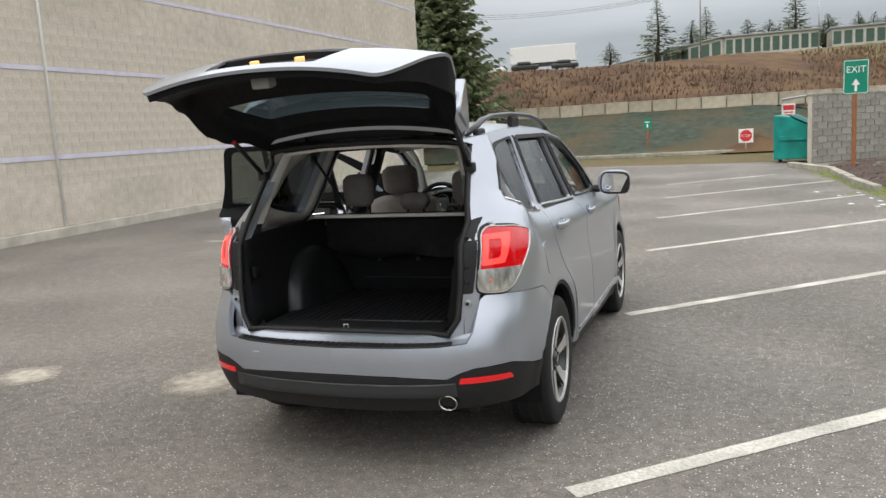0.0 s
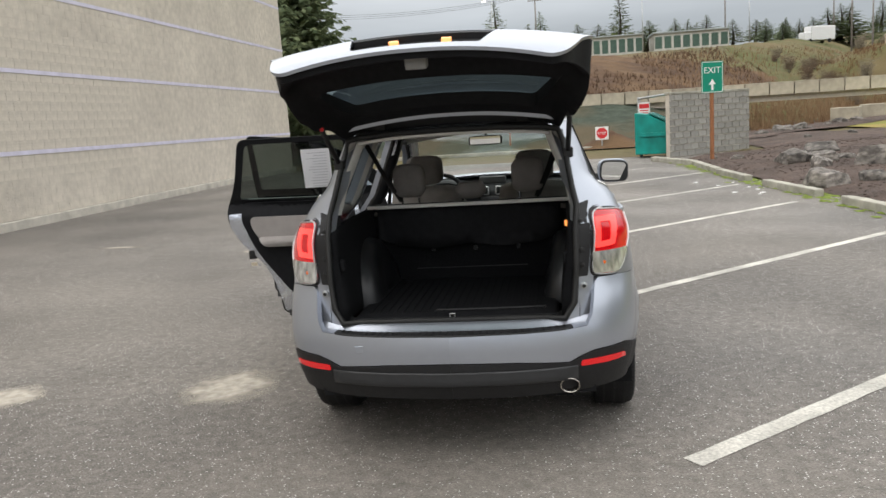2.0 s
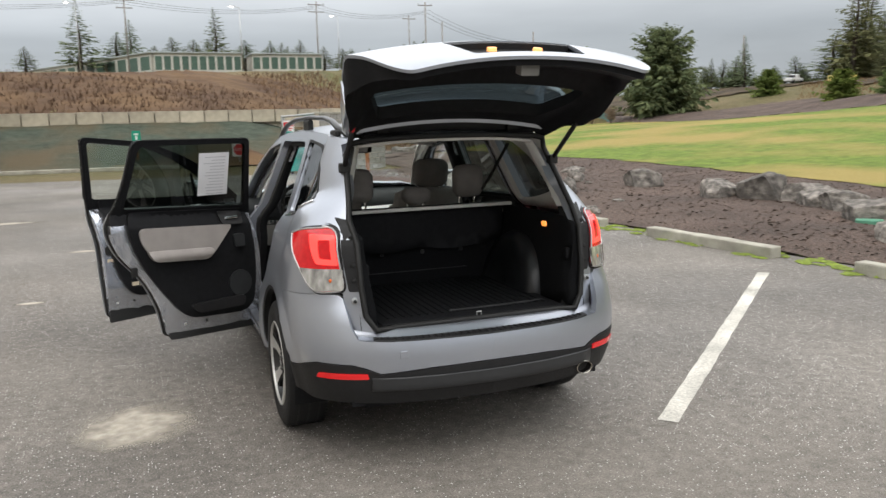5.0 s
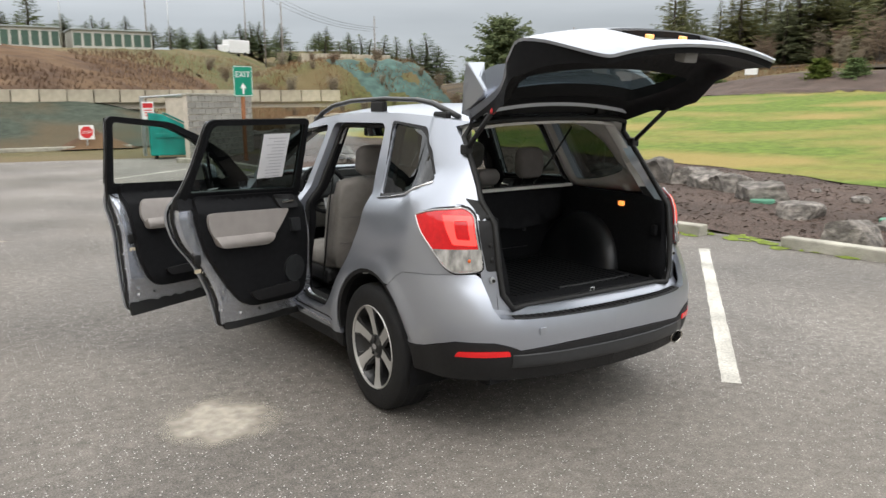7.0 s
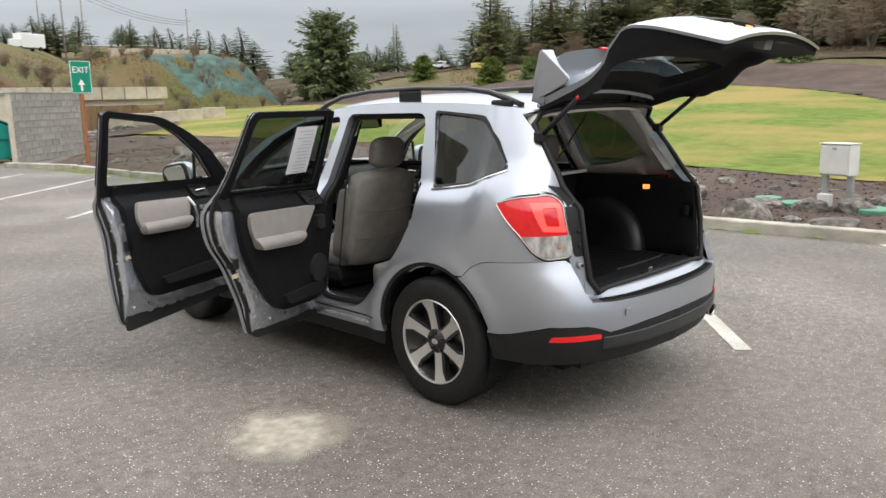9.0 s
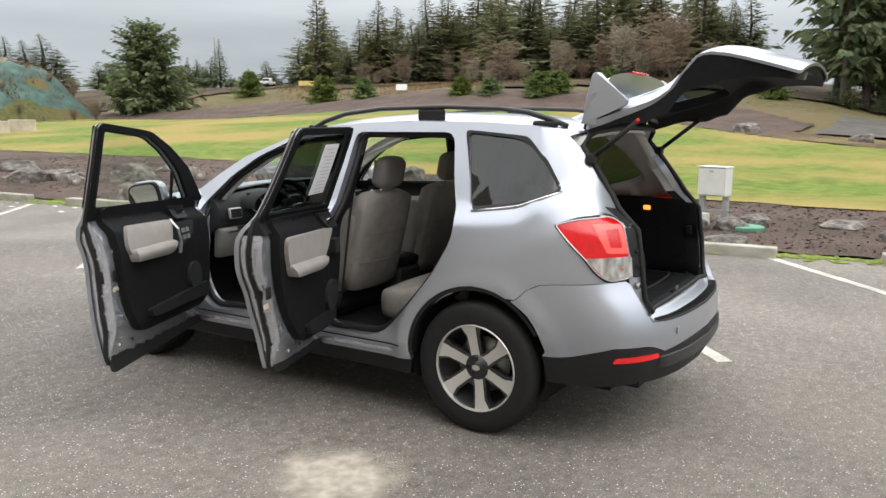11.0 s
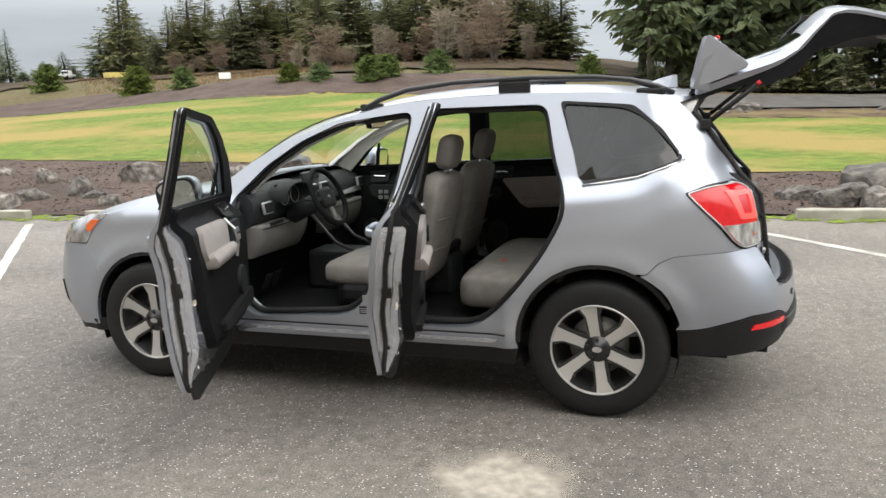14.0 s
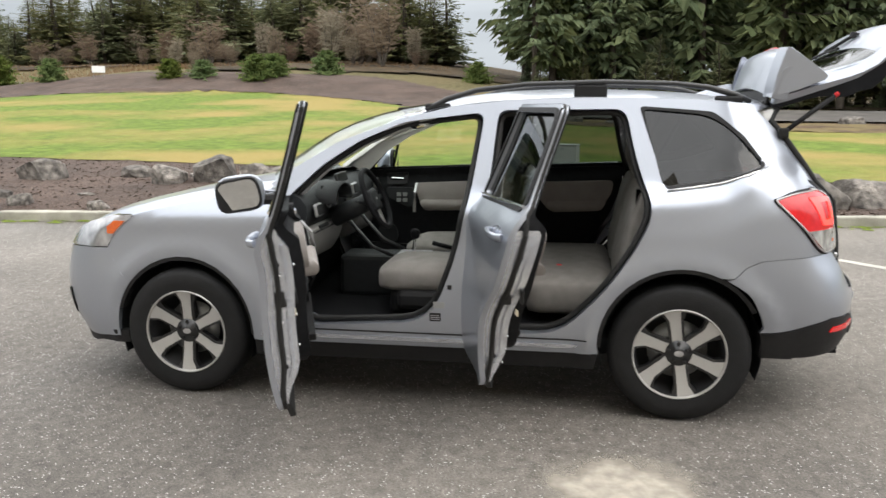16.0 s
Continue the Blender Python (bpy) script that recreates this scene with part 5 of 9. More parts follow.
for k in range(44):
    x, y = rnd.uniform(22, 52), rnd.uniform(68, 78) if k % 3 else rnd.uniform(80, 83)
    ob = grow(bushes[rnd.randrange(2)], x, y, rnd.uniform(.2, .5), "scrub on the bank")
    ob.matrix_basis = Matrix.Translation((0, 0, max(0, mound(x, y) - terrain(x, y)))) @ ob.matrix_basis
# a wood to the south and west, which closes the view behind the camera and shows in reflections
for k in range(40):
    az = 122 + 150 * (k + rnd.random()) / 40
    grow(rnd.choice(firs + cedars), *polar(az, rnd.uniform(85, 120)), rnd.uniform(.6, .95), "wood behind the lot")

# dry grass along the foot of the bank and on the berm
gv, gf = [], []
for k in range(26000):
    if k < 17000:
        t = rnd.uniform(0, 1)
        x = 8.5 + 42 * t
        off = rnd.gauss(2.6, 2.2) if rnd.random() < .75 else rnd.uniform(2, 22)
        y = 31.6 + (x - 7.5) * 1.413 + 1.73 * off
        if off < 0.2:
            continue
    else:
        az = rnd.uniform(46, 80)
        x, y = polar(az, rnd.uniform(66, 94) + max(0, 60 - az) * 1.2)
    z = terrain(x, y)
    h = rnd.uniform(.25, .75) if k < 17000 else rnd.uniform(.12, .42)
    a = rnd.uniform(0, 6.3)
    w = rnd.uniform(.02, .05)
    b0 = len(gv)
    gv += [(x - w * math.cos(a), y - w * math.sin(a), z - .05), (x + w * math.cos(a), y + w * math.sin(a), z - .05), (x + rnd.gauss(0, .14), y + rnd.gauss(0, .14), z + h)]
    gf.append((b0, b0 + 1, b0 + 2))
tagged(raw("dry_grass", gv, gf, M_DRY), "tall straw-coloured dry grass along the bank", "grass", kind="stuff")
gv, gf = [], []
for k in range(9000):
    x, y = rnd.uniform(16, 52), rnd.uniform(67, 86)
    z = mound(x, y)
    if z < terrain(x, y) or noise.noise(Vector((x * .3, y * .3, 9))) < -.05:
        continue
    h, a, w = rnd.uniform(.15, .6), rnd.uniform(0, 6.3), rnd.uniform(.02, .06)
    b0 = len(gv)
    gv += [(x - w * math.cos(a), y - w * math.sin(a), z - .1), (x + w * math.cos(a), y + w * math.sin(a), z - .1), (x + rnd.gauss(0, .15), y + rnd.gauss(0, .15), z + h)]
    gf.append((b0, b0 + 1, b0 + 2))
tagged(raw("bank_weeds", gv, gf, M_DRY), "dry weeds on the nose of the bank", "grass", kind="stuff")
# scrub on the brown bank
gv, gf = [], []
for k in range(9000):
    x = rnd.uniform(-45, 18)
    q = rnd.uniform(8.6, 24)
    y = 31.6 + q if x < 7.5 else 31.6 + (x - 7.5) * 1.413 + 1.73 * q
    z = terrain(x, y)
    h = rnd.uniform(.1, .45)
    a = rnd.uniform(0, 6.3)
    w = rnd.uniform(.03, .09)
    b0 = len(gv)
    gv += [(x - w * math.cos(a), y - w * math.sin(a), z - .05), (x + w * math.cos(a), y + w * math.sin(a), z - .05), (x + rnd.gauss(0, .12), y + rnd.gauss(0, .12), z + h)]
    gf.append((b0, b0 + 1, b0 + 2))
tagged(raw("brown_scrub", gv, gf, M_SCRUB), "brown dead scrub on the bank", "scrub", kind="stuff")
# ---- things on the plateau to the north ----
ret = thing("retaining_wall_north", "long retaining wall of pale tan concrete blocks on the bank", "wall")
ret["kind"] = "structure"
RET_BLOCKS = []
for k in range(62):
    x0 = -58 + 1.22 * k
    for c in range(1):
        RET_BLOCKS.append((x0, 39.35, 1.90, 1.20, 0.66))
part("backing", box(-58, 39.5, 1.6, 17.5, 40.1, 2.55, 0.0), M_MORTAR, ret)


def storage_row(ax, ay, bx, by, z, doors, h=2.7):
    th = thing("storage_building", "long low cream storage building with dark green roll-up doors", "building", group="storage buildings")
    ln = math.hypot(bx - ax, by - ay)
    th.matrix_basis = Matrix.Translation((ax, ay, z)) @ Matrix.Rotation(math.atan2(by - ay, bx - ax), 4, "Z")
    part("wall", box(0, 0, -1.5, ln, 7, h, 0.02), M_STORWALL, th)
    part("roof", box(-0.3, -0.35, h, ln + 0.3, 7.3, h + 0.22, 0.03), M_STORROOF, th)
    pitch = ln / doors
    d0 = None
    for k in range(doors):
        d = part("roll_door", box(0, -0.04, 0.05, pitch * .74, 0.02, h - .45, 0.0), M_STORDOOR, th) if d0 is None else new("roll_door", d0.data)
        if d0 is None:
            d0 = d
        d.parent = th
        d.matrix_basis = Matrix.Translation((pitch * (k + .13), 0, 0))
    return th


storage_row(-27.0, 186.0, 1.2, 131.0, 10.9, 16, 2.6)
storage_row(1.6, 130.0, 15.0, 130.0, 10.8, 10, 2.6)
storage_row(16.8, 131.0, 28.5, 131.0, 11.0, 8, 2.4)


def pole(name, x, y, h, arms, label, r=0.14):
    th = thing(name, label, "utility pole", pose(x, y, terrain(x, y)), "utility poles")
    part("pole", tube([(0, 0, -.5), (0, 0, h)], [r, r * .65], 10), M_WOODPOLE, th, smooth=True)
    for k, (z, w) in enumerate(arms):
        part("crossarm", box(-w / 2, -0.06, z - .07, w / 2, .06, z + .07, 0.01), M_WOODPOLE, th)
        for s in (-.45, .45):
            part("insulator", tube([(w * s, 0, z + .07), (w * s, 0, z + .3)], .05, 6), M_METAL, th)
    return th


def at_bearing(az, dist):
    return polar(az, dist)


for az, dist, h, arms in [(-0.9, 134, 13, [(12.4, 3.0), (11.2, 3.0), (10.0, 2.4)]), (12.0, 140, 12, [(11.4, 2.8), (10.2, 2.8)]), (18.6, 150, 11, [(10.4, 2.6)]), (19.8, 125, 13.5, [(13.0, 2.4)]), (27.6, 124, 13, []), (21.0, 125, 12.0, []), (42.0, 130, 8, [])]:
    pole("utility_pole", *at_bearing(az, dist), h, arms, "grey timber utility pole with cross arms on the skyline")
for az, dist, h in [(-4.0, 122, 9.5), (6.6, 122, 9.5), (13.5, 150, 10)]:
    x, y = at_bearing(az, dist)
    th = thing("street_lamp", "tall grey street lamp with a lit head", "street lamp", pose(x, y, terrain(x, y)), "street lamps")
    part("pole", tube([(0, 0, -.3), (0, 0, h)], [.1, .06], 8), M_METAL, th, smooth=True)
    part("arm", tube([(0, 0, h - .1), (-.9, -.2, h + .12)], .04, 6), M_METAL, th)
    hd = part("head", box(-1.5, -.4, h + .03, -.8, 0, h + .22, .04), M_METAL, th)
    part("lens", box(-1.42, -.44, h - .05, -.88, -.06, h + .04, .02), M_LAMPGLOW, hd, "glowing white lens")

# wires between the poles
for (az0, d0, z0), (az1, d1, z1) in [((-0.9, 134, 11), (12.0, 140, 11)), ((12.0, 140, 11), (19.8, 125, 12)), ((19.8, 125, 12), (27.6, 124, 11)), ((-18, 140, 10), (-0.9, 134, 11))]:
    xa, ya = at_bearing(az0, d0); xb, yb = at_bearing(az1, d1)
    za, zb = terrain(xa, ya) + z0, terrain(xb, yb) + z1
    for off in (-1.0, 0, 1.0):
        pts = [(xa + (xb - xa) * t + off * .6, ya + (yb - ya) * t, za + (zb - za) * t - 1.2 * 4 * t * (1 - t) + off * .3) for t in span(0, 1, 10)]
        tagged(part("overhead_wire", tube(pts, .022, 4), M_DARKV), "thin sagging overhead wire between utility poles", "wire", "overhead wires")


def van(x, y, turn, s=1.0):
    th = thing("camper_van", "white camper van parked on the plateau", "van", Matrix.Translation((x, y, terrain(x, y))) @ rot_z(turn) @ Matrix.Diagonal((s, s, s, 1)))
    own = box(-3.0, -1.1, .45, 2.0, 1.1, 3.0, .15)
    part("body", own, M_WHITEV, th)
    part("cab", box(1.9, -1.0, .45, 3.2, 1.0, 2.0, .2), M_WHITEV, th)
    part("windscreen", moved(box(-.02, -.85, 0, .02, .85, .75, .01), Matrix.Translation((3.02, 0, 1.25)) @ Matrix.Rotation(radians(-18), 4, "Y")), M_DARKV, th)
    part("window", box(-1.6, -1.13, 1.7, -.4, -1.09, 2.3, .01), M_DARKV, th)
    part("window", box(.2, -1.13, 1.7, 1.2, -1.09, 2.3, .01), M_DARKV, th)
    for wx in (-1.8, 2.2):
        for wy in (-1.0, 1.0):
            part("wheel", moved(lathe([(-.1, .05), (-.1, .36), (.1, .36), (.1, .05)], 16, "x"), Matrix.Translation((wx, wy, .36)) @ rot_z(90)), M_TYRE, th)
    return th


van(41.5, 130, 200, .85)
tr_ = thing("semi_trailer", "white box trailer parked on the plateau behind the trees", "trailer", Matrix.Translation((-27.5, 132, 10.9)) @ rot_z(4))
part("body", box(-5.5, -1.2, 1.1, 5.5, 1.2, 3.9, .06), M_WHITEV, tr_)
part("skirt", box(-3.2, -1.1, .55, 3.4, 1.1, 1.1, .04), M_DARKV, tr_)
for wx in (-4.6, -3.4, 4.2):
    for wy in (-1.0, 1.0):
        part("wheel", moved(lathe([(-.15, .05), (-.15, .5), (.15, .5), (.15, .05)], 16, "x"), Matrix.Translation((wx, wy, .5)) @ rot_z(90)), M_TYRE, tr_)
for k, (x, y, mat) in enumerate([(-33.0, 120, M_WHITEV), (-22.0, 122, M_DARKV), (-27.5, 118, M_DARKV)]):
    c = thing("parked_car", ("white" if mat is M_WHITEV else "dark") + " car parked on the plateau", "car", Matrix.Translation((x, y, terrain(x, y))) @ rot_z(10 * k), "cars on the plateau")
    part("body", box(-2.1, -.85, .3, 2.1, .85, .95, .18), mat, c)
    part("cabin", box(-1.2, -.75, .9, .9, .75, 1.5, .25), M_DARKV, c)
    for wx in (-1.3, 1.3):
        for wy in (-.8, .8):
            part("wheel", moved(lathe([(-.1, .05), (-.1, .32), (.1, .32), (.1, .05)], 14, "x"), Matrix.Translation((wx, wy, .32)) @ rot_z(90)), M_TYRE, c)
x, y = 76.9, 75.9
pk = thing("pickup_truck", "white pickup truck parked far behind the lawn", "truck", Matrix.Translation((x, y, terrain(x, y) + .1)) @ rot_z(20) @ Matrix.Diagonal((.6, .6, .6, 1)))
part("body", box(-2.6, -.95, .5, 2.6, .95, 1.15, .12), M_WHITEV, pk)
part("cab", box(-.6, -.85, 1.1, 1.2, .85, 1.9, .2), M_WHITEV, pk)
part("windscreen", box(-.62, -.7, 1.25, -.58, .7, 1.75, .01), M_DARKV, pk)
for wx in (-1.7, 1.7):
    for wy in (-.9, .9):
        part("wheel", moved(lathe([(-.12, .05), (-.12, .4), (.12, .4), (.12, .05)], 14, "x"), Matrix.Translation((wx, wy, .4)) @ rot_z(90)), M_TYRE, pk)
x, y = 74.9, 66.5
yb_ = thing("yellow_container", "low yellow skip container far behind the lawn", "container", Matrix.Translation((x, y, terrain(x, y))) @ rot_z(-20) @ Matrix.Diagonal((.55, .55, .5, 1)))
part("body", box(-2.6, -1, .1, 2.6, 1, 1.35, .05), M_YELLOW, yb_)
for k in range(5):
    part("rib", box(-2.3 + 1.1 * k, -1.06, .15, -2.15 + 1.1 * k, -.99, 1.3, .01), M_YELLOW, yb_)
x, y = 50.7, 35.8
nb = thing("notice_board", "small white notice board on two posts behind the berm", "sign", Matrix.Translation((x, y, terrain(x, y))) @ rot_z(-55) @ Matrix.Diagonal((.7, .7, .8, 1)))
part("board", box(-.65, -.03, .55, .65, .03, 1.15, .01), M_SIGNWHITE, nb)
for sx in (-.5, .5):
    part("post", box(sx - .04, -.03, -.2, sx + .04, .03, .6, .005), M_WOODPOLE, nb)
for k in range(6):
    x, y = 35.4 + 2.35 * k, 84.5
    b = box(-1.15, -.3, -.4, 1.15, .3, .85, .04)
    tagged(part("road_barrier", b, M_RETAIN, m=Matrix.Translation((x, y, mound(x, y) + .05))), "pale concrete road barrier on the plateau", "barrier", "road barriers")
for k in range(5):
    x, y = at_bearing(21 + 1.7 * k, 47 + k * 1.3)
    b = box(-.75, -.35, -.3, .75, .35, .75, .04)
    tagged(part("concrete_block", b, M_RETAIN, m=Matrix.Translation((x, y, terrain(x, y))) @ rot_z(-32)), "pale tan concrete block on the grass bank", "concrete block", "blocks on the bank")
# ---- the car: rear axle at y = 0, nose towards +y ----
def catmull(points, per=10):
    out = []
    p = [2 * Vector(points[0]) - Vector(points[1])] + [Vector(q) for q in points] + [2 * Vector(points[-1]) - Vector(points[-2])]
    for i in range(1, len(p) - 2):
        for k in range(per):
            t = k / per
            out.append(0.5 * ((2 * p[i]) + (-p[i - 1] + p[i + 1]) * t + (2 * p[i - 1] - 5 * p[i] + 4 * p[i + 1] - p[i + 2]) * t * t + (-p[i - 1] + 3 * p[i] - 3 * p[i + 1] + p[i + 2]) * t ** 3))
    out.append(p[-2])
    return out


PLAN = catmull([(0, -.965), (.3, -.945), (.5, -.905), (.62, -.862), (.72, -.812), (.80, -.742), (.85, -.655), (.875, -.55), (.887, -.40), (.893, -.1), (.897, .5), (.897, 1.4), (.897, 2.2),
                (.892, 2.64), (.878, 2.95), (.845, 3.18), (.78, 3.35), (.68, 3.46), (.5, 3.53), (.3, 3.565), (0, 3.58)], 12)
_s = np.r_[0, np.cumsum([(b - a).length for a, b in zip(PLAN, PLAN[1:])])]
_px, _py = np.array([p[0] for p in PLAN]), np.array([p[1] for p in PLAN])
_s = _s - float(np.interp(0.0, _py, _s))
S_REAR, S_FRONT = float(_s[0]), float(_s[-1])
belt = smooth_table([(-1.2, 1.34), (-.42, 1.30), (-.18, 1.22), (.12, 1.18), (.45, 1.155), (1.0, 1.125), (2.0, 1.085), (2.3, 1.08), (3.6, 1.05)])
prof_low = smooth_table([(0, .778), (.03, .808), (.06, .834), (.085, .849), (.105, .856), (.13, .858), (.18, .861), (.24, .868), (.32, .878), (.45, .892), (.6, .897), (.72, .892), (.80, .878), (.95, .845)])
tuck = smooth_table([(-.6, .07), (-.386, .055), (.12, .022), (.5, -.004), (1.0, -.022), (1.8, -.018), (2.2, 0), (4, 0)])
OFF_BODY = smooth_table([(.3, .02), (.45, 0), (.6, .02), (.68, .09), (.85, .105), (1.0, .115), (1.12, .13), (1.2, .20), (1.4, .28), (1.6, .385)])
OFF_BUMPER = smooth_table([(.30, .06), (.36, .035), (.45, .0), (.60, .0), (.66, .012), (.75, .045), (.88, .105), (1.0, .11)])
OFF_NOSE = smooth_table([(.28, .10), (.45, .02), (.6, 0), (.75, .02), (.9, .09), (1.0, .22)])


def ease(x, a, b):
    t = max(0, min(1, (x - a) / (b - a)))
    return t * t * (3 - 2 * t)


def skin(s, z, inset=0.0, off=OFF_BODY):
    """A point of the right-hand body skin at s metres along its plan and z up, set in by inset."""
    x0, y0 = float(np.interp(s, _s, _px)), float(np.interp(s, _s, _py))
    d = belt(y0) - z
    w = prof_low(d) if d >= 0 else 0.775 + 0.44 * d + 0.06 * d * d
    up = ease(-d, -.28, -.02)
    x = x0 * (w - tuck(y0) * up) / .897
    for cy, cz in ((0.0, .37), (2.64, .37)):
        r = math.hypot(y0 - cy, z - cz)
        x += .020 * math.exp(-((r - .462) / .042) ** 2) * ease(.95 - z, 0, .3) * (1 if off is OFF_BODY else 1)
    y = y0 + off(z) * ease(-y0, .05, .75) - OFF_NOSE(z) * ease(y0, 2.85, 3.45)
    if inset:
        x1, y1 = float(np.interp(s - .01, _s, _px)), float(np.interp(s - .01, _s, _py))
        x2, y2 = float(np.interp(s + .01, _s, _px)), float(np.interp(s + .01, _s, _py))
        n = Vector((y2 - y1, -(x2 - x1), 0))
        n.normalize()
        x, y = x - inset * n.x, y - inset * n.y
    return Vector((x, y, z))


def s_y(y, z, off=OFF_BODY):
    """Where along the plan the skin passes y at height z, on the flank."""
    a, b = S_REAR + .35, S_FRONT - .35
    for _ in range(40):
        m = (a + b) / 2
        a, b = (m, b) if skin(m, z, 0, off).y < y else (a, m)
    return (a + b) / 2


def s_x(x, z, off=OFF_BODY):
    """Where along the plan the tail's skin passes x."""
    a, b = S_REAR, 0.0
    for _ in range(40):
        m = (a + b) / 2
        a, b = (m, b) if skin(m, z, 0, off).x < x else (a, m)
    return (a + b) / 2


def s_xf(x, z):
    a, b = 2.0, S_FRONT
    for _ in range(40):
        m = (a + b) / 2
        a, b = (a, m) if skin(m, z).x < x else (m, b)
    return (a + b) / 2


def flank(points, off=OFF_BODY):
    return [(s_y(y, z, off), z) for y, z in points]


def arc(cy, cz, r, a0, a1, n=14, rz=None):
    return [(cy + r * math.cos(radians(a0 + (a1 - a0) * k / n)), cz + (rz or r) * math.sin(radians(a0 + (a1 - a0) * k / n))) for k in range(n + 1)]


car = thing("estate_car", "silver metallic crossover estate car with two open doors and raised tailgate", "car")
SIDES = (("right", 1), ("left", -1))
FIT = {1: (lambda v: Vector(v)), -1: (lambda v: Vector((-v[0], v[1], v[2])))}


def panel(name, poly, holes, mat, parent, side, inset=0.0, depth=0.03, off=OFF_BODY, step=0.055, label="", smooth=True, back=False, m=None):
    f = FIT[side]
    bm = sheet(poly, holes, lambda u, v: f(skin(u, v, inset, off)), step, (lambda u, v: f(skin(u, v, inset + depth, off))) if depth else None, back=back)
    ob = part(name, bm, mat, parent, label, smooth, m)
    if smooth:
        sharp(ob.data)
    return ob


def sharp(me, deg=38):
    me.set_sharp_from_angle(angle=radians(deg))


F_OPEN = rounded([(2.07, 1.085), (1.88, 1.265), (1.68, 1.395), (1.44, 1.495), (1.01, 1.545), (1.06, 1.17), (1.13, .82), (1.26, .47), (1.95, .425), (2.05, .60)], [.03, .05, .05, .05, .06, .1, .1, .16, .10, .08])
R_OPEN = rounded([(.94, 1.555), (.29, 1.56), (.225, 1.27), (.14, 1.06), (.25, .84), (.40, .64), (.60, .435), (1.04, .425), (1.02, .85), (.97, 1.2)], [.05, .06, .1, .12, .1, .1, .12, .1, .1, .1])
Q_GLASS = rounded([(.205, 1.56), (-.13, 1.53), (-.27, 1.42), (-.378, 1.288), (-.18, 1.215), (.105, 1.18)], [.03, .08, .1, .03, .1, .03])


def lamp_poly(grow=0.0):
    pts = flank([(-.41 + grow, 1.13), (-.50, 1.158 + grow), (-.62, 1.172 + grow)]) + [(s_x(.72, 1.175), 1.178 + grow), (s_x(.662, 1.165) - grow, 1.165 + grow), (s_x(.655, .9) - grow, .882 - grow), (s_x(.73, .88), .874 - grow)] + flank([(-.665 + grow * .5, .872 - grow), (-.625 + grow, .90), (-.56 + grow, .985)])
    return rounded(pts, [.02, .05, .1, .05, .04, .05, .05, .03, .06, .1])


side_low = flank([(.40, .335), (2.235, .335)] + arc(2.64, .37, .405, 180, 38, 12, .405) + [(3.10, .805), (3.06, .875), (2.96, .975), (2.75, 1.035), (2.5, 1.083), (2.25, 1.118), (2.12, 1.135)])
ROOF_EDGE = [(2.16, 1.165), (2.0, 1.272), (1.8, 1.388), (1.48, 1.505), (1.17, 1.578), (.87, 1.607), (.5, 1.618), (.2, 1.615), (-.1, 1.603), (-.3, 1.587), (-.43, 1.572)]
side_top = flank(ROOF_EDGE)
side_rear = [(s_x(.555, 1.55), 1.55), (s_x(.565, 1.42), 1.42), (s_x(.585, 1.28), 1.28), (s_x(.60, 1.20), 1.20), (s_x(.59, 1.1), 1.10), (s_x(.585, .9), .90), (s_x(.575, .76), .76), (s_x(.53, .685), .685), (s_x(.645, .68), .68), (s_x(.668, .868), .868)]
side_seam = flank([(-.68, .865), (-.60, .858), (-.45, .848), (-.36, .838), (-.29, .805), (-.235, .752)])
side_arch = flank(arc(0, .385, .41, 116, 0, 12, .405))
BODY_SIDE = side_low + side_top + side_rear + side_seam + side_arch

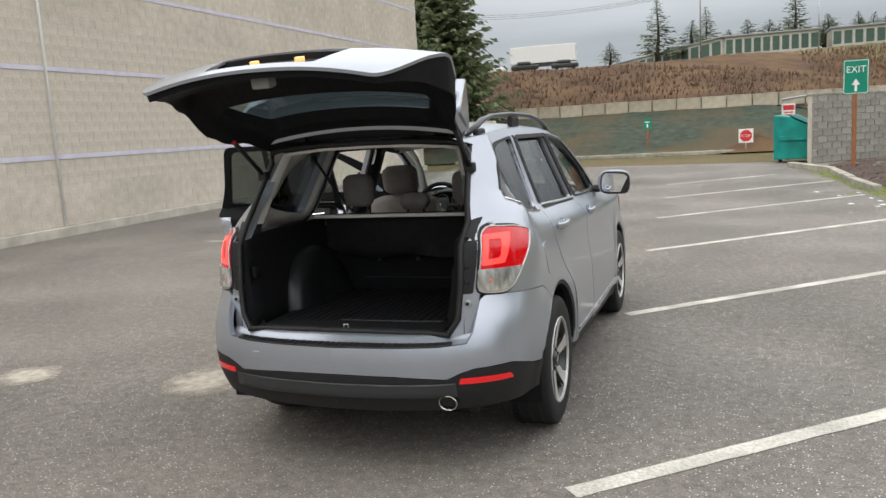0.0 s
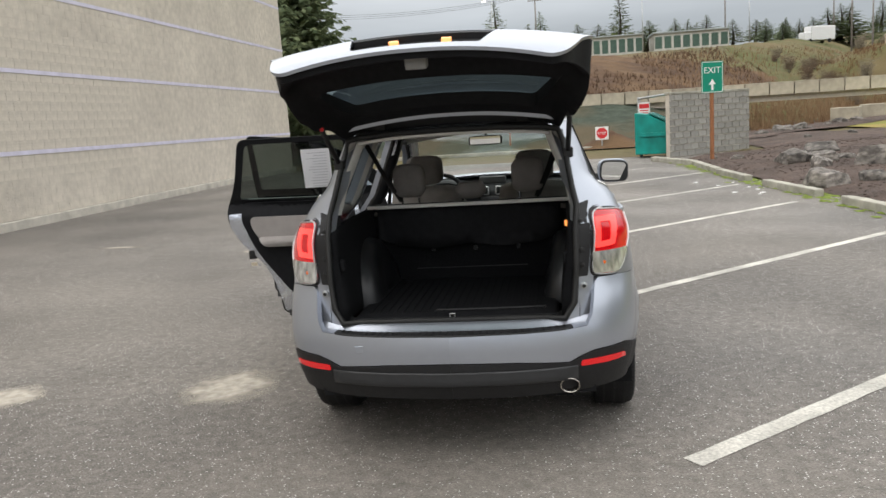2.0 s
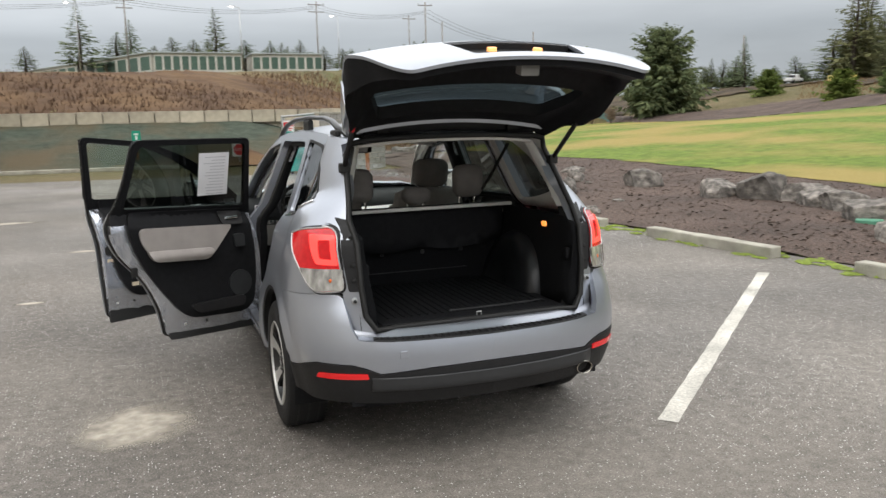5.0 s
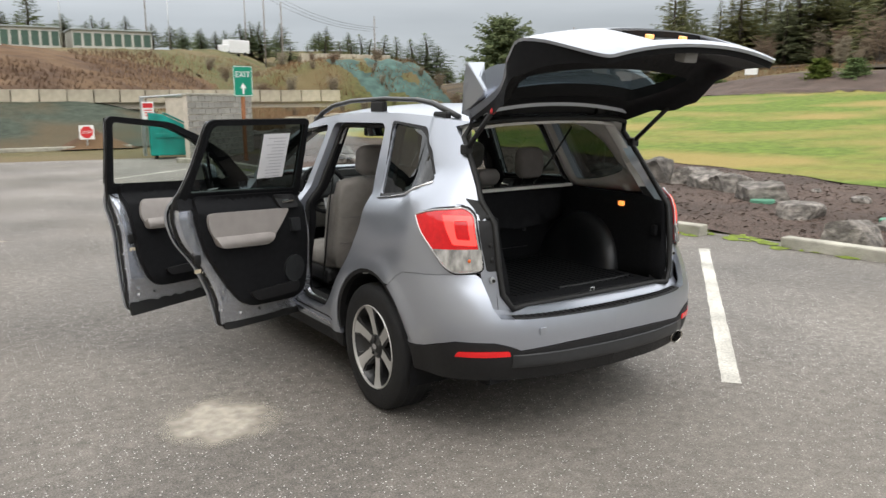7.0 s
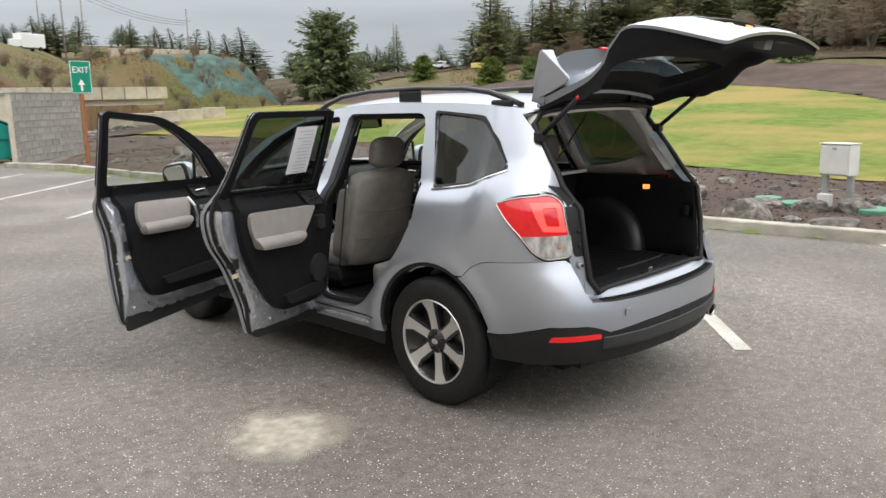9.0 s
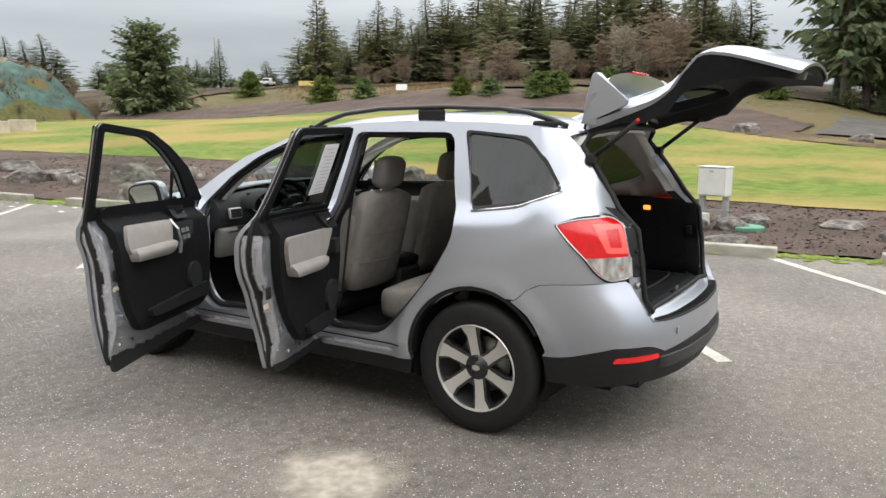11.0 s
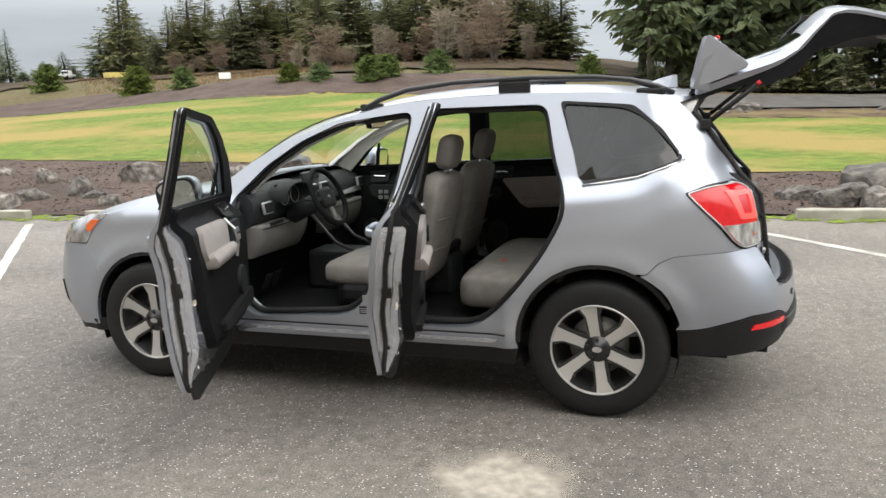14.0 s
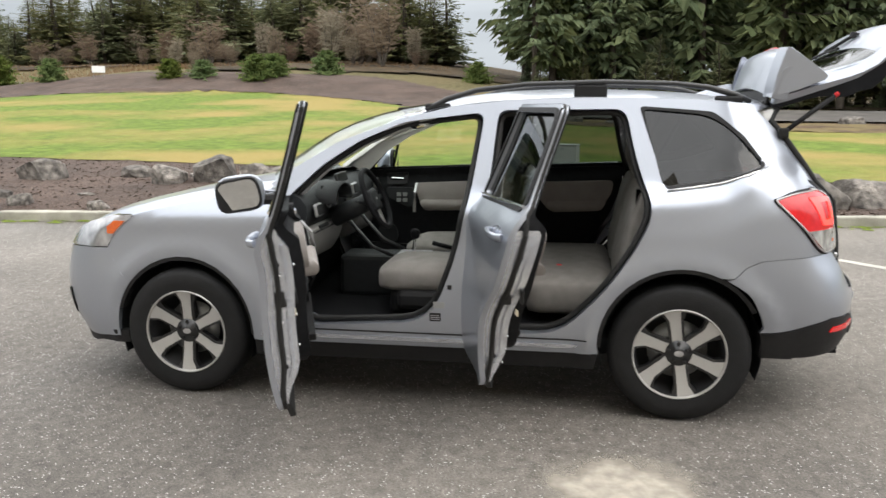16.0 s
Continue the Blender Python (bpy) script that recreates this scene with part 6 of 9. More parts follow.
for sd, sg in SIDES:
    fo, ro, qo, lo = flank(F_OPEN), flank(R_OPEN), flank(Q_GLASS), lamp_poly()
    panel("body_side", BODY_SIDE, [fo, ro, qo, lo], M_PAINT, car, sg, depth=0.06, step=0.04, label="silver painted body side with door openings")
    # jambs behind the openings
    panel("door_jamb", rounded(flank([(2.16, 1.09), (1.9, 1.31), (1.45, 1.535), (1.0, 1.585), (.25, 1.60), (.12, 1.08), (.42, .55), (.5, .40), (2.10, .40)]), .04), [[(u, v) for u, v in flank([(y * .955 + .073, (z - 1) * .955 + 1) for y, z in F_OPEN])], [(u, v) for u, v in flank([(y * .955 + .027, (z - 1) * .955 + 1) for y, z in R_OPEN])]], M_JAMB, car, sg, inset=.062, depth=.03, label="silver painted door jamb")
    for op in (F_OPEN, R_OPEN):
        pts = [FIT[sg](skin(s_y(y * .965 + (.057 if op is F_OPEN else .02), (z - 1) * .965 + 1), (z - 1) * .965 + 1, .058)) for y, z in dense(op, .06)]
        part("door_seal", tube(pts + pts[:1], .016, 6, caps=False), M_RUBBER, car, smooth=True)
    panel("quarter_window", [p for p in qo], [], M_QUARTER, car, sg, inset=.012, depth=0.004, label="dark privacy glass with a chrome lower edge", step=.08)
    panel("window_surround", rounded(flank([(.225, 1.575), (-.14, 1.545), (-.285, 1.43), (-.392, 1.288), (-.18, 1.20), (.09, 1.165)]), .03), [qo], M_BLACKP, car, sg, inset=-.002, depth=0.01)
    ch = [FIT[sg](skin(s_y(y, z), z, -.005)) for y, z in [(.085, 1.163), (-.05, 1.18), (-.18, 1.202), (-.3, 1.245), (-.395, 1.282)]]
    part("chrome_strip", tube(ch, .006, 6), M_CHROME, car, smooth=True)
    # wheel arch trim and liner
    for nm, cy, cz, a0, a1 in (("front", 2.64, .37, 182, 15), ("rear", 0, .385, 150, -2)):
        pts_o = arc(cy, cz, .408, a0, a1, 18, .405)
        pts_i = arc(cy, cz, .388, a1, a0, 18, .383)
        panel("arch_lip", flank(pts_o + pts_i), [], M_BLACKP, car, sg, inset=.004, depth=.05, step=.05)
        own = bmesh.new()
        ring = [[own.verts.new(FIT[sg]((x, cy + r_ * math.cos(t), cz - .02 + r_ * math.sin(t)))) for t in np.linspace(-.35, math.pi + .35, 18)] for x, r_ in ((.86, .395), (.55, .40))]
        for k in range(17):
            own.faces.new((ring[0][k], ring[0][k + 1], ring[1][k + 1], ring[1][k]))
        cen = own.verts.new(FIT[sg]((.55, cy, cz - .05)))
        for k in range(17):
            own.faces.new((ring[1][k], ring[1][k + 1], cen))
        part("wheel_housing", own, M_TRIM, car)
    panel("sill_cladding", flank([(.40, .335), (2.235, .335), (2.235, .245), (.42, .245)]), [], M_BLACKP, car, sg, inset=.012, depth=.10)
    panel("sill_ridge", flank([(.50, .385), (2.18, .385), (2.18, .362), (.52, .362)]), [], M_JAMB, car, sg, inset=-.006, depth=.012)
    # thin black strip laid on the sill in place of a shadow line
    panel("sill_gap", flank([(.46, .412), (2.16, .412), (2.16, .404), (.46, .404)]), [], M_RUBBER, car, sg, inset=-.002, depth=.006)
    panel("pillar_cover", rounded(flank([(2.13, 1.13), (1.9, 1.31), (1.68, 1.43), (1.44, 1.53), (1.40, 1.475), (1.66, 1.365), (1.84, 1.255), (2.02, 1.085)]), .01), [], M_LINER, car, sg, inset=.095, depth=.02, label="pale grey windscreen pillar cover")
    # tail lamp
    lamp = panel("tail_lamp", lo, [], M_RED, car, sg, inset=-.010, depth=.018, step=.04, label="red tail lamp, lit, with a clear lower part")
    rim_o = lamp_poly(.012)
    panel("lamp_surround", rim_o, [lamp_poly(-.004)], M_BLACKP, lamp, sg, inset=-.004, depth=.02)
    edge = [FIT[sg](skin(u, v, -.012)) for u, v in dense(lo, .05)]
    part("lens_rim", tube(edge + edge[:1], .0045, 6, caps=False), M_SATIN, lamp, "pale bright rim", True)
    clear = [(s_x(.660, .9), .886), (s_x(.735, .9), .880)] + flank([(-.66, .878), (-.63, .905), (-.568, .982)]) + [(s_x(.660, .985), .985)]
    panel("clear_lens", rounded(clear, .01), [], M_CLEARLAMP, lamp, sg, inset=-.018, depth=.012, step=.04, label="clear lower lens")
    bulb_p = FIT[sg](skin(s_x(.71, .93), .93, -.012))
    part("reverse_bulb", moved(lathe([(0, .012), (.006, .009), (.008, .0001)], 12, "z"), Matrix.Translation(bulb_p) @ Matrix.Rotation(radians(90), 4, "X")), M_AMBER, lamp, "amber turn-signal bulb behind the lens", True)
    glow = [(s_x(.675, 1.14), 1.14), (s_x(.675, 1.0), 1.0)] + [(s_x(.765, 1.0), 1.005), (s_x(.775, 1.13), 1.14)]
    gh = [(s_x(.70, 1.115), 1.118), (s_x(.70, 1.03), 1.026), (s_x(.75, 1.03), 1.030), (s_x(.752, 1.1), 1.115)]
    panel("lit_core", rounded(glow, .012), [rounded(gh, .01)], M_REDGLOW, lamp, sg, inset=-.015, depth=.01, step=.03, label="glowing red light guide")
    # black liner between lamp and opening
    blk = [(s_x(.60, 1.20), 1.20), (s_x(.66, 1.215), 1.215), (s_x(.648, 1.17), 1.17), (s_x(.64, .875), .875), (s_x(.585, .875), .875), (s_x(.59, 1.1), 1.1)]
    bl = panel("lamp_side_trim", rounded(blk, .01), [], M_BLACKP, car, sg, inset=-.004, depth=.03)
    for z in (1.13, 1.0, .93):
        p = FIT[sg](skin(s_x(.615, z), z, -.006))
        part("clip", moved(lathe([(0, .012), (.006, .010), (.008, .0001)], 10, "z"), Matrix.Translation(p) @ Matrix.Rotation(radians(90), 4, "X")), M_RUBBER, bl)
    p = FIT[sg](skin(s_x(.62, .833), .833, -.004))
    stp = part("bump_stop", moved(lathe([(0, .017), (.012, .015), (.014, .008), (.006, .0001)], 14, "z"), Matrix.Translation(p) @ Matrix.Rotation(radians(90), 4, "X")), M_METAL, car)
    part("rubber_tip", moved(lathe([(.006, .009), (.02, .008), (.022, .0001)], 12, "z"), Matrix.Translation(p) @ Matrix.Rotation(radians(90), 4, "X")), M_RUBBER, stp)

# fuel flap on the right flank
panel("fuel_flap", rounded(flank([(-.20, 1.02), (-.06, 1.02), (-.05, .86), (-.19, .86)]), .03), [], M_PAINT, car, 1, inset=-.003, depth=.008)

# ---- roof, windscreen, bonnet, nose ----
redge = smooth_table([(a, b) for a, b in reversed(ROOF_EDGE)])
crown = smooth_table([(-.5, .025), (0, .04), (.7, .052), (1.3, .05), (2.2, .03)])


def roof_at(u, y, drop=0.0):
    z = redge(y)
    xe = skin(s_y(y, z), z).x
    return Vector((u * xe, y - .06 * (1 - u * u) * ease(-y, .2, .43), z + crown(y) * (1 - abs(u) ** 2.6) - drop))


def screen_at(u, y, drop=0.0):
    z = redge(y)
    xe = skin(s_y(y, z), z).x - .025
    b = 1 - u * u
    return Vector((u * xe, y + .17 * b * ease(y, 1.1, 1.7), z + (.055 - .01 * ease(y, 1.4, 2.1)) * b - .006 - drop))


bm = sheet([(-1, -.43), (1, -.43), (1, 1.36), (-1, 1.36)], [], lambda u, v: roof_at(u, v), .09)
part("roof", bm, M_PAINT, car, smooth=True)
bm = sheet([(-.96, -.42), (.96, -.42), (.96, 1.30), (-.96, 1.30)], [], lambda u, v: roof_at(u, v, .045), .12, lambda u, v: roof_at(u, v, .03))
part("headliner", bm, M_LINER, car, "pale grey fabric headliner", True)
bm = sheet([(-1, 1.34), (1, 1.34), (1, 2.14), (-1, 2.14)], [], lambda u, v: screen_at(u, v), .1)
part("windscreen", bm, M_GLASS, car, "clear laminated windscreen", True)
for sg in (1, -1):
    bm = sheet([(sg * .9, 1.30), (sg, 1.30), (sg, 2.15), (sg * .93, 2.15)][::sg], [], lambda u, v: screen_at(u, v, .012), .1, lambda u, v: screen_at(u * .985, v, .05))
    part("pillar_trim", bm, M_LINER, car, "pale grey windscreen pillar trim", True)
bm = sheet([(-1, 1.28), (1, 1.28), (1, 1.37), (-1, 1.37)], [], lambda u, v: screen_at(u, v, .02), .1, lambda u, v: screen_at(u, v, .06))
part("header_trim", bm, M_LINER, car, smooth=True)

hood_z = smooth_table([(2.05, 1.20), (2.42, 1.155), (2.7, 1.11), (2.95, 1.055), (3.24, .965), (3.42, .87)])


def hood_at(u, y, drop=0.0):
    zc = hood_z(y)
    ze = zc - .068
    xe = skin(s_y(min(y, 3.05), ze), ze).x - .004
    if y > 3.05:
        xe -= .9 * (y - 3.05) ** 1.3
    crease = .013 * math.exp(-((abs(u) - .72) / .08) ** 2)
    return Vector((u * xe, y + .12 * (1 - u * u) * ease(y, 2.9, 3.4), ze + .068 * (1 - abs(u) ** 2.4) + crease - drop))


bm = sheet([(-1, 2.17), (1, 2.17), (1, 3.36), (-1, 3.36)], [], lambda u, v: hood_at(u, v), .07, lambda u, v: hood_at(u * .99, v, .03))
part("bonnet", bm, M_PAINT, car, "silver bonnet with a soft crease along each side", True)
bm = sheet([(-1, 2.06), (1, 2.06), (1, 2.19), (-1, 2.19)], [], lambda u, v: hood_at(u * .98, v, .022), .1)
part("cowl", bm, M_BLACKP, car, smooth=True)

for sd, sg in SIDES:
    fas = flank(arc(2.64, .37, .405, 38, -8, 6, .405)) + [(s_xf(.80, .285), .29), (s_xf(.55, .27), .275), (S_FRONT, .27), (S_FRONT, .64), (s_xf(.52, .70), .70), (s_xf(.66, .79), .79)] + flank([(3.24, .80), (3.10, .805)])
    panel("front_bumper", fas, [], M_PAINT, car, sg, depth=.03, label="silver front bumper corner")
    panel("grille", [(s_xf(.52, .70), .70), (s_xf(.64, .86), .86), (S_FRONT, .88), (S_FRONT, .64)], [], M_BLACKP, car, sg, inset=.02, depth=.02)
    hl = flank([(3.10, .812), (3.05, .885), (2.935, .99), (3.08, .985), (3.24, .94)]) + [(s_xf(.70, .90), .905), (s_xf(.66, .80), .80)] + flank([(3.25, .805)])
    head = panel("headlamp", hl, [], M_HEAD, car, sg, inset=-.004, depth=.05, label="clear headlamp with an amber corner lens")
    panel("amber_lens", flank([(3.06, .885), (2.985, .958), (3.05, .957), (3.10, .92), (3.095, .885)]), [], M_AMBER, head, sg, inset=-.010, depth=.01, label="amber turn-signal lens")
    panel("fog_bezel", [(s_xf(.735, .55), .55), (s_xf(.74, .43), .43), (s_xf(.70, .39), .39), (s_xf(.60, .40), .42), (s_xf(.64, .52), .52)], [], M_BLACKP, car, sg, inset=-.008, depth=.02, label="black fog-lamp bezel")
    panel("front_valance", flank([(2.99, .345), (3.24, .335)]) + [(s_xf(.75, .30), .32), (S_FRONT, .30), (S_FRONT, .22), (s_xf(.75, .22), .24)] + flank([(3.20, .26), (2.99, .27)]), [], M_BLACKP, car, sg, inset=.004, depth=.04)
    # rear bumper
    bump = flank([(-.238, .750), (-.292, .803), (-.362, .8355), (-.45, .8455), (-.60, .8555), (-.678, .863)], OFF_BUMPER) + [(s_x(.69, .862, OFF_BUMPER), .862), (s_x(.672, .85, OFF_BUMPER), .845), (s_x(.655, .72, OFF_BUMPER), .71), (s_x(.63, .66, OFF_BUMPER), .662), (s_x(.5, .652, OFF_BUMPER), .652), (S_REAR, .650), (S_REAR, .528), (s_x(.3, .52, OFF_BUMPER), .522), (s_x(.54, .503, OFF_BUMPER), .504), (s_x(.60, .53, OFF_BUMPER), .530), (s_x(.66, .55, OFF_BUMPER), .548), (s_x(.76, .55, OFF_BUMPER), .552)] + flank([(-.72, .553), (-.62, .525), (-.52, .495), (-.375, .478)], OFF_BUMPER) + flank(arc(0, .385, .41, 163, 119, 6, .405))
    panel("rear_bumper", bump, [], M_PAINT, car, sg, off=OFF_BUMPER, depth=.03, step=.045, label="silver painted rear bumper")
    low = [(S_REAR, .524), (s_x(.3, .516, OFF_BUMPER), .518), (s_x(.54, .499, OFF_BUMPER), .500), (s_x(.60, .526, OFF_BUMPER), .526), (s_x(.66, .546, OFF_BUMPER), .544), (s_x(.76, .546, OFF_BUMPER), .548)] + flank([(-.72, .549), (-.62, .521), (-.52, .491), (-.378, .474), (-.385, .35), (-.6, .345)], OFF_BUMPER) + [(s_x(.74, .35, OFF_BUMPER), .352), (s_x(.5, .345, OFF_BUMPER), .348), (S_REAR, .345)]
    lowb = panel("lower_bumper", low, [], M_BLACKP, car, sg, off=OFF_BUMPER, inset=-.006, depth=.08, step=.05, label="black textured lower bumper")
    rp = [(s_x(.592, .5, OFF_BUMPER), .480), (s_x(.595, .5, OFF_BUMPER), .506), (s_x(.70, .51, OFF_BUMPER), .507), (s_x(.795, .52, OFF_BUMPER), .504), (s_x(.803, .5, OFF_BUMPER), .478), (s_x(.70, .49, OFF_BUMPER), .479)]
    panel("reflector", rounded(rp, .008), [], M_REFL, lowb, sg, off=OFF_BUMPER, inset=-.012, depth=.012, label="red rear reflector")
bm = sheet([(-.58, 0), (.58, 0), (.58, 1), (-.58, 1)], [], lambda u, v: Vector((u, skin(s_x(abs(u), .42 + .065 * v, OFF_BUMPER), .42 + .065 * v, -.016, OFF_BUMPER).y, .42 + .065 * v)), .1, lambda u, v: Vector((u, skin(s_x(abs(u), .42 + .065 * v, OFF_BUMPER), .42 + .065 * v, .01, OFF_BUMPER).y, .42 + .065 * v)))
part("diffuser", bm, M_DASHGREY, car, "dark grey centre strip of the lower bumper", True)
ex_ = part("exhaust_tip", moved(lathe([(-.10, .030), (.05, .032), (.06, .034), (.06, .038), (.05, .037), (-.10, .036)], 28, "z", close=True), Matrix.Translation((.54, -.835, .398)) @ Matrix.Rotation(radians(95), 4, "X") @ Matrix.Diagonal((1.2, .95, 1, 1))), M_EXHAUST, car, "dull chrome exhaust tailpipe", True)
part("pipe_bore", moved(lathe([(-.1, .0001), (-.1, .034)], 20, "z"), Matrix.Translation((.54, -.82, .398)) @ Matrix.Rotation(radians(95), 4, "X")), M_RUBBER, ex_)
part("tow_cover", box(-.455, -.926, .575, -.415, -.919, .61, .003), M_PAINT, car)


def shelf_at(u, v, lift=0.0):
    """The bumper's top: from its outer edge (v = 0) to the sill of the load opening (v = 1)."""
    e = skin(s_x(abs(u), .655, OFF_BUMPER), .655, .004, OFF_BUMPER)
    yi = -.80 + .05 * (abs(u) / .6) ** 4
    return Vector((u, e.y + (yi - e.y) * v, .652 + .006 * v + .030 * ease(v, .42, .85) + .012 * (abs(u) / .62) ** 6 + lift))


bm = sheet([(-.645, 0), (.645, 0), (.645, 1), (-.645, 1)], [], lambda u, v: shelf_at(u, v), .08)
part("bumper_shelf", bm, M_PAINT, car, smooth=True)
pad = part("bumper_pad", sheet(rounded([(-.565, -.03), (.565, -.03), (.555, .40), (-.555, .40)], .03), [], lambda u, v: shelf_at(u, v, .007), .07, lambda u, v: shelf_at(u, v, -.004)), M_BLACKP, car, "black ribbed plastic bumper protector", True)
for k in range(34):
    u = -.528 + .032 * k
    own = tube([shelf_at(u, .04, .008), shelf_at(u, .20, .009), shelf_at(u * .985, .36, .008)], .004, 5)
    part("rib", own, M_BLACKP, pad)

# seal of the load opening
loop = [(.53, .69), (.575, .76), (.588, .9), (.592, 1.1), (.602, 1.2), (.585, 1.28), (.565, 1.42), (.552, 1.5)]
right = [skin(s_x(x, z), z, -.002) for x, z in loop]
top = [Vector((.53, -.455, 1.555)), Vector((.46, -.465, 1.572)), Vector((.25, -.478, 1.582)), Vector((0, -.482, 1.585))]
bot = [Vector((0, -.80, .694)), Vector((.25, -.798, .694)), Vector((.44, -.79, .692))]
half = bot + right + top
ring = half + [Vector((-p.x, p.y, p.z)) for p in reversed(half[1:-1])]
part("tailgate_seal", tube([p + Vector((0, -.004, 0)) for p in ring] + [ring[0] + Vector((0, -.004, 0))], .015, 8, caps=False), M_RUBBER, car, "thick black rubber seal round the load opening", True)
# inner frame of the opening, black at the bottom and pale above
own = bmesh.new()
inner = [Vector((p.x * .95, p.y + .10, .5 + (p.z - .5) * .985 + (.008 if p.z < .7 else 0))) for p in ring]
low_ = bmesh.new()
for k in range(len(ring)):
    q = (ring[k], ring[(k + 1) % len(ring)], inner[(k + 1) % len(ring)], inner[k])
    own_ = low_ if max(p.z for p in q) < 1.22 else own
    own_.faces.new([own_.verts.new(p) for p in q])
for b_ in (own, low_):
    bmesh.ops.remove_doubles(b_, verts=b_.verts[:], dist=.0005)
part("opening_frame", own, M_LINER, car, smooth=True)
part("lower_opening_frame", low_, M_BLACKP, car, smooth=True)
part("sill_plate", box(-.50, -.80, .676, .50, -.70, .692, .006), M_BLACKP, car, "black plastic load sill")
st_ = part("striker", box(-.065, -.806, .684, .065, -.765, .704, .006), M_TRIM, car)
part("striker_loop", tube([(-.012, -.79, .704), (-.012, -.79, .722), (.012, -.79, .722), (.012, -.79, .704)], .004, 6), M_METAL, st_)
part("rear_header", box(-.47, -.47, 1.565, .47, -.40, 1.60, .01), M_BLACKP, car)

# ---- roof rails and aerial ----
for sd, sg in SIDES:
    pts = [(1.33, .0), (1.22, .030), (1.06, .054), (.8, .064), (.4, .067), (.05, .064), (-.12, .052), (-.25, .026), (-.33, .0)]
    rail = []
    for y, h in pts:
        z = redge(y)
        rail.append(FIT[sg]((skin(s_y(y, z), z).x - .035, y, z + .012 + h)))
    r0 = part("roof_rail", tube(rail, [.016, .018, .017, .016, .016, .016, .018, .019, .016], 10, flat=.85), M_RAIL, car, "raised satin black roof rail", True)
    for y in (1.27, .47, -.22):
        z = redge(y)
        x = skin(s_y(y, z), z).x - .035
        part("rail_foot", box(min(sg * (x - .015), sg * (x + .015)), y - (.085 if y == .47 else .07), z - .01, max(sg * (x - .015), sg * (x + .015)), y + (.085 if y == .47 else .07), z + (.066 if y == .47 else .030), .012), M_BLACKP, r0)
fin = bmesh.new()
sec = [(-.20, .0, .032), (-.05, .0, .034), (.06, 0, .012)]
base = [fin.verts.new((x, y, 0)) for y, x in ((.07, 0), (.0, .03), (-.12, .035), (-.16, .025), (-.16, -.025), (-.12, -.035), (.0, -.03))]
topv = [fin.verts.new((x, y, z)) for y, x, z in ((-.02, 0, .03), (-.06, .012, .05), (-.13, .014, .066), (-.155, .01, .066), (-.155, -.01, .066), (-.13, -.014, .066), (-.06, -.012, .05))]
for k in range(7):
    fin.faces.new((base[k], base[(k + 1) % 7], topv[(k + 1) % 7], topv[k]))
fin.faces.new(topv)
part("shark_fin_aerial", fin, M_PAINT, car, m=pose(0, -.17, 1.625))
# ---- doors ----
F_DOOR = rounded([(2.15, 1.115), (1.92, 1.315), (1.70, 1.435), (1.45, 1.535), (.985, 1.585), (1.02, 1.17), (1.085, .85), (1.10, .315), (2.16, .335), (2.18, .75)], [.01, .04, .05, .05, .05, .1, .1, .05, .06, .1])
F_WIN = rounded([(1.97, 1.135), (1.81, 1.295), (1.61, 1.42), (1.425, 1.502), (1.03, 1.546), (1.07, 1.168)], [.01, .04, .05, .05, .03, .02])
R_DOOR = rounded([(.97, 1.585), (.255, 1.59), (.195, 1.28), (.105, 1.08), (.17, .90), (.33, .72), (.41, .53), (.435, .345), (1.09, .335), (1.075, .85), (1.01, 1.17)], [.03, .05, .1, .12, .1, .1, .08, .04, .05, .1, .1])
R_WIN = rounded([(.94, 1.548), (.295, 1.553), (.238, 1.27), (.218, 1.188), (.97, 1.158)], [.02, .04, .06, .02, .02])


def inward(poly, d):
    """A polygon moved in by d along its corner normals."""
    n = len(poly)
    area = sum(poly[i][0] * poly[(i + 1) % n][1] - poly[(i + 1) % n][0] * poly[i][1] for i in range(n))
    out = []
    for i in range(n):
        a, b = Vector(poly[i - 1]), Vector(poly[(i + 1) % n])
        t = (b - a)
        t.normalize()
        nn = Vector((-t.y, t.x)) * (1 if area > 0 else -1)
        out.append((poly[i][0] + nn.x * d, poly[i][1] + nn.y * d))
    return out


def clip_low(poly, z0):
    """What of a polygon lies above z0."""
    out = []
    for (ay, az), (by, bz) in zip(poly, poly[1:] + poly[:1]):
        if az >= z0:
            out.append((ay, az))
        if (az >= z0) != (bz >= z0):
            t = (z0 - az) / (bz - az)
            out.append((ay + (by - ay) * t, z0))
    return out


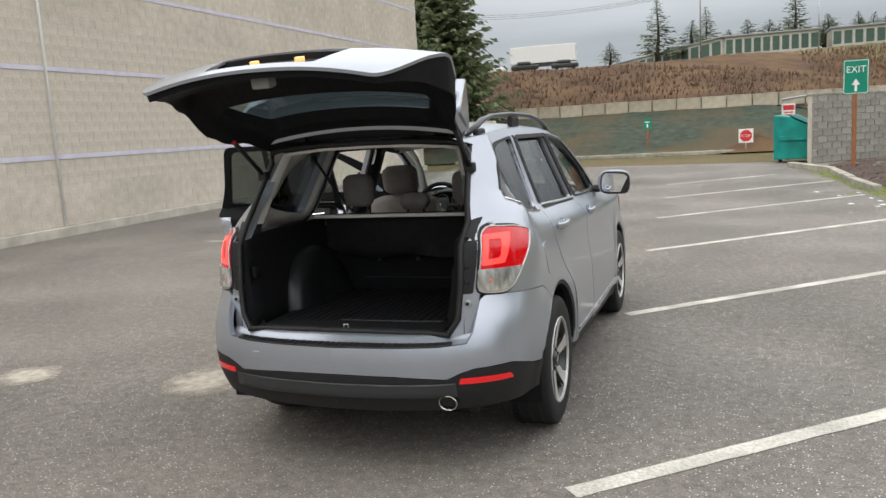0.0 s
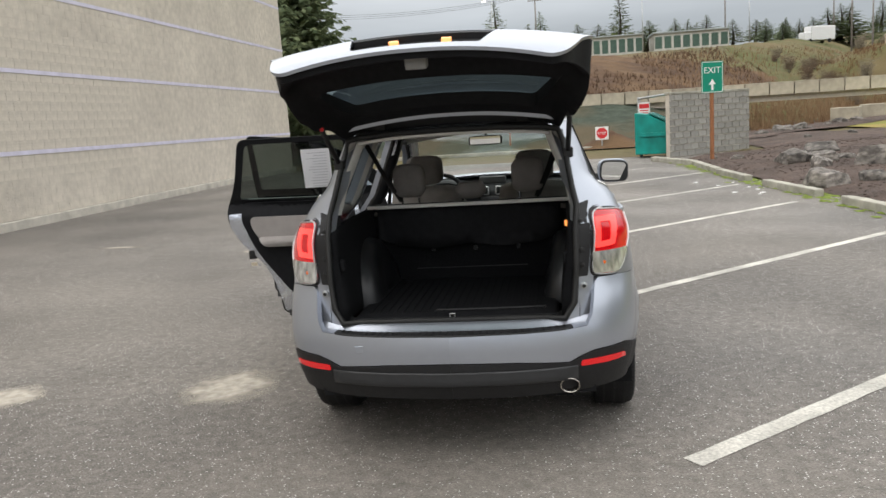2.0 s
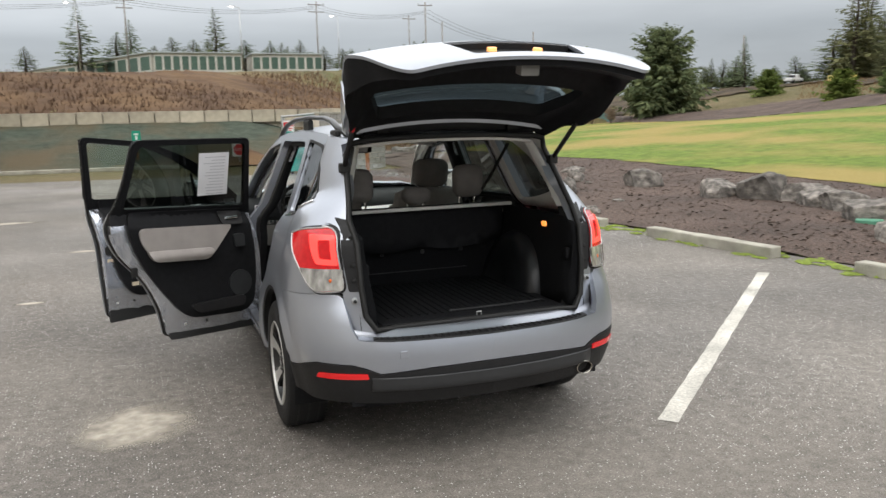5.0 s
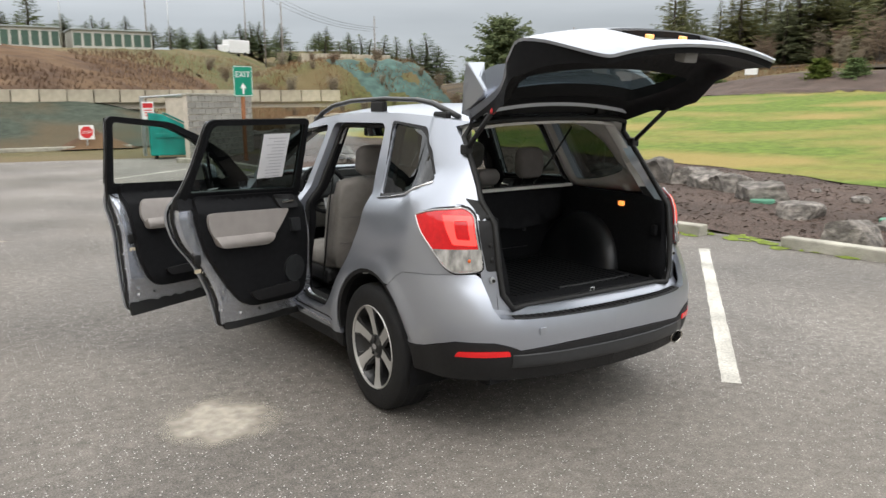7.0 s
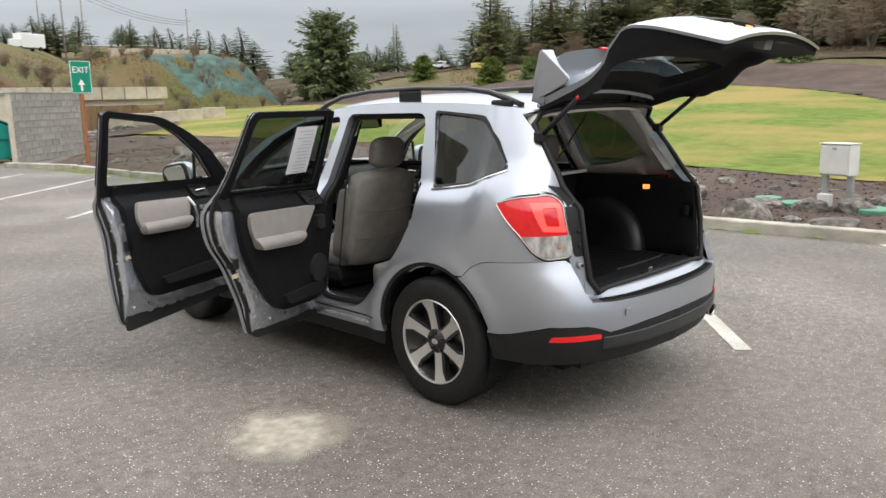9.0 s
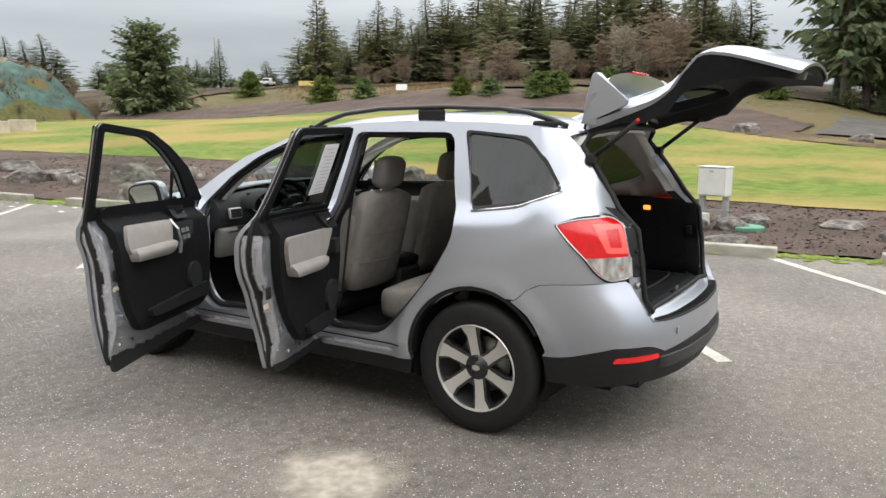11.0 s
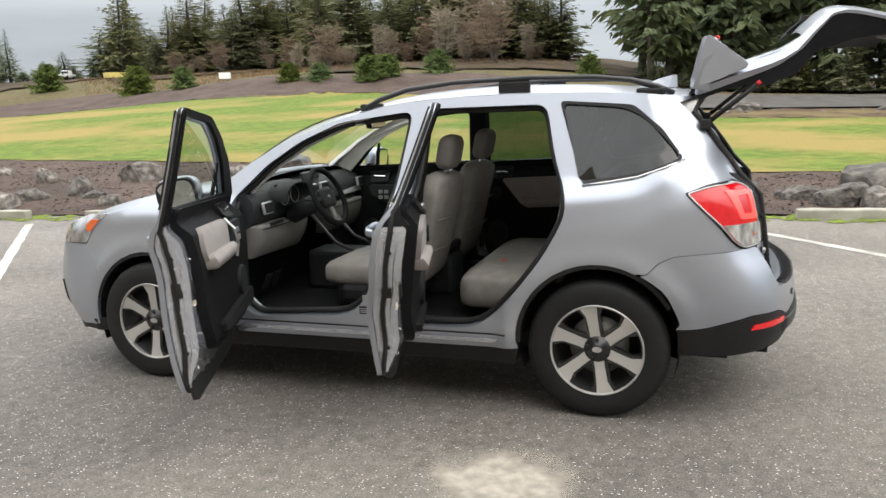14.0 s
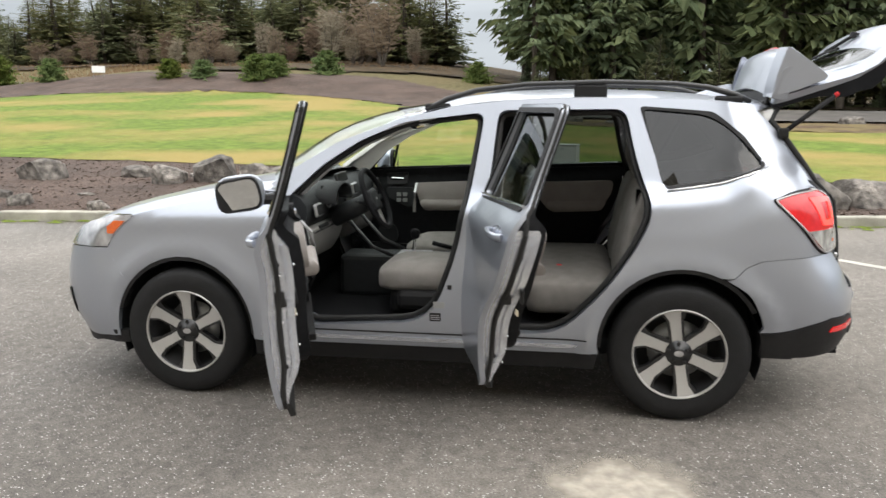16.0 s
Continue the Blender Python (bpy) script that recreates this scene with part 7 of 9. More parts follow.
def door(kind, sg, m, label):
    """A whole door in its closed place; m swings it."""
    dp, wp = (F_DOOR, inward(F_WIN, -.008)) if kind == "front" else (R_DOOR, inward(R_WIN, -.008))
    f = FIT[sg]

    def thick(z, y):
        return .028 + .117 * ease(belt(y) - z, .0, .10) * (.25 + .75 * ease(z, .33, .54))

    def pt(u, v, t):
        return f(skin(u, v, t))
    poly, hole = flank(dp), flank(wp)
    bm = sheet(poly, [hole], lambda u, v: pt(u, v, -.003), .055, lambda u, v: pt(u, v, .022))
    d = part(kind + "_door", bm, M_PAINT, car, label, True, m)
    sharp(d.data)

    def sub(name, bm, mat, label="", smooth=True):
        ob = part(name, bm, mat, d, label, smooth)
        sharp(ob.data)
        return ob
    ip, ih = flank(inward(dp, .012)), flank(inward(wp, -.012))
    sub("inner_shell", sheet(ip, [ih], lambda u, v: pt(u, v, thick(v, u) - .012), .055, lambda u, v: pt(u, v, .018)), M_JAMB, "silver painted inner door shell")
    # window surround on both faces
    sub("window_frame", sheet(flank(inward(wp, -.016)), [flank(inward(wp, .006))], lambda u, v: pt(u, v, -.011), .04, lambda u, v: pt(u, v, .0)), M_BLACKP)
    sub("inner_window_frame", sheet(flank(inward(wp, -.018)), [flank(inward(wp, .005))], lambda u, v: pt(u, v, thick(v, u) + .008), .03, lambda u, v: pt(u, v, .018)), M_TRIM)
    top_ = [(y, z) for y, z in clip_low(inward(dp, .004), 1.10)]
    sub("inner_frame", sheet(flank(top_), [flank(inward(wp, -.004))], lambda u, v: pt(u, v, thick(v, u) + .004), .03, lambda u, v: pt(u, v, .014)), M_TRIM, "black inner window frame")
    gl = sheet(flank(inward(wp, -.008)), [], lambda u, v: pt(u, v, .018), .09)
    sub("window_glass", gl, M_GLASS if kind == "front" else M_PRIVACY)
    # black strips beside the glass
    for strip in ([[(1.066, 1.168), (1.028, 1.55), (.987, 1.572), (1.018, 1.175)]] if kind == "front" else [[(.974, 1.158), (.942, 1.55), (.968, 1.572), (1.008, 1.172)], [(.214, 1.19), (.236, 1.27), (.292, 1.553), (.258, 1.575), (.200, 1.285), (.184, 1.2)]]):
        sub("pillar_applique", sheet(flank(strip), [], lambda u, v: pt(u, v, -.009), .05, lambda u, v: pt(u, v, .0)), M_BLACKP)
    # belt strip
    z0 = [(y, z) for y, z in (((1.97, 1.122), (1.5, 1.142), (1.07, 1.162)) if kind == "front" else ((.98, 1.153), (.6, 1.168), (.20, 1.186)))]
    sub("belt_strip", tube([pt(s_y(y, z), z, -.013) for y, z in z0], .008, 6), M_CHROME)
    # trim card
    if kind == "front":
        tp = rounded([(2.02, 1.115), (1.10, 1.16), (1.14, .86), (1.17, .64), (1.26, .455), (2.0, .45), (2.07, .62), (2.09, .9)], [.03, .03, .1, .1, .1, .1, .1, .1])
        pale = rounded([(1.66, 1.03), (1.20, 1.05), (1.18, .93), (1.23, .865), (1.60, .855)], [.04, .06, .05, .04, .03])
        rest = rounded([(1.62, .915), (1.20, .92), (1.215, .85), (1.58, .838)], .032)
        pocket = rounded([(2.0, .60), (1.32, .57), (1.36, .52), (1.98, .52)], .03)
        hy, hz, spk = 1.78, 1.06, (1.86, .66)
    else:
        tp = rounded([(.975, 1.135), (.24, 1.165), (.215, 1.06), (.29, .84), (.42, .64), (.55, .465), (.98, .455), (1.02, .7), (1.0, .95)], [.03, .03, .08, .1, .1, .1, .1, .1, .1])
        pale = rounded([(.86, 1.045), (.275, 1.07), (.285, .985), (.36, .868), (.71, .852)], [.03, .05, .06, .05, .03])
        rest = rounded([(.73, .915), (.315, .930), (.355, .862), (.69, .843)], .032)
        pocket = rounded([(.93, .58), (.56, .56), (.62, .50), (.92, .51)], .03)
        hy, hz, spk = .855, 1.085, (.90, .66)

    def tr(t):
        return lambda u, v: pt(u, v, t)
    card = sub("trim_card", sheet(flank(tp), [], lambda u, v: pt(u, v, thick(v, u) + .036), .025, lambda u, v: pt(u, v, thick(v, u) - .02)), M_TRIM, "black moulded door trim")
    sub("pale_inset", sheet(flank(pale), [], lambda u, v: pt(u, v, thick(v, u) + .058), .05, lambda u, v: pt(u, v, thick(v, u) + .02)), M_PALE, "pale grey padded inset")
    sub("armrest", sheet(flank(rest), [], lambda u, v: pt(u, v, thick(v, u) + .066 + .030 * math.sin(math.pi * max(0, min(1, (v - .838) / .09)))), .018, lambda u, v: pt(u, v, thick(v, u) + .01)), M_PALE, "pale grey padded armrest")
    pk_ = sub("door_pocket", sheet(flank(pocket), [], lambda u, v: pt(u, v, thick(v, u) + .066), .05, lambda u, v: pt(u, v, thick(v, u) + .01)), M_BLACKP)
    sub("speaker_grille", sheet([(s_y(spk[0] + .075 * math.cos(t), .7), spk[1] + .085 * math.sin(t)) for t in np.linspace(0, 2 * math.pi, 20)[:-1]], [], lambda u, v: pt(u, v, thick(v, u) + .056), .05, lambda u, v: pt(u, v, thick(v, u) + .01)), M_DASH, "dark grey round speaker grille")
    bz = rounded([(hy + .085, hz + .035), (hy - .075, hz + .045), (hy - .065, hz - .035), (hy + .075, hz - .04)], .02)
    sub("handle_recess", sheet(flank(bz), [], lambda u, v: pt(u, v, thick(v, u) + .062), .05, lambda u, v: pt(u, v, thick(v, u) + .01)), M_BLACKP)
    sub("inner_handle", tube([pt(s_y(hy + .045, hz), hz + .004, thick(hz, hy) + .070), pt(s_y(hy - .04, hz), hz, thick(hz, hy) + .076)], .009, 8), M_CHROME)
    # switch panel and pull handle
    if kind == "front":
        sw = rounded([(1.86, 1.0), (1.66, 1.0), (1.64, .88), (1.70, .86), (1.84, .93)], .02)
        sp_ = sub("switch_panel", sheet(flank(sw), [], lambda u, v: pt(u, v, thick(v, u) + .070), .05, lambda u, v: pt(u, v, thick(v, u) + .01)), M_DASH)
        for a in (0, 1):
            for b in (0, 1):
                q = [(1.78 - .045 * a, .965 - .04 * b), (1.75 - .045 * a, .965 - .04 * b), (1.75 - .045 * a, .94 - .04 * b), (1.78 - .045 * a, .94 - .04 * b)]
                sub("switch", sheet(flank(q), [], lambda u, v: pt(u, v, thick(v, u) + .078), .05, lambda u, v: pt(u, v, thick(v, u) + .06)), M_METAL)
        sub("pull_trim", tube([pt(s_y(y, z), z, thick(z, y) + o) for y, z, o in ((1.64, 1.03, .065), (1.645, .97, .09), (1.65, .90, .09), (1.655, .83, .075))], .011, 8, flat=.7), M_SATIN, "satin silver pull handle")
    else:
        sw = rounded([(.93, .98), (.86, .98), (.87, .90), (.93, .90)], .01)
        sub("switch_panel", sheet(flank(sw), [], lambda u, v: pt(u, v, thick(v, u) + .066), .05, lambda u, v: pt(u, v, thick(v, u) + .01)), M_DASH)
    # seals, hinges, latch and plugs on the shell
    loop = [pt(s_y(y, z), z, thick(z, y) * .46) for y, z in dense(inward(dp, .009), .05)]
    sub("door_seal", tube(loop + loop[:1], .0125, 6, caps=False), M_RUBBER, "thick black rubber door seal")
    ey = 1.10 if kind == "front" else .30
    ez = .80
    e0 = 1.11 if kind == "front" else .235
    sub("latch", moved(box(-.006, -.02, -.03, .006, .02, .03, .004), Matrix.Translation(pt(s_y(e0 + .022, ez), ez, .136))), M_RUBBER)
    sub("sticker", moved(box(-.003, -.020, -.011, .003, .020, .011, .0), Matrix.Translation(pt(s_y(e0 + .03, ez - .07), ez - .07, .134))), M_STICKER, "cream printed label", False)
    for k in range(2):
        yy, zz = (1.17 + .12 * k, .42) if kind == "front" else (.56 + .14 * k, .42)
        sub("plug", moved(lathe([(0, .009), (.004, .0001)], 8, "z"), Matrix.Translation(pt(s_y(yy, zz), zz, thick(zz, yy) - .006)) @ Matrix.Rotation(radians(90 * -sg), 4, "Y")), M_WHITEMARK if k % 3 == 0 else M_RUBBER, "", False)
    # small chrome discs added for the bright glints along the shell
    for zz in (.46, .58, .72, .93, 1.02):
        yy = (1.135 if kind == "front" else .40 if zz < .6 else .30) + (.0 if zz > .6 else .03)
        sub("shell_bolt", moved(lathe([(0, .008), (.004, .006), (.005, .0001)], 8, "z"), Matrix.Translation(pt(s_y(yy, zz), zz, thick(zz, yy) - .008)) @ Matrix.Rotation(radians(90 * -sg), 4, "Y")), M_CHROME, "", False)
    # stamped ribs, latch slot and plugs on the end face
    edge = sorted([(y, z) for y, z in dense(inward(dp, .011), .05) if .42 < z < 1.06 and y < (1.3 if kind == "front" else .72)], key=lambda p: p[1])
    for depth, rad in ((.046, .005), (.104, .007)):
        sub("stamped_rib", tube([pt(s_y(y, z), z, depth * (.25 + .75 * ease(z, .33, .54))) for y, z in edge], rad, 6), M_JAMB)

    def on_end(z):
        return min(edge, key=lambda p: abs(p[1] - z))
    for z, r, mat in ((.50, .010, M_RUBBER), (.60, .007, M_CHROME), (.70, .007, M_CHROME), (.90, .007, M_CHROME), (.97, .011, M_RUBBER)):
        y, zz = on_end(z)
        plug = lathe([(-.004, .0001), (-.004, r), (.004, r), (.006, r * .6), (.0065, .0001)], 10, "z")
        sub("end_plug", moved(plug, Matrix.Translation(pt(s_y(y, zz), zz, .074)) @ Matrix.Rotation(radians(90), 4, "X")), mat, "", False)
    y, zz = on_end(.80)
    sub("latch_slot", moved(box(-.022, -.006, -.034, .022, .006, .034, .004), Matrix.Translation(pt(s_y(y, zz), zz, .072))), M_RUBBER, "dark latch opening")
    low = rounded([(2.14, .40), (1.12, .40), (1.11, .285), (2.14, .32)], .01) if kind == "front" else rounded([(1.07, .40), (.46, .40), (.47, .325), (1.07, .33)], .01)
    sub("lower_seal", sheet(flank(low), [], lambda u, v: pt(u, v, .055), .06, lambda u, v: pt(u, v, .03)), M_RUBBER)
    # outer handle
    oy = 1.24 if kind == "front" else .32
    oz = 1.04 if kind == "front" else 1.06
    cup = sheet([(s_y(oy + .10 * math.cos(t), oz), oz + .032 * math.sin(t)) for t in np.linspace(0, 2 * math.pi, 18)[:-1]], [], lambda u, v: pt(u, v, -.004), .05)
    sub("handle_cup", cup, M_JAMB)
    sub("outer_handle", tube([pt(s_y(oy + a, oz), oz, -b) for a, b in ((.11, .006), (.09, .024), (0, .036), (-.09, .03), (-.115, .006))], .0125, 8, flat=1.3), M_PAINT, "silver pull handle")
    if kind == "front":
        # the window's divider and the mirror
        sub("window_divider", tube([pt(s_y(1.83, 1.13), 1.13, .01), pt(s_y(1.775, 1.30), 1.30, .012)], .011, 6), M_BLACKP)
        mir = sub("mirror_foot", tube([f(skin(s_y(1.90, 1.12), 1.12, .0)), f(Vector((.86, 1.90, 1.125))), f(Vector((.90, 1.905, 1.13)))], [.03, .026, .03], 8), M_BLACKP)
        own = bmesh.new()
        bmesh.ops.create_uvsphere(own, u_segments=20, v_segments=12, radius=1)
        for v in own.verts:
            x, y, z = v.co
            e = 2.0 / 3.2
            x, z = math.copysign(abs(x) ** e, x), math.copysign(abs(z) ** e, z)
            y = max(y, -.35)
            v.co = f(Vector((.945 + .118 * x, 1.90 + .085 * y, 1.168 + .092 * z)))
        sub("mirror_cap", own, M_PAINT, "silver mirror cap")
        frame_ = sheet(rounded([(-.105, -.065), (.105, -.07), (.11, .058), (-.092, .068)], .05), [], lambda u, v: f(Vector((.950 + u, 1.868 - .012, 1.168 + v * 1.2))), .05, lambda u, v: f(Vector((.950 + u * 1.06, 1.872, 1.168 + v * 1.28))))
        sub("mirror_rim", frame_, M_BLACKP)
        mg = sheet(rounded([(-.097, -.058), (.097, -.062), (.102, .050), (-.085, .061)], .045), [], lambda u, v: f(Vector((.950 + u, 1.852 + .05 * u - .03 * v, 1.168 + v * 1.2))), .2)
        sub("mirror_glass", mg, M_MIRROR, "mirror glass reflecting the lot")
    return d


def swing(hx, hy, deg, lean):
    """A turn round a hinge at (hx, hy) whose pin leans, so that the open door tips a little."""
    a = radians(deg)
    return Matrix.Translation((hx, hy, .95)) @ Matrix.Rotation(radians(lean), 4, Vector((math.sin(a), -math.cos(a), 0))) @ Matrix.Rotation(a, 4, "Z") @ Matrix.Translation((-hx, -hy, -.95))


door("front", 1, Matrix.Identity(4), "closed silver front passenger door")
door("rear", 1, Matrix.Identity(4), "closed silver rear door")
door("front", -1, swing(-.86, 2.15, -69.5, 6.5), "wide open silver driver's door")
RD = door("rear", -1, swing(-.85, 1.06, -74, 0), "wide open silver rear door")

# labels on the left centre pillar
for y, z, w, h, mat in ((1.235, .50, .030, .022, M_RUBBER), (1.215, .565, .030, .016, M_METAL), (1.16, .66, .012, .012, M_RUBBER)):
    lb = sheet(rounded(flank([(y - w, z - h), (y + w, z - h), (y + w, z + h), (y - w, z + h)]), .004), [], lambda u, v: FIT[-1](skin(u, v, -.003)), .05, lambda u, v: FIT[-1](skin(u, v, .004)))
    lo_b = part("pillar_label", lb, mat, car, "small printed label on the centre pillar")
    if mat is M_RUBBER and w > .02:
        for k in range(3):
            q = flank([(y - w * .8, z - .013 + .010 * k), (y + w * .8, z - .013 + .010 * k), (y + w * .8, z - .009 + .010 * k), (y - w * .8, z - .009 + .010 * k)])
            part("text_bar", sheet(q, [], lambda u, v: FIT[-1](skin(u, v, -.004)), .05), M_PRINT, lo_b)
# a sheet of paper stuck inside the open rear door's window
pp = [(s_y(y, z), z) for y, z in ((.845, 1.50), (.655, 1.50), (.665, 1.235), (.855, 1.235))]
bm = sheet(pp, [], lambda u, v: FIT[-1](skin(u, v, .026)), .06, lambda u, v: FIT[-1](skin(u, v, .0275)), back=True)
paper = part("paper_sheet", bm, M_PAPER, None, smooth=False, m=RD.matrix_basis)
tagged(paper, "white printed sheet of paper taped inside the rear door window", "paper")
for k in range(13):
    z = 1.475 - .019 * k
    w = random.Random(k).uniform(.08, .14)
    bar = [(s_y(y, z), zz) for y, zz in ((.845 - .02, z), (.845 - .02 - w, z), (.845 - .02 - w, z - .004), (.845 - .02, z - .004))]
    part("text_bar", sheet(bar, [], lambda u, v: FIT[-1](skin(u, v, .0285)), .2), M_PRINT, paper)
# ---- tailgate, built closed and swung up round its hinge ----
HINGE = Vector((0, -.42, 1.60))
GATE = Matrix.Translation(HINGE) @ Matrix.Rotation(radians(-77), 4, "X") @ Matrix.Translation(-HINGE)
gate_y = smooth_table([(.66, -.868), (.73, -.884), (.81, -.890), (.96, -.895), (1.06, -.885), (1.12, -.85), (1.18, -.75), (1.25, -.68), (1.4, -.59), (1.6, -.47)])
gate_w = smooth_table([(.66, .50), (.70, .555), (.80, .60), (.95, .64), (1.08, .687), (1.13, .687), (1.19, .65), (1.35, .60), (1.52, .57), (1.60, .545)])


def gate_at(u, z, t=0.0):
    """A point of the tailgate: u from -1 to 1 across, z up, t metres inside."""
    w = gate_w(z)
    x = u * w
    bow = .065 * (1 - min(1, abs(u)) ** 2.2)
    return Vector((x * (1 - .03 * (t > .03)), gate_y(z) - bow + .045 * ease(abs(u), .86, 1) * ease(z, 1.08, 1.2) + t, z + .25 * t * (1 if z > 1.2 else 0)))


tg = None


def gsub(name, bm, mat, parent=None, label="", smooth=True):
    ob = part(name, bm, mat, parent or tg, label, smooth)
    sharp(ob.data)
    return ob


outer = rounded([(-1, .69), (1, .69), (1, 1.10), (1, 1.585), (-1, 1.585), (-1, 1.10)], [.08, .08, .0, .06, .06, .0])
g_win = rounded([(-.88, 1.19), (.88, 1.19), (.86, 1.50), (-.86, 1.50)], .05)
plate = rounded([(-.43, .74), (.43, .74), (.46, .985), (-.46, .985)], .02)
bm = sheet(outer, [g_win, plate], lambda u, v: gate_at(u, v), .05, lambda u, v: gate_at(u * .994, v, .014 + .03 * ease(v, 1.10, 1.24) * ease(abs(u), .93, .985)))
tg = part("tailgate", bm, M_PAINT, car, "raised silver tailgate with black inner trim", True, GATE)
sharp(tg.data)
gsub("rear_window", sheet(rounded([(-.90, 1.18), (.90, 1.18), (.88, 1.51), (-.88, 1.51)], .05), [], lambda u, v: gate_at(u, v, .006), .08), M_HATCHGLASS, None, "dark privacy rear window")
gsub("plate_recess", sheet(rounded([(-.45, .728), (.45, .728), (.48, .995), (-.48, .995)], .02), [], lambda u, v: gate_at(u, v, .03), .06), M_BLACKP, None, "black number-plate recess")
gsub("plate_garnish", sheet(rounded([(-.44, .945), (.44, .945), (.45, .985), (-.45, .985)], .01), [], lambda u, v: gate_at(u, v, .004), .06, lambda u, v: gate_at(u, v, .03)), M_BLACKP)
for u in (-.17, .17):
    gsub("plate_lamp", sheet(rounded([(u - .034, .888), (u + .034, .888), (u + .030, .910), (u - .030, .910)], .010), [], lambda a, b: gate_at(a, b, .014), .05, lambda a, b: gate_at(a, b, .03)), M_BULB, None, "small lit number-plate lamp")
def trim_depth(v, u=0.0):
    """How far the inner trim lies inside the skin: thin at the lower edge, thick at the waist."""
    return .045 + .055 * ease(v, .70, .98) - .025 * ease(v, 1.05, 1.2) + .06 * ease(abs(u), .86, .97) * ease(v, .92, 1.08) * (1 - ease(v, 1.2, 1.4))


gsub("inner_trim", sheet(rounded([(-.965, .705), (.965, .705), (.990, 1.10), (.975, 1.20), (.965, 1.565), (-.965, 1.565), (-.975, 1.20), (-.990, 1.10)], .05), [rounded([(-.84, 1.175), (.84, 1.175), (.74, 1.44), (-.74, 1.44)], .05)],
     lambda u, v: gate_at(u * 1.02, v, trim_depth(v, u)), .04, lambda u, v: gate_at(u * 1.006, v, .010)), M_TRIM, None, "black moulded inner trim")
gsub("handle_recess", sheet(rounded([(.26, .74), (.50, .74), (.50, .80), (.26, .80)], .015), [], lambda u, v: gate_at(u, v, trim_depth(v) + .003), .05, lambda u, v: gate_at(u, v, trim_depth(v) - .01)), M_RUBBER)
gsub("latch", moved(box(-.042, -.004, -.03, .042, .046, .03, .008), Matrix.Translation(gate_at(0, .765, trim_depth(.765) + .002))), M_KNEE, None, "grey latch plate")
gsub("inner_button", moved(box(-.03, -.004, -.012, .03, .008, .012, .004), Matrix.Translation(gate_at(.20, .765, trim_depth(.765) + .002))), M_RUBBER)
gsub("hinge_cover", box(-.50, -.475, 1.597, .50, -.40, 1.611, .004), M_BLACKP, None, "black cover along the hinge line")
gsub("wiper_blade", tube([gate_at(.02, 1.215, -.022), gate_at(.30, 1.225, -.024), gate_at(.62, 1.235, -.022)], .008, 6), M_BLACKP)
gsub("wiper_arm", tube([gate_at(.02, 1.15, -.02), gate_at(.18, 1.20, -.03), gate_at(.34, 1.225, -.03)], .010, 6), M_BLACKP)
gsub("wiper_hub", moved(lathe([(0, .026), (.03, .024), (.035, .0001)], 16, "z"), Matrix.Translation(gate_at(.02, 1.15, 0)) @ Matrix.Rotation(radians(90), 4, "X")), M_BLACKP)


def spoiler_at(u, v, under=False):
    """v from 0 at the hinge line to 1 at the trailing edge."""
    w = .56 + .02 * v
    y = -.43 - .235 * v - .05 * (1 - abs(u) ** 2) + .05 * ease(abs(u), .75, 1) * v
    z = 1.635 - .02 * v - (.03 * abs(u) ** 2.5) - (.05 * ease(v, .82, 1) if not under else .05 + .03 * (1 - v))
    return Vector((u * w, y, z))


sp = gsub("spoiler", sheet(rounded([(-1, 0), (1, 0), (1, 1), (-1, 1)], .03), [], lambda u, v: spoiler_at(u, v), .08, lambda u, v: spoiler_at(u, v, True), back=True), M_PAINT, None, "silver roof spoiler")
gsub("high_brake_lamp", moved(box(-.12, -.006, -.012, .12, .006, .012, .004), Matrix.Translation(spoiler_at(0, 1.0) + Vector((0, .0, -.012)))), M_REFL, sp, "dark red high brake lamp")
for sg in (1, -1):
    # side wings of the spoiler run down beside the window
    wing = bmesh.new()
    prof = [(.556, -.432, 1.602), (.568, -.56, 1.608), (.574, -.682, 1.603), (.576, -.692, 1.588), (.592, -.640, 1.475), (.602, -.598, 1.385), (.600, -.575, 1.385), (.585, -.50, 1.49)]
    va = [wing.verts.new((sg * x, y, z)) for x, y, z in prof]
    vb = [wing.verts.new((sg * (x - .022 - .10 * (z > 1.55)), y, z + .018 * (z > 1.55))) for x, y, z in prof]
    wing.faces.new(va)
    wing.faces.new(vb[::-1])
    for k in range(8):
        wing.faces.new((va[k], vb[k], vb[(k + 1) % 8], va[(k + 1) % 8]))
    bmesh.ops.bevel(wing, geom=wing.edges[:], offset=.005, segments=2, affect="EDGES")
    gsub("spoiler_wing", wing, M_PAINT, sp)
    gsub("hinge", box(min(sg * .33, sg * .39), -.50, 1.575, max(sg * .33, sg * .39), -.40, 1.60, .006), M_RUBBER)
    # gas strut: from the pillar to the raised tailgate
    lo_, hi_ = Vector((sg * .575, -.485, 1.44)), GATE @ Vector((sg * .595, -.70, 1.17))
    md = lo_.lerp(hi_, .55)
    stt = part("gas_strut", tube([lo_, md], .0125, 10), M_BLACKP, car, "black gas strut holding up the tailgate", True)
    part("strut_rod", tube([md, hi_], .0065, 8), M_BLACKP, stt, "", True)
    part("strut_collar", tube([md - (hi_ - lo_) * .01, md + (hi_ - lo_) * .03], .0132, 8), M_SIGNRED if sg < 0 else M_RUBBER, stt, "", True)
    part("strut_mount", box(min(sg * .55, sg * .60), -.51, 1.415, max(sg * .55, sg * .60), -.46, 1.465, .008), M_RUBBER, stt)
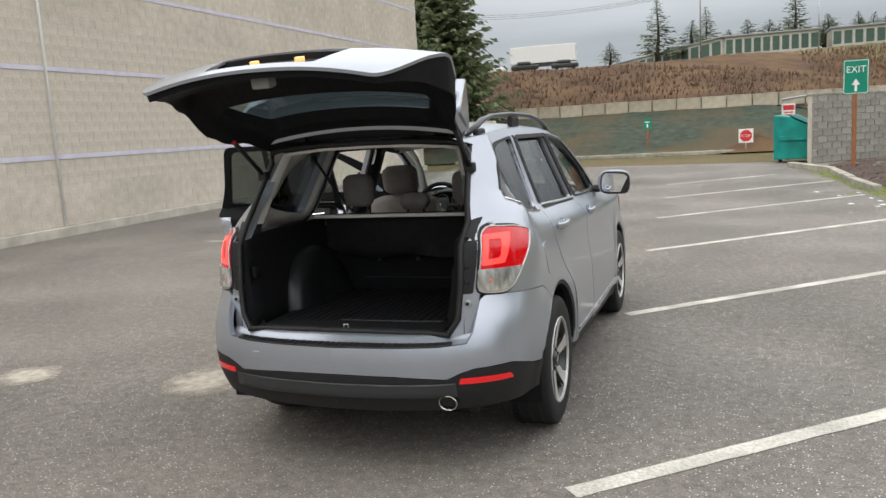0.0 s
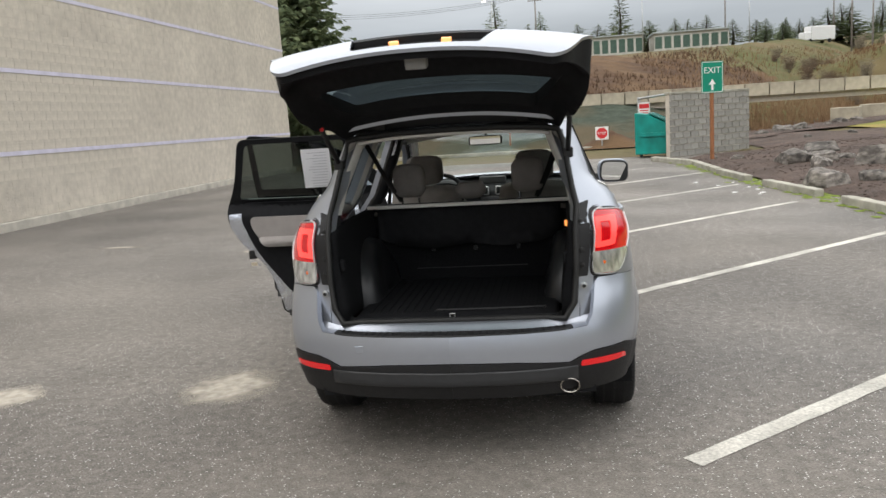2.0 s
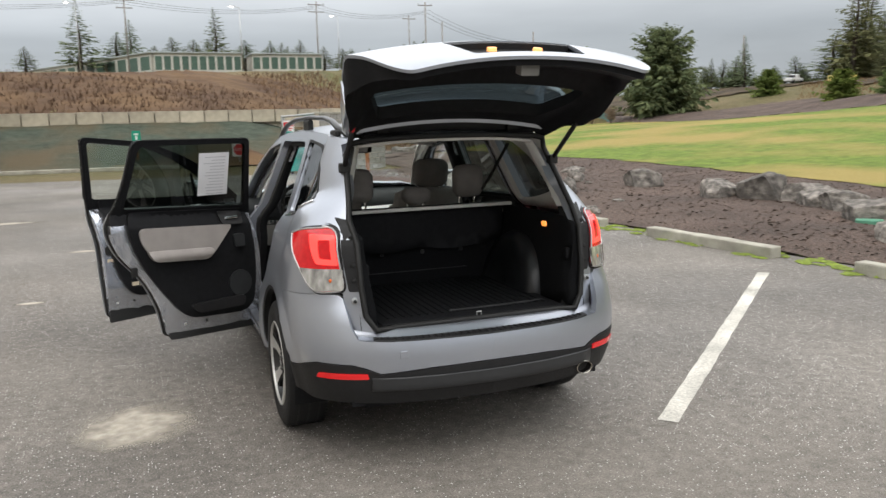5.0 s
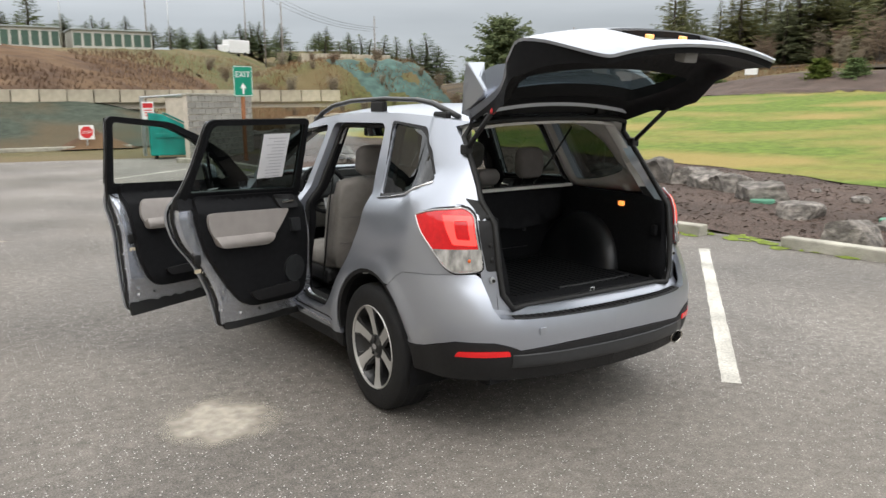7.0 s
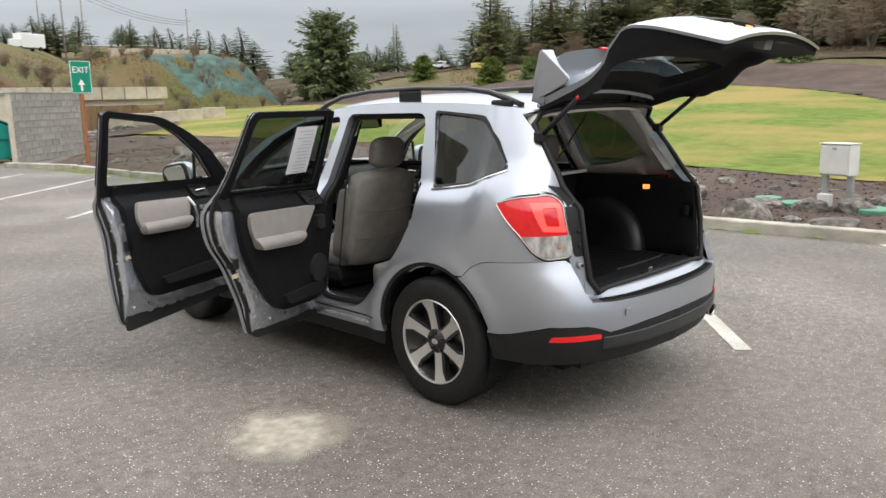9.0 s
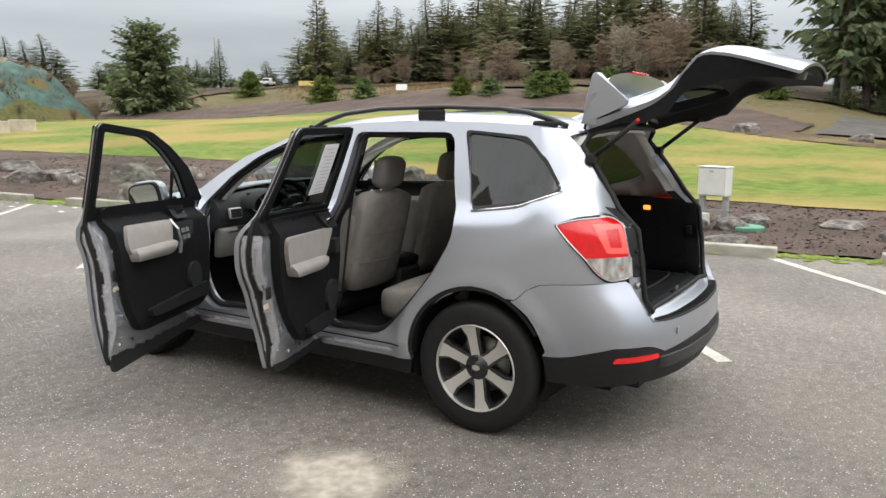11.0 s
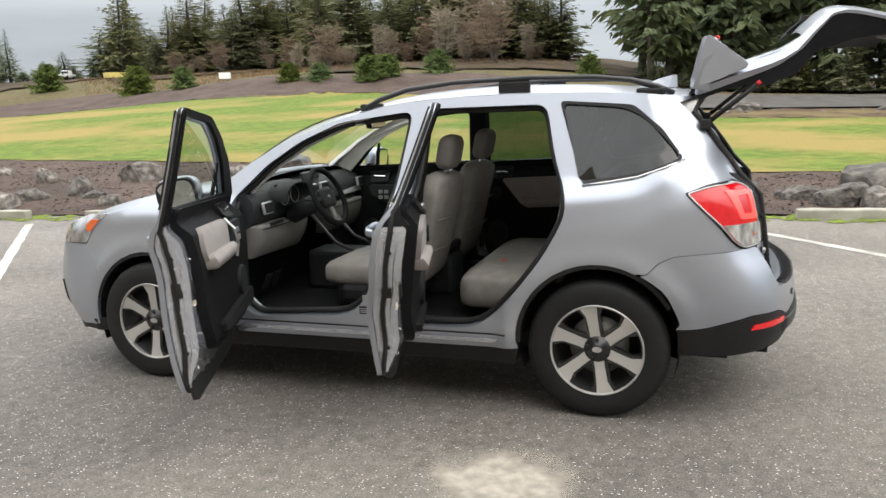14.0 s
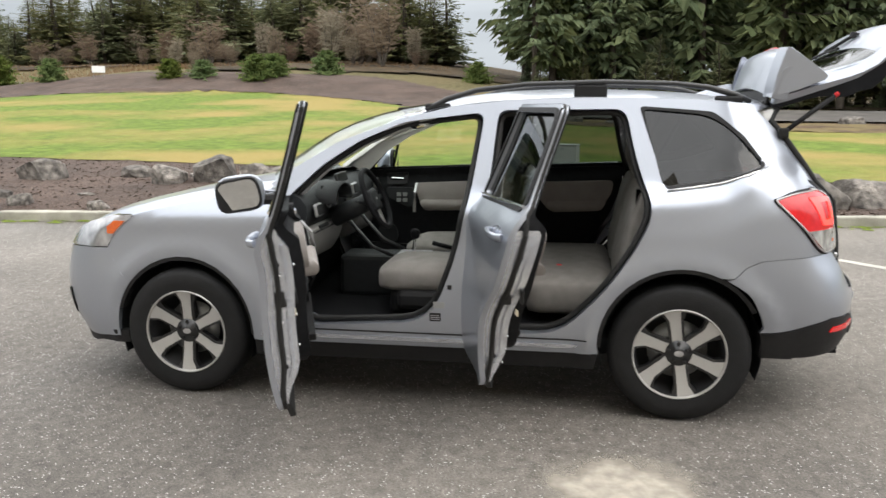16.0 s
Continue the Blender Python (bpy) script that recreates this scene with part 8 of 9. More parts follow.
# ---- inside the car ----
part("floor_pan", box(-.80, .30, .33, .80, 2.26, .40, .0), M_CARPET, car, "black carpeted floor")
under = box(-.55, -.62, .25, .55, 3.25, .33, .0)
join(under, box(-.79, .44, .225, .79, 2.20, .33, .0))
join(under, box(-.66, -.80, .33, .66, -.44, .40, .0))
part("underbody", under, M_TRIM, car)
for sx in (-1, 1):
    part("floor_mat", box(min(sx * .14, sx * .66), 1.30, .40, max(sx * .14, sx * .66), 1.98, .412, .005), M_CARPET, car)
    part("floor_mat", box(min(sx * .14, sx * .66), .62, .40, max(sx * .14, sx * .66), 1.0, .412, .005), M_CARPET, car)
    part("sill_trim", box(min(sx * .70, sx * .79), .50, .40, max(sx * .70, sx * .79), 2.05, .435, .006), M_BLACKP, car)
part("firewall", box(-.76, 2.24, .33, .76, 2.28, 1.10, .0), M_TRIM, car)
part("seat_pan", box(-.70, .10, .36, .70, .42, .60, .0), M_CARPET, car)

# load space
part("load_floor", box(-.50, -.76, .62, .50, .22, .690, .0), M_CARPET, car, "black carpeted load floor")
tray = part("load_tray", box(-.49, -.755, .692, .49, .17, .702, .004), M_TRIM, car, "black rubber load tray with shallow ribs")
for k in range(22):
    part("rib", box(-.43 + .041 * k - .006, -.66, .701, -.43 + .041 * k + .006, .12, .7075, .002), M_TRIM, tray)
part("tray_edge", tube([(-.10, -.64, .705), (.02, -.655, .708), (.34, -.645, .708), (.44, -.62, .705)], .007, 6), M_BLACKP, tray)
for sd, sg in SIDES:
    f = FIT[sg]
    wall = [(-.78, .69), (.22, .69), (.22, 1.145), (-.60, 1.145), (-.73, 1.12)]
    bm = sheet(wall, [], lambda u, v: f(Vector((.515 + .045 * ease(v, .7, 1.1), u, v))), .08, lambda u, v: f(Vector((.60, u, v))))
    part("load_side", bm, M_CARPET, car, "black carpeted side of the load space", True)
    own = bmesh.new()
    rows = []
    for k in range(21):
        a = math.pi * k / 20
        ring_ = [(.58, .34, .33), (.50, .34, .33), (.455, .325, .315), (.43, .29, .28), (.42, .20, .19), (.418, .0, .0)]
        rows.append([own.verts.new(f(Vector((x_ + .05 * math.sin(a), -.12 + ry * math.cos(a), .68 + rz * math.sin(a))))) for x_, ry, rz in ring_])
    for a, b in zip(rows, rows[1:]):
        for k in range(5):
            own.faces.new((a[k], a[k + 1], b[k + 1], b[k]) if sg > 0 else (a[k], b[k], b[k + 1], a[k + 1]))
    bmesh.ops.remove_doubles(own, verts=own.verts[:], dist=1e-4)
    part("wheel_hump", own, M_HUMP, car, "black moulded wheel-arch cover", True)
    bmq = sheet(rounded(flank([(.27, 1.60), (-.42, 1.56), (-.52, 1.36), (-.60, 1.14), (.16, 1.13)]), .03), [flank(inward(Q_GLASS, -.005))], lambda u, v: f(skin(u, v, .085)), .06, lambda u, v: f(skin(u, v, .03)))
    part("quarter_trim", bmq, M_LINER, car, "pale grey moulded pillar trim round the rear side window", True)
    # B pillar trim
    bp_ = rounded(flank([(1.03, 1.57), (.93, 1.57), (.94, 1.2), (1.0, .75), (1.03, .44), (1.24, .44), (1.12, .8), (1.07, 1.2)]), .02)
    part("pillar_trim", sheet(bp_, [], lambda u, v: f(skin(u, v, .11)), .06, lambda u, v: f(skin(u, v, .065))), M_TRIM, car, "", True)
    part("seat_belt", tube([f(Vector((.60, .96, 1.40))), f(Vector((.655, .98, 1.05))), f(Vector((.70, 1.02, .55)))], .02, 6, flat=.2), M_RUBBER, car, "black seat belt strap")
    part("seat_belt", tube([f(Vector((.545, .0, 1.52))), f(Vector((.47, .10, 1.32))), f(Vector((.40, .18, 1.17)))], .024, 6, flat=.2), M_RUBBER, car, "black rear seat belt strap")
part("load_lamp", box(.546, -.455, 1.070, .560, -.410, 1.098, .006), M_BULB, car, "small lit load-space lamp")
for sx in (-1, 1):
    part("grab_socket", box(min(sx * .53, sx * .57), -.72, .93, max(sx * .53, sx * .57), -.68, .99, .01), M_TRIM, car)

# cargo cover: a bar across behind the seats with its blind hanging
cov = part("cargo_cover", tube([(-.56, .13, 1.142), (.56, .13, 1.142)], .028, 12, flat=.8), M_TRIM, car, "black roller cargo cover with a pale front edge", True)
part("cover_edge", box(-.575, .012, 1.148, .575, .04, 1.168, .006), M_LINER, cov, "pale grey front edge")
part("cover_panel", box(-.55, .04, 1.150, .55, .15, 1.160, .004), M_TRIM, cov)
bm = sheet([(-.53, 1.145), (-.53, .965), (-.40, .92), (-.2, .90), (0, .925), (.2, .90), (.40, .92), (.53, .965), (.53, 1.145)], [], lambda u, v: Vector((u, .07 + .03 * (1.145 - v) + .012 * math.sin(u * 9), v)), .07, lambda u, v: Vector((u, .078 + .03 * (1.145 - v), v)))
part("cover_flap", bm, M_TRIM, cov, "black hanging flap", True)


def cushion(x0, y0, z0, x1, y1, z1, r=.06, puff=.012):
    own = bmesh.new()
    bmesh.ops.create_cube(own, size=1)
    bmesh.ops.subdivide_edges(own, edges=own.edges[:], cuts=5, use_grid_fill=True)
    sx, sy, sz = x1 - x0, y1 - y0, z1 - z0
    for v in own.verts:
        c = v.co.copy()
        p = Vector((c.x * sx, c.y * sy, c.z * sz))
        q = Vector((max(-sx / 2 + r, min(sx / 2 - r, p.x)), max(-sy / 2 + r, min(sy / 2 - r, p.y)), max(-sz / 2 + r, min(sz / 2 - r, p.z))))
        d = p - q
        if d.length > 1e-6:
            p = q + d.normalized() * min(d.length, r)
        p += c * puff * 2 * (1 - 4 * c.x * c.x) * (1 - 4 * c.y * c.y)
        v.co = p + Vector(((x0 + x1) / 2, (y0 + y1) / 2, (z0 + z1) / 2))
    return own


def recline(bm, y, z, deg):
    return moved(bm, Matrix.Translation((0, y, z)) @ Matrix.Rotation(radians(deg), 4, "X") @ Matrix.Translation((0, -y, -z)))


for sx in (-1, 1):
    x = sx * .37
    seat = part("front_seat", cushion(x - .255, 1.08, .555, x + .255, 1.62, .70, .055, .02), M_CLOTH, car, "grey cloth front seat with stitched panels", True)
    part("seat_base", box(x - .23, 1.12, .42, x + .23, 1.55, .56, .03), M_TRIM, seat)
    part("seat_valance", box(x - .27, 1.10, .46, x + .27, 1.50, .57, .03), M_BLACKP, seat)
    bk = part("backrest", recline(cushion(x - .25, 1.00, .60, x + .25, 1.14, 1.20, .045, .022), 1.1, .62, 14), M_CLOTH, seat, "", True)
    for z in (.80, .98):
        part("seam", recline(tube([(x - .235, .992, z), (x, .978, z - .005), (x + .235, .992, z)], .004, 5), 1.1, .62, 14), M_CLOTHD, bk)
    part("bolster", recline(cushion(x - .265, 1.06, .62, x - .19, 1.20, 1.08, .035, 0), 1.1, .62, 14), M_CLOTH, seat, "", True)
    part("bolster", recline(cushion(x + .19, 1.06, .62, x + .265, 1.20, 1.08, .035, 0), 1.1, .62, 14), M_CLOTH, seat, "", True)
    for dx in (-.06, .06):
        part("headrest_post", recline(tube([(x + dx, 1.06, 1.18), (x + dx, 1.05, 1.27)], .006, 6), 1.1, .62, 14), M_CHROME, seat)
    part("headrest", recline(cushion(x - .125, .99, 1.25, x + .125, 1.09, 1.42, .038, .014), 1.1, .62, 12), M_CLOTHD, seat, "", True)
# rear bench
bench = part("rear_bench", cushion(-.64, .30, .45, .64, .80, .66, .07, .012), M_CLOTH, car, "grey cloth rear bench seat", True)
for sx, x0, x1 in ((-1, -.62, .12), (1, .125, .62)):
    part("backrest", recline(cushion(x0, .20, .62, x1, .33, 1.155, .055, .02), .3, .62, 12), M_CLOTH, bench, "", True)
part("seat_back_panel", recline(box(-.60, .195, .66, .60, .21, 1.13, .01), .3, .62, 12), M_CARPET, bench, "black carpeted back of the rear seats")
part("back_seam", recline(box(-.33, .188, .795, .33, .193, .80, .001), .3, .62, 12), M_DASHGREY, bench)
for x in (-.22, .03, .28):
    part("child_anchor", recline(box(x - .010, .18, .905, x + .010, .196, .93, .004), .3, .62, 12), M_RAIL, bench)
for x, w, z0, z1 in ((-.345, .095, 1.205, 1.385), (.015, .09, 1.18, 1.265), (.35, .095, 1.205, 1.385)):
    part("headrest", cushion(x - w, .12, z0, x + w, .225, z1, .045, .01), M_CLOTHD, bench, "", True)
    for dx in (-.05, .05):
        part("headrest_post", tube([(x + dx, .185, z0 - .07), (x + dx, .18, z0 + .02)], .006, 6), M_CHROME, bench)
part("belt_buckle", box(-.295, .60, .645, -.275, .63, .675, .004), M_SIGNRED, bench)

# dashboard
own = bmesh.new()
sec = [(2.24, .80), (2.24, 1.125), (2.12, 1.128), (2.03, 1.118), (1.975, 1.09), (1.945, 1.05), (1.938, 1.0), (1.95, .95), (1.985, .915), (2.07, .86)]
rows = []
for i in range(13):
    x = -.76 + 1.52 * i / 12
    hump = .06 * math.exp(-((x + .37) / .17) ** 2)
    curve = -.03 * (abs(x) / .76) ** 2
    rows.append([own.verts.new((x, y + (curve * -.6 if y < 2.1 else 0), z + (hump * .5 if 1.04 < z < 1.12 else 0))) for y, z in sec])
for a, b in zip(rows, rows[1:]):
    for k in range(len(sec) - 1):
        own.faces.new((a[k], a[k + 1], b[k + 1], b[k]))
own.faces.new(rows[0][::-1])
own.faces.new(rows[-1])
dash = part("dashboard", own, M_DASH, car, "charcoal moulded dashboard", True)
sharp(dash.data, 45)
for x0, x1 in ((-.74, -.16), (.16, .74)):
    knee = sheet(rounded([(x0, 0), (x1, 0), (x1 - .02, 1), (x0 + .02, 1)], .03), [], lambda u, v: Vector((u, 1.935 + .085 * v * v + .012 * math.sin(u * 7) * v, .915 - .20 * v)), .07, lambda u, v: Vector((u, 2.03 + .04 * v, .92 - .20 * v)))
    kp = part("lower_panel", knee, M_KNEE, dash, "mid grey lower dash panel", True)
    part("panel_seam", tube([(x0 + .03, 1.934, .895), ((x0 + x1) / 2, 1.932, .893), (x1 - .03, 1.934, .895)], .004, 5), M_DASH, kp)
part("dash_shelf", sheet([(-.12, 0), (.74, 0), (.74, 1), (-.12, 1)], [], lambda u, v: Vector((u, 1.93 + .02 * v, .965 + .035 * v)), .1, lambda u, v: Vector((u, 1.96, .965 + .035 * v))), M_SATIN, dash, "satin silver strip across the dashboard", True)
for x, z in ((-.655, 1.015), (.655, 1.03), (-.085, 1.055), (.075, 1.055)):
    vm = Matrix.Translation((x, 1.928, z)) @ Matrix.Rotation(radians(-10), 4, "X")
    v = part("air_vent", moved(box(-.055, -.012, -.036, .055, .012, .036, .01), vm), M_SATIN, dash, "silver-framed air vent")
    part("vent_core", moved(box(-.046, -.016, -.028, .046, .005, .028, .004), vm), M_RUBBER, v)
    for k in range(4):
        part("vent_slat", moved(box(-.044, -.021, -.020 + .013 * k, .044, -.014, -.016 + .013 * k, .001), vm), M_DASH, v)
# the instrument binnacle with its visor
vis = []
for y, rx, rz in ((1.86, .165, .085), (1.98, .19, .10)):
    vis.append([Vector((-.38 + rx * math.cos(t), y, 1.055 + rz * math.sin(t))) for t in np.linspace(-.25, math.pi + .25, 20)])
own = bmesh.new()
ra, rb = [[own.verts.new(p) for p in row] for row in vis]
rc = [own.verts.new(Vector((-.38 + (p.x + .38) * .93, p.y + .001, 1.055 + (p.z - 1.055) * .88))) for p in vis[0]]
rd = [own.verts.new(Vector((-.38 + (p.x + .38) * .80, p.y - .02, 1.055 + (p.z - 1.055) * .80))) for p in vis[1]]
for k in range(19):
    own.faces.new((ra[k], ra[k + 1], rb[k + 1], rb[k]))
    own.faces.new((rc[k], rc[k + 1], ra[k + 1], ra[k]))
    own.faces.new((rd[k], rd[k + 1], rc[k + 1], rc[k]))
part("instrument_hood", own, M_DASH, dash, "charcoal hood over the instruments", True)
part("instrument_back", box(-.52, 1.945, .985, -.24, 1.955, 1.135, .003), M_RUBBER, dash)
for x in (-.445, -.315):
    part("dial", moved(lathe([(0, .052), (.003, .0001)], 24, "z"), Matrix.Translation((x, 1.94, 1.055)) @ Matrix.Rotation(radians(85), 4, "X")), M_RUBBER, dash)
    part("dial_ring", moved(lathe([(0, .055), (.006, .053), (.006, .049), (0, .049)], 24, "z", close=True), Matrix.Translation((x, 1.938, 1.055)) @ Matrix.Rotation(radians(85), 4, "X")), M_SATIN, dash)
part("upper_display", moved(box(-.11, -.01, -.03, .11, .01, .03, .008), Matrix.Translation((0, 1.99, 1.135)) @ Matrix.Rotation(radians(-15), 4, "X")), M_WBLACK, dash)
part("head_unit", moved(box(-.12, -.01, -.075, .12, .01, .075, .006), Matrix.Translation((0, 1.925, .935)) @ Matrix.Rotation(radians(-8), 4, "X")), M_WBLACK, dash, "glossy black head unit")
for k in range(5):
    part("switch", box(-.63 + .03 * k, 1.922, .905, -.61 + .03 * k, 1.94, .925, .003), M_DASH, dash)
# steering wheel
sw_m = Matrix.Translation((-.38, 1.67, 1.05)) @ Matrix.Rotation(radians(66), 4, "X")
own = bmesh.new()
R = 40
for i in range(R):
    for k in range(8):
        a, b = 2 * math.pi * i / R, 2 * math.pi * k / 8
        own.verts.new(((.175 + .017 * math.cos(b)) * math.cos(a), (.175 + .017 * math.cos(b)) * math.sin(a), .017 * math.sin(b)))
own.verts.ensure_lookup_table()
for i in range(R):
    for k in range(8):
        own.faces.new([own.verts[j] for j in (i * 8 + k, ((i + 1) % R) * 8 + k, ((i + 1) % R) * 8 + (k + 1) % 8, i * 8 + (k + 1) % 8)])
wheel_s = part("steering_wheel", moved(own, sw_m), M_TRIM, car, "black three-spoke steering wheel with silver accents", True)
part("hub_pad", moved(cushion(-.075, -.065, -.045, .075, .06, .005, .03, .0), sw_m), M_DASH, wheel_s, "", True)
for a, w in ((0, .03), (180, .03), (270, .035)):
    part("spoke", moved(box(.06, -w / 2, -.022, .172, w / 2, -.006, .006), sw_m @ Matrix.Rotation(radians(a), 4, "Z")), M_SATIN if a == 270 else M_DASH, wheel_s)
part("column", moved(tube([(0, 0, -.03), (0, 0, -.28)], [.05, .06], 12), sw_m), M_DASH, wheel_s, "", True)
for sx in (-1, 1):
    part("stalk", moved(tube([(sx * .05, .0, -.06), (sx * .2, .03, -.055)], .008, 6), sw_m), M_DASH, wheel_s)
part("emblem", moved(lathe([(.004, .022), (.006, .0001)], 16, "z"), sw_m @ Matrix.Diagonal((1.3, .8, 1, 1))), M_SATIN, wheel_s)
# console
con = part("centre_console", box(-.125, .98, .40, .125, 1.98, .66, .03), M_DASH, car, "charcoal centre console")
part("console_lid", cushion(-.11, .98, .66, .11, 1.22, .73, .03, .004), M_TRIM, con, "", True)
part("shift_surround", box(-.075, 1.42, .655, .075, 1.62, .668, .006), M_SATIN, con)
part("shift_lever", tube([(0, 1.53, .66), (0, 1.52, .76)], .01, 8), M_CHROME, con)
part("shift_knob", cushion(-.025, 1.49, .75, .025, 1.545, .815, .022, 0), M_TRIM, con, "", True)
part("hand_brake", tube([(.07, 1.22, .67), (.07, 1.36, .70), (.07, 1.42, .715)], .014, 8), M_TRIM, con, "", True)
part("cup_holder", moved(lathe([(0, .042), (.004, .04), (-.04, .036)], 20, "z"), Matrix.Translation((-.04, 1.34, .662))), M_RUBBER, con)
for sx in (-1, 1):
    part("side_leg", tube([(sx * .135, 1.62, .66), (sx * .14, 1.76, .72), (sx * .14, 1.92, .90)], .012, 8), M_RAIL, con, "", True)
for x in (-.44, -.33):
    part("pedal", moved(box(-.035, -.008, -.05, .035, .008, .05, .006), Matrix.Translation((x, 2.10, .52)) @ Matrix.Rotation(radians(25), 4, "X")), M_RUBBER, car)
mr_ = part("inner_mirror", moved(cushion(-.125, -.02, -.035, .125, .02, .035, .02, 0), Matrix.Translation((0, 1.50, 1.47))), M_TRIM, car, "black interior rear-view mirror", True)
part("mirror_glass", moved(box(-.112, -.023, -.027, .112, -.0215, .027, 0), Matrix.Translation((0, 1.50, 1.47))), M_MIRROR, mr_)
part("mirror_stem", tube([(0, 1.52, 1.48), (0, 1.58, 1.545)], .01, 6), M_TRIM, mr_)
part("camera_housing", box(-.10, 1.50, 1.545, .10, 1.60, 1.565, .01), M_TRIM, car)
for sx in (-1, 1):
    part("sun_visor", moved(box(-.17, -.005, -.06, .17, .005, .06, .01), Matrix.Translation((sx * .32, 1.36, 1.555)) @ Matrix.Rotation(radians(75), 4, "X")), M_LINER, car)

# ---- wheels ----
def car_wheel(x, y, sg, turn):
    """A tyre on a six-spoke alloy; the outer face looks along +x before it is turned."""
    th = part("wheel", lathe([(-.105, .232), (-.112, .27), (-.110, .318), (-.098, .340), (-.085, .348), (-.05, .352), (.05, .352), (.085, .348), (.098, .340), (.110, .318), (.112, .27), (.105, .232), (.08, .226), (-.08, .226)], 64, "x", close=True), M_TYRE, car, "black tyre on a six-spoke two-tone alloy wheel", True)
    m = Matrix.Translation((x, y, .352)) @ (Matrix.Identity(4) if sg > 0 else Matrix.Rotation(math.pi, 4, "Z"))
    th.matrix_basis = m
    sharp(th.data, 30)
    for gx in (-.055, 0, .055):
        part("tread_groove", lathe([(gx - .006, .3525), (gx + .006, .3525)], 48, "x"), M_RUBBER, th)
    blocks_v, blocks_f = [], []
    for k in range(72):
        a = 2 * math.pi * k / 72
        for s0, s1 in ((.060, .099), (-.099, -.060)):
            b = len(blocks_v)
            for xx, r in ((s0, .3535), (s1, .341) if s1 > 0 else (s1, .3535)):
                for da in (-.028, .028):
                    blocks_v.append((xx, r * math.cos(a + da), r * math.sin(a + da)))
            blocks_f.append((b, b + 1, b + 3, b + 2))
    raw("tread", blocks_v, blocks_f, M_TYRE, th)["kind"] = "stuff"
    rim = part("rim", lathe([(.105, .234), (.110, .230), (.107, .224), (.085, .221), (.085, .232)], 56, "x", close=True), M_ALLOY, th, "machined alloy rim", True)
    sharp(rim.data, 30)
    part("barrel", lathe([(.098, .2235), (.085, .214), (-.02, .20), (-.02, .06)], 40, "x"), M_WBLACK, th, "", True)
    part("brake_disc", lathe([(-.01, .15), (.0, .15), (.0, .06)], 40, "x"), M_METAL, th, "", True)
    for k in range(6):
        a = radians(60 * k + turn)
        prof = [(.055, -.026), (.055, .026), (.10, .026), (.17, .030), (.221, .058), (.224, -.030), (.17, -.026), (.10, -.024)]
        bm = sheet(prof, [], lambda u, v: (.074 + .024 * (u / .22) ** 2, u * math.cos(a) - v * math.sin(a), u * math.sin(a) + v * math.cos(a)), .05)
        part("spoke_face", bm, M_ALLOY, th)
        side = [(.06, -.038), (.06, .038), (.17, .042), (.216, .075), (.216, -.06), (.17, -.038)]
        bm = sheet(side, [], lambda u, v: (.068 + .024 * (u / .22) ** 2, u * math.cos(a) - v * math.sin(a), u * math.sin(a) + v * math.cos(a)), .06, lambda u, v: (.03 + .024 * (u / .22) ** 2, u * math.cos(a) - v * math.sin(a), u * math.sin(a) + v * math.cos(a)))
        part("spoke_back", bm, M_WBLACK, th)
    part("hub", lathe([(.05, .072), (.078, .066), (.080, .035), (.088, .032), (.09, .0001)], 32, "x"), M_WBLACK, th, "", True)
    part("hub_emblem", moved(lathe([(.0, .020), (.002, .0001)], 18, "x"), Matrix.Translation((.0905, 0, 0)) @ Matrix.Diagonal((1, 1.2, .75, 1))), M_SATIN, th)
    for k in range(5):
        a = radians(72 * k + 20)
        part("wheel_nut", moved(lathe([(0, .010), (.012, .009), (.014, .0001)], 6, "x"), Matrix.Translation((.076, .052 * math.cos(a), .052 * math.sin(a)))), M_WBLACK, th)
    return th


for y in (0.0, 2.64):
    for sg in (1, -1):
        car_wheel(sg * .775, y, sg, 12 if sg > 0 else 38 if y < 1 else 28)
# ---- pieces of the walls, last ----
def piece_mesh(w, h, d, seed, mat):
    """One block: x along, y out of the wall (towards -y), z up, with chamfered edges."""
    rnd = random.Random(seed)
    i = .0015 if mat is M_WALL else .012
    out = .12 if mat is M_WALL else 1
    v = [(0, 0, 0), (w, 0, 0), (w, 0, h), (0, 0, h)]
    v += [(a, -d - rnd.uniform(0, .012) * out, b) for a, b in ((i, i), (w - i, i), (w - i, h - i), (i, h - i))]
    v.append((w / 2 + rnd.uniform(-.05, .05), -d - rnd.uniform(.004, .016) * out, h / 2))
    f = [(0, 1, 5, 4), (1, 2, 6, 5), (2, 3, 7, 6), (3, 0, 4, 7), (4, 5, 8), (5, 6, 8), (6, 7, 8), (7, 4, 8)]
    me = bpy.data.meshes.new("block")
    me.from_pydata(v, [], f)
    me.materials.append(mat)
    me.update()
    return me


cache = {}
rnd = random.Random(3)


def piece(name, w, h, d, mat, parent, m):
    key = (round(w, 2), round(h, 2), mat.name, rnd.randrange(4))
    if key not in cache:
        cache[key] = piece_mesh(w, h, d, len(cache), mat)
    ob = new(name, cache[key])
    ob.parent = parent
    ob.matrix_basis = m
    return ob


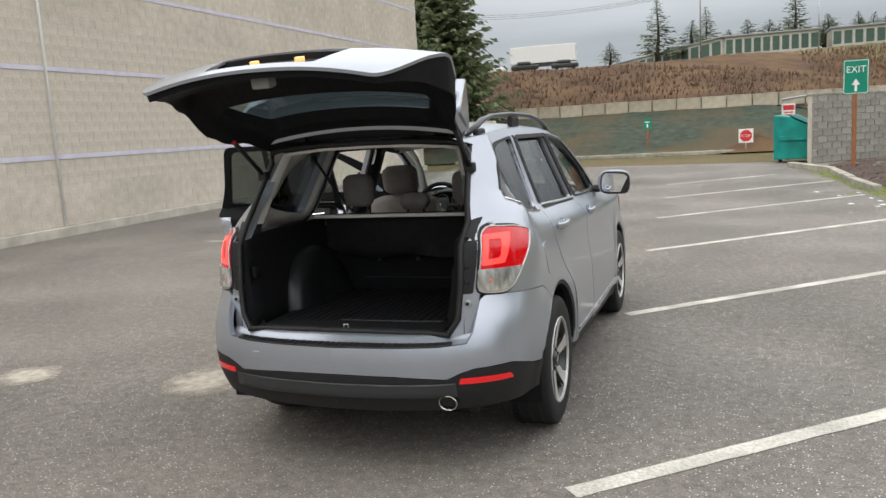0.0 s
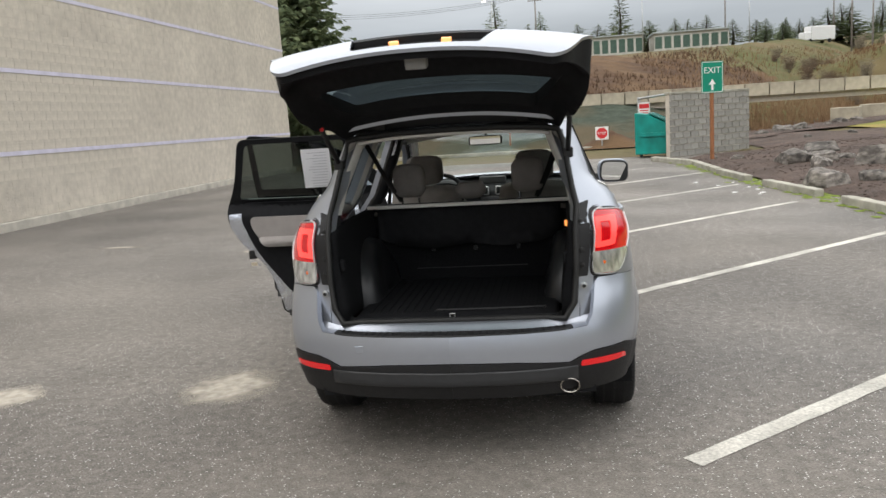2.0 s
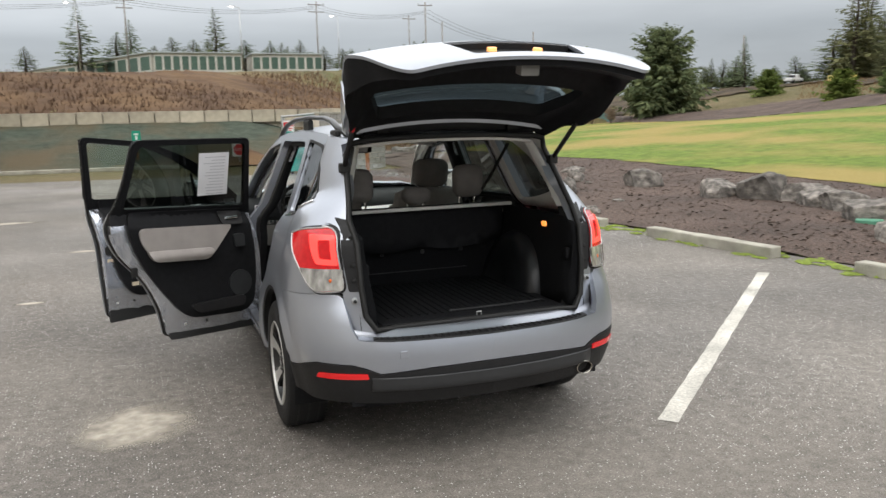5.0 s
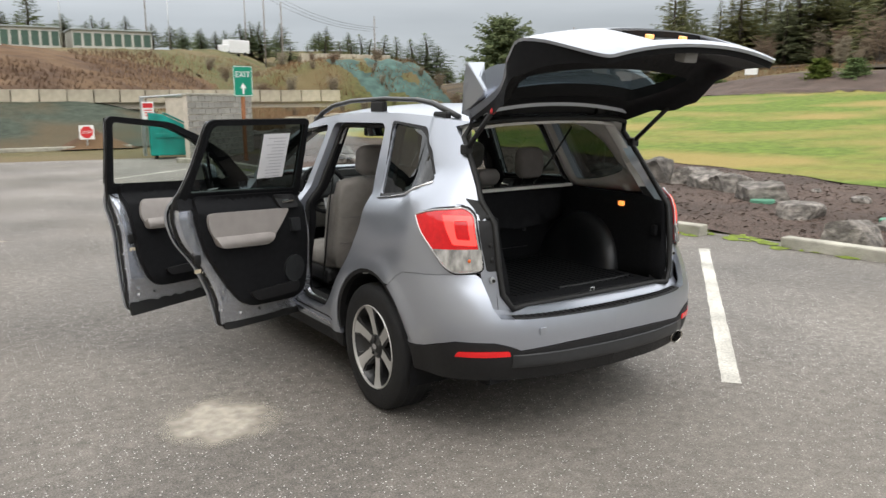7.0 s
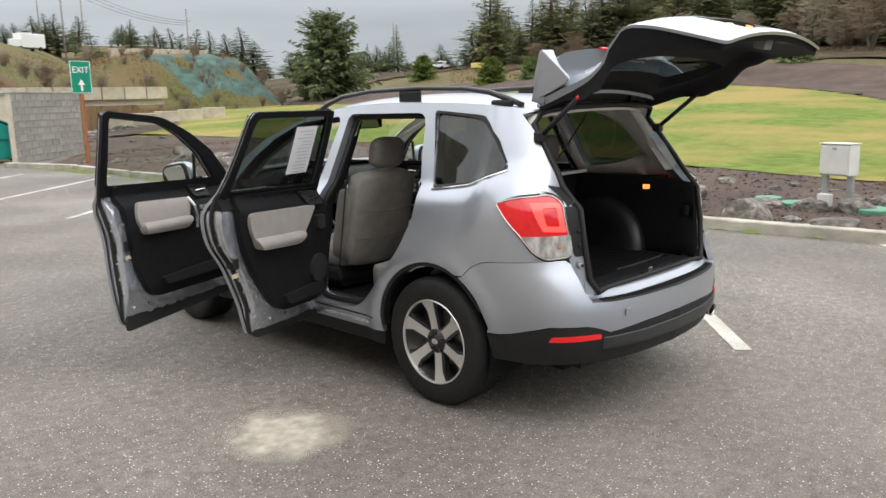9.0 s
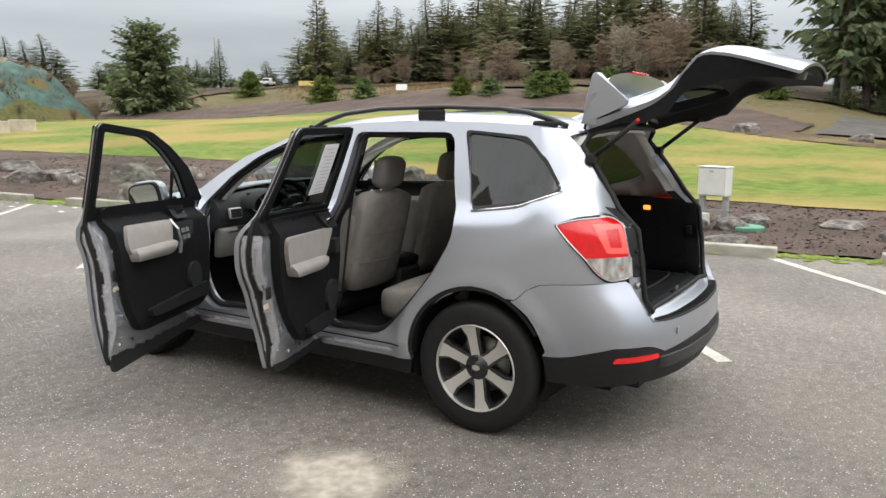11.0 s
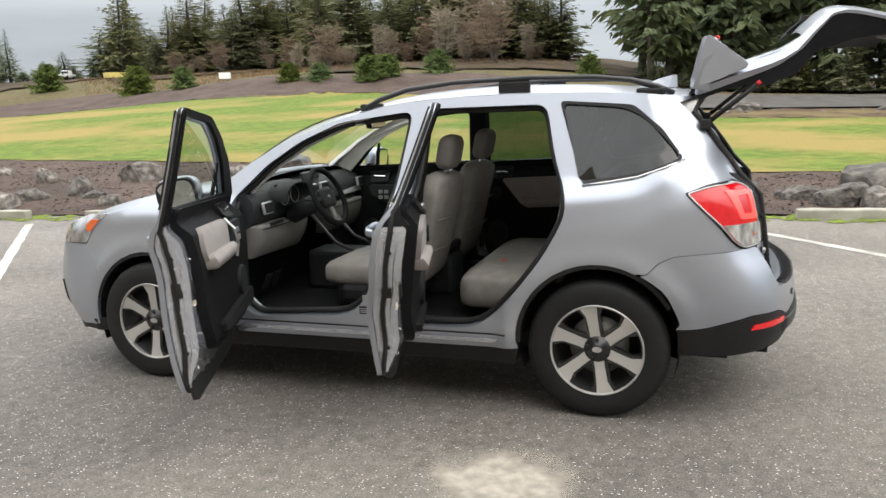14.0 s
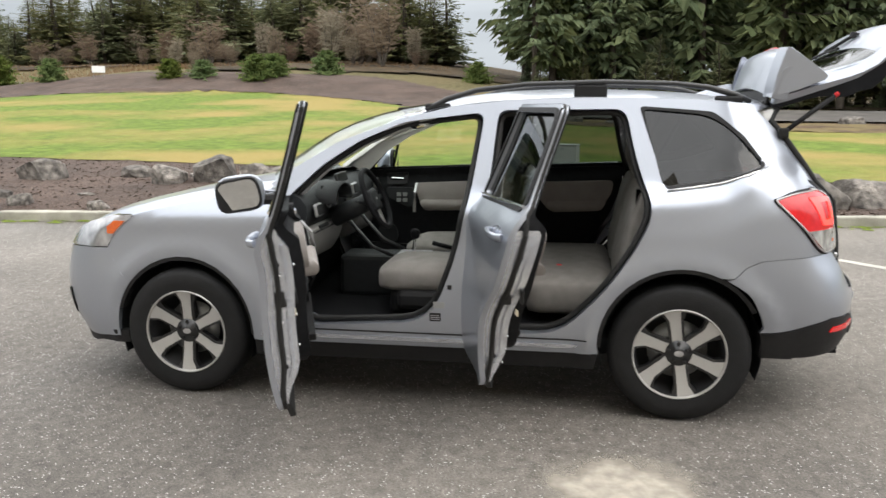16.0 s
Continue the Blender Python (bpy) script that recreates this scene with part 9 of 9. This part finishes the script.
TURN_OUT = Matrix.Rotation(radians(90), 4, "Z")
for y0, y1, z0, z1 in WALL_BLOCKS:
    piece("block", y1 - y0 - .003, z1 - z0 - .003, .05, M_WALL, bld, Matrix.Translation((WALL_X - .05, y0 + .0015, z0 + .0015)) @ TURN_OUT)
for m, x0, x1, z0, z1 in ENC_BLOCKS:
    piece("block", x1 - x0, z1 - z0, .03, M_BLOCK, enc, m @ Matrix.Translation((x0, .02, z0)))
for x0, y, z, w, h in RET_BLOCKS:
    piece("block", w - .02, h, .3, M_RETAIN, ret, Matrix.Translation((x0, y + .15, z + rnd.uniform(-.01, .01))))
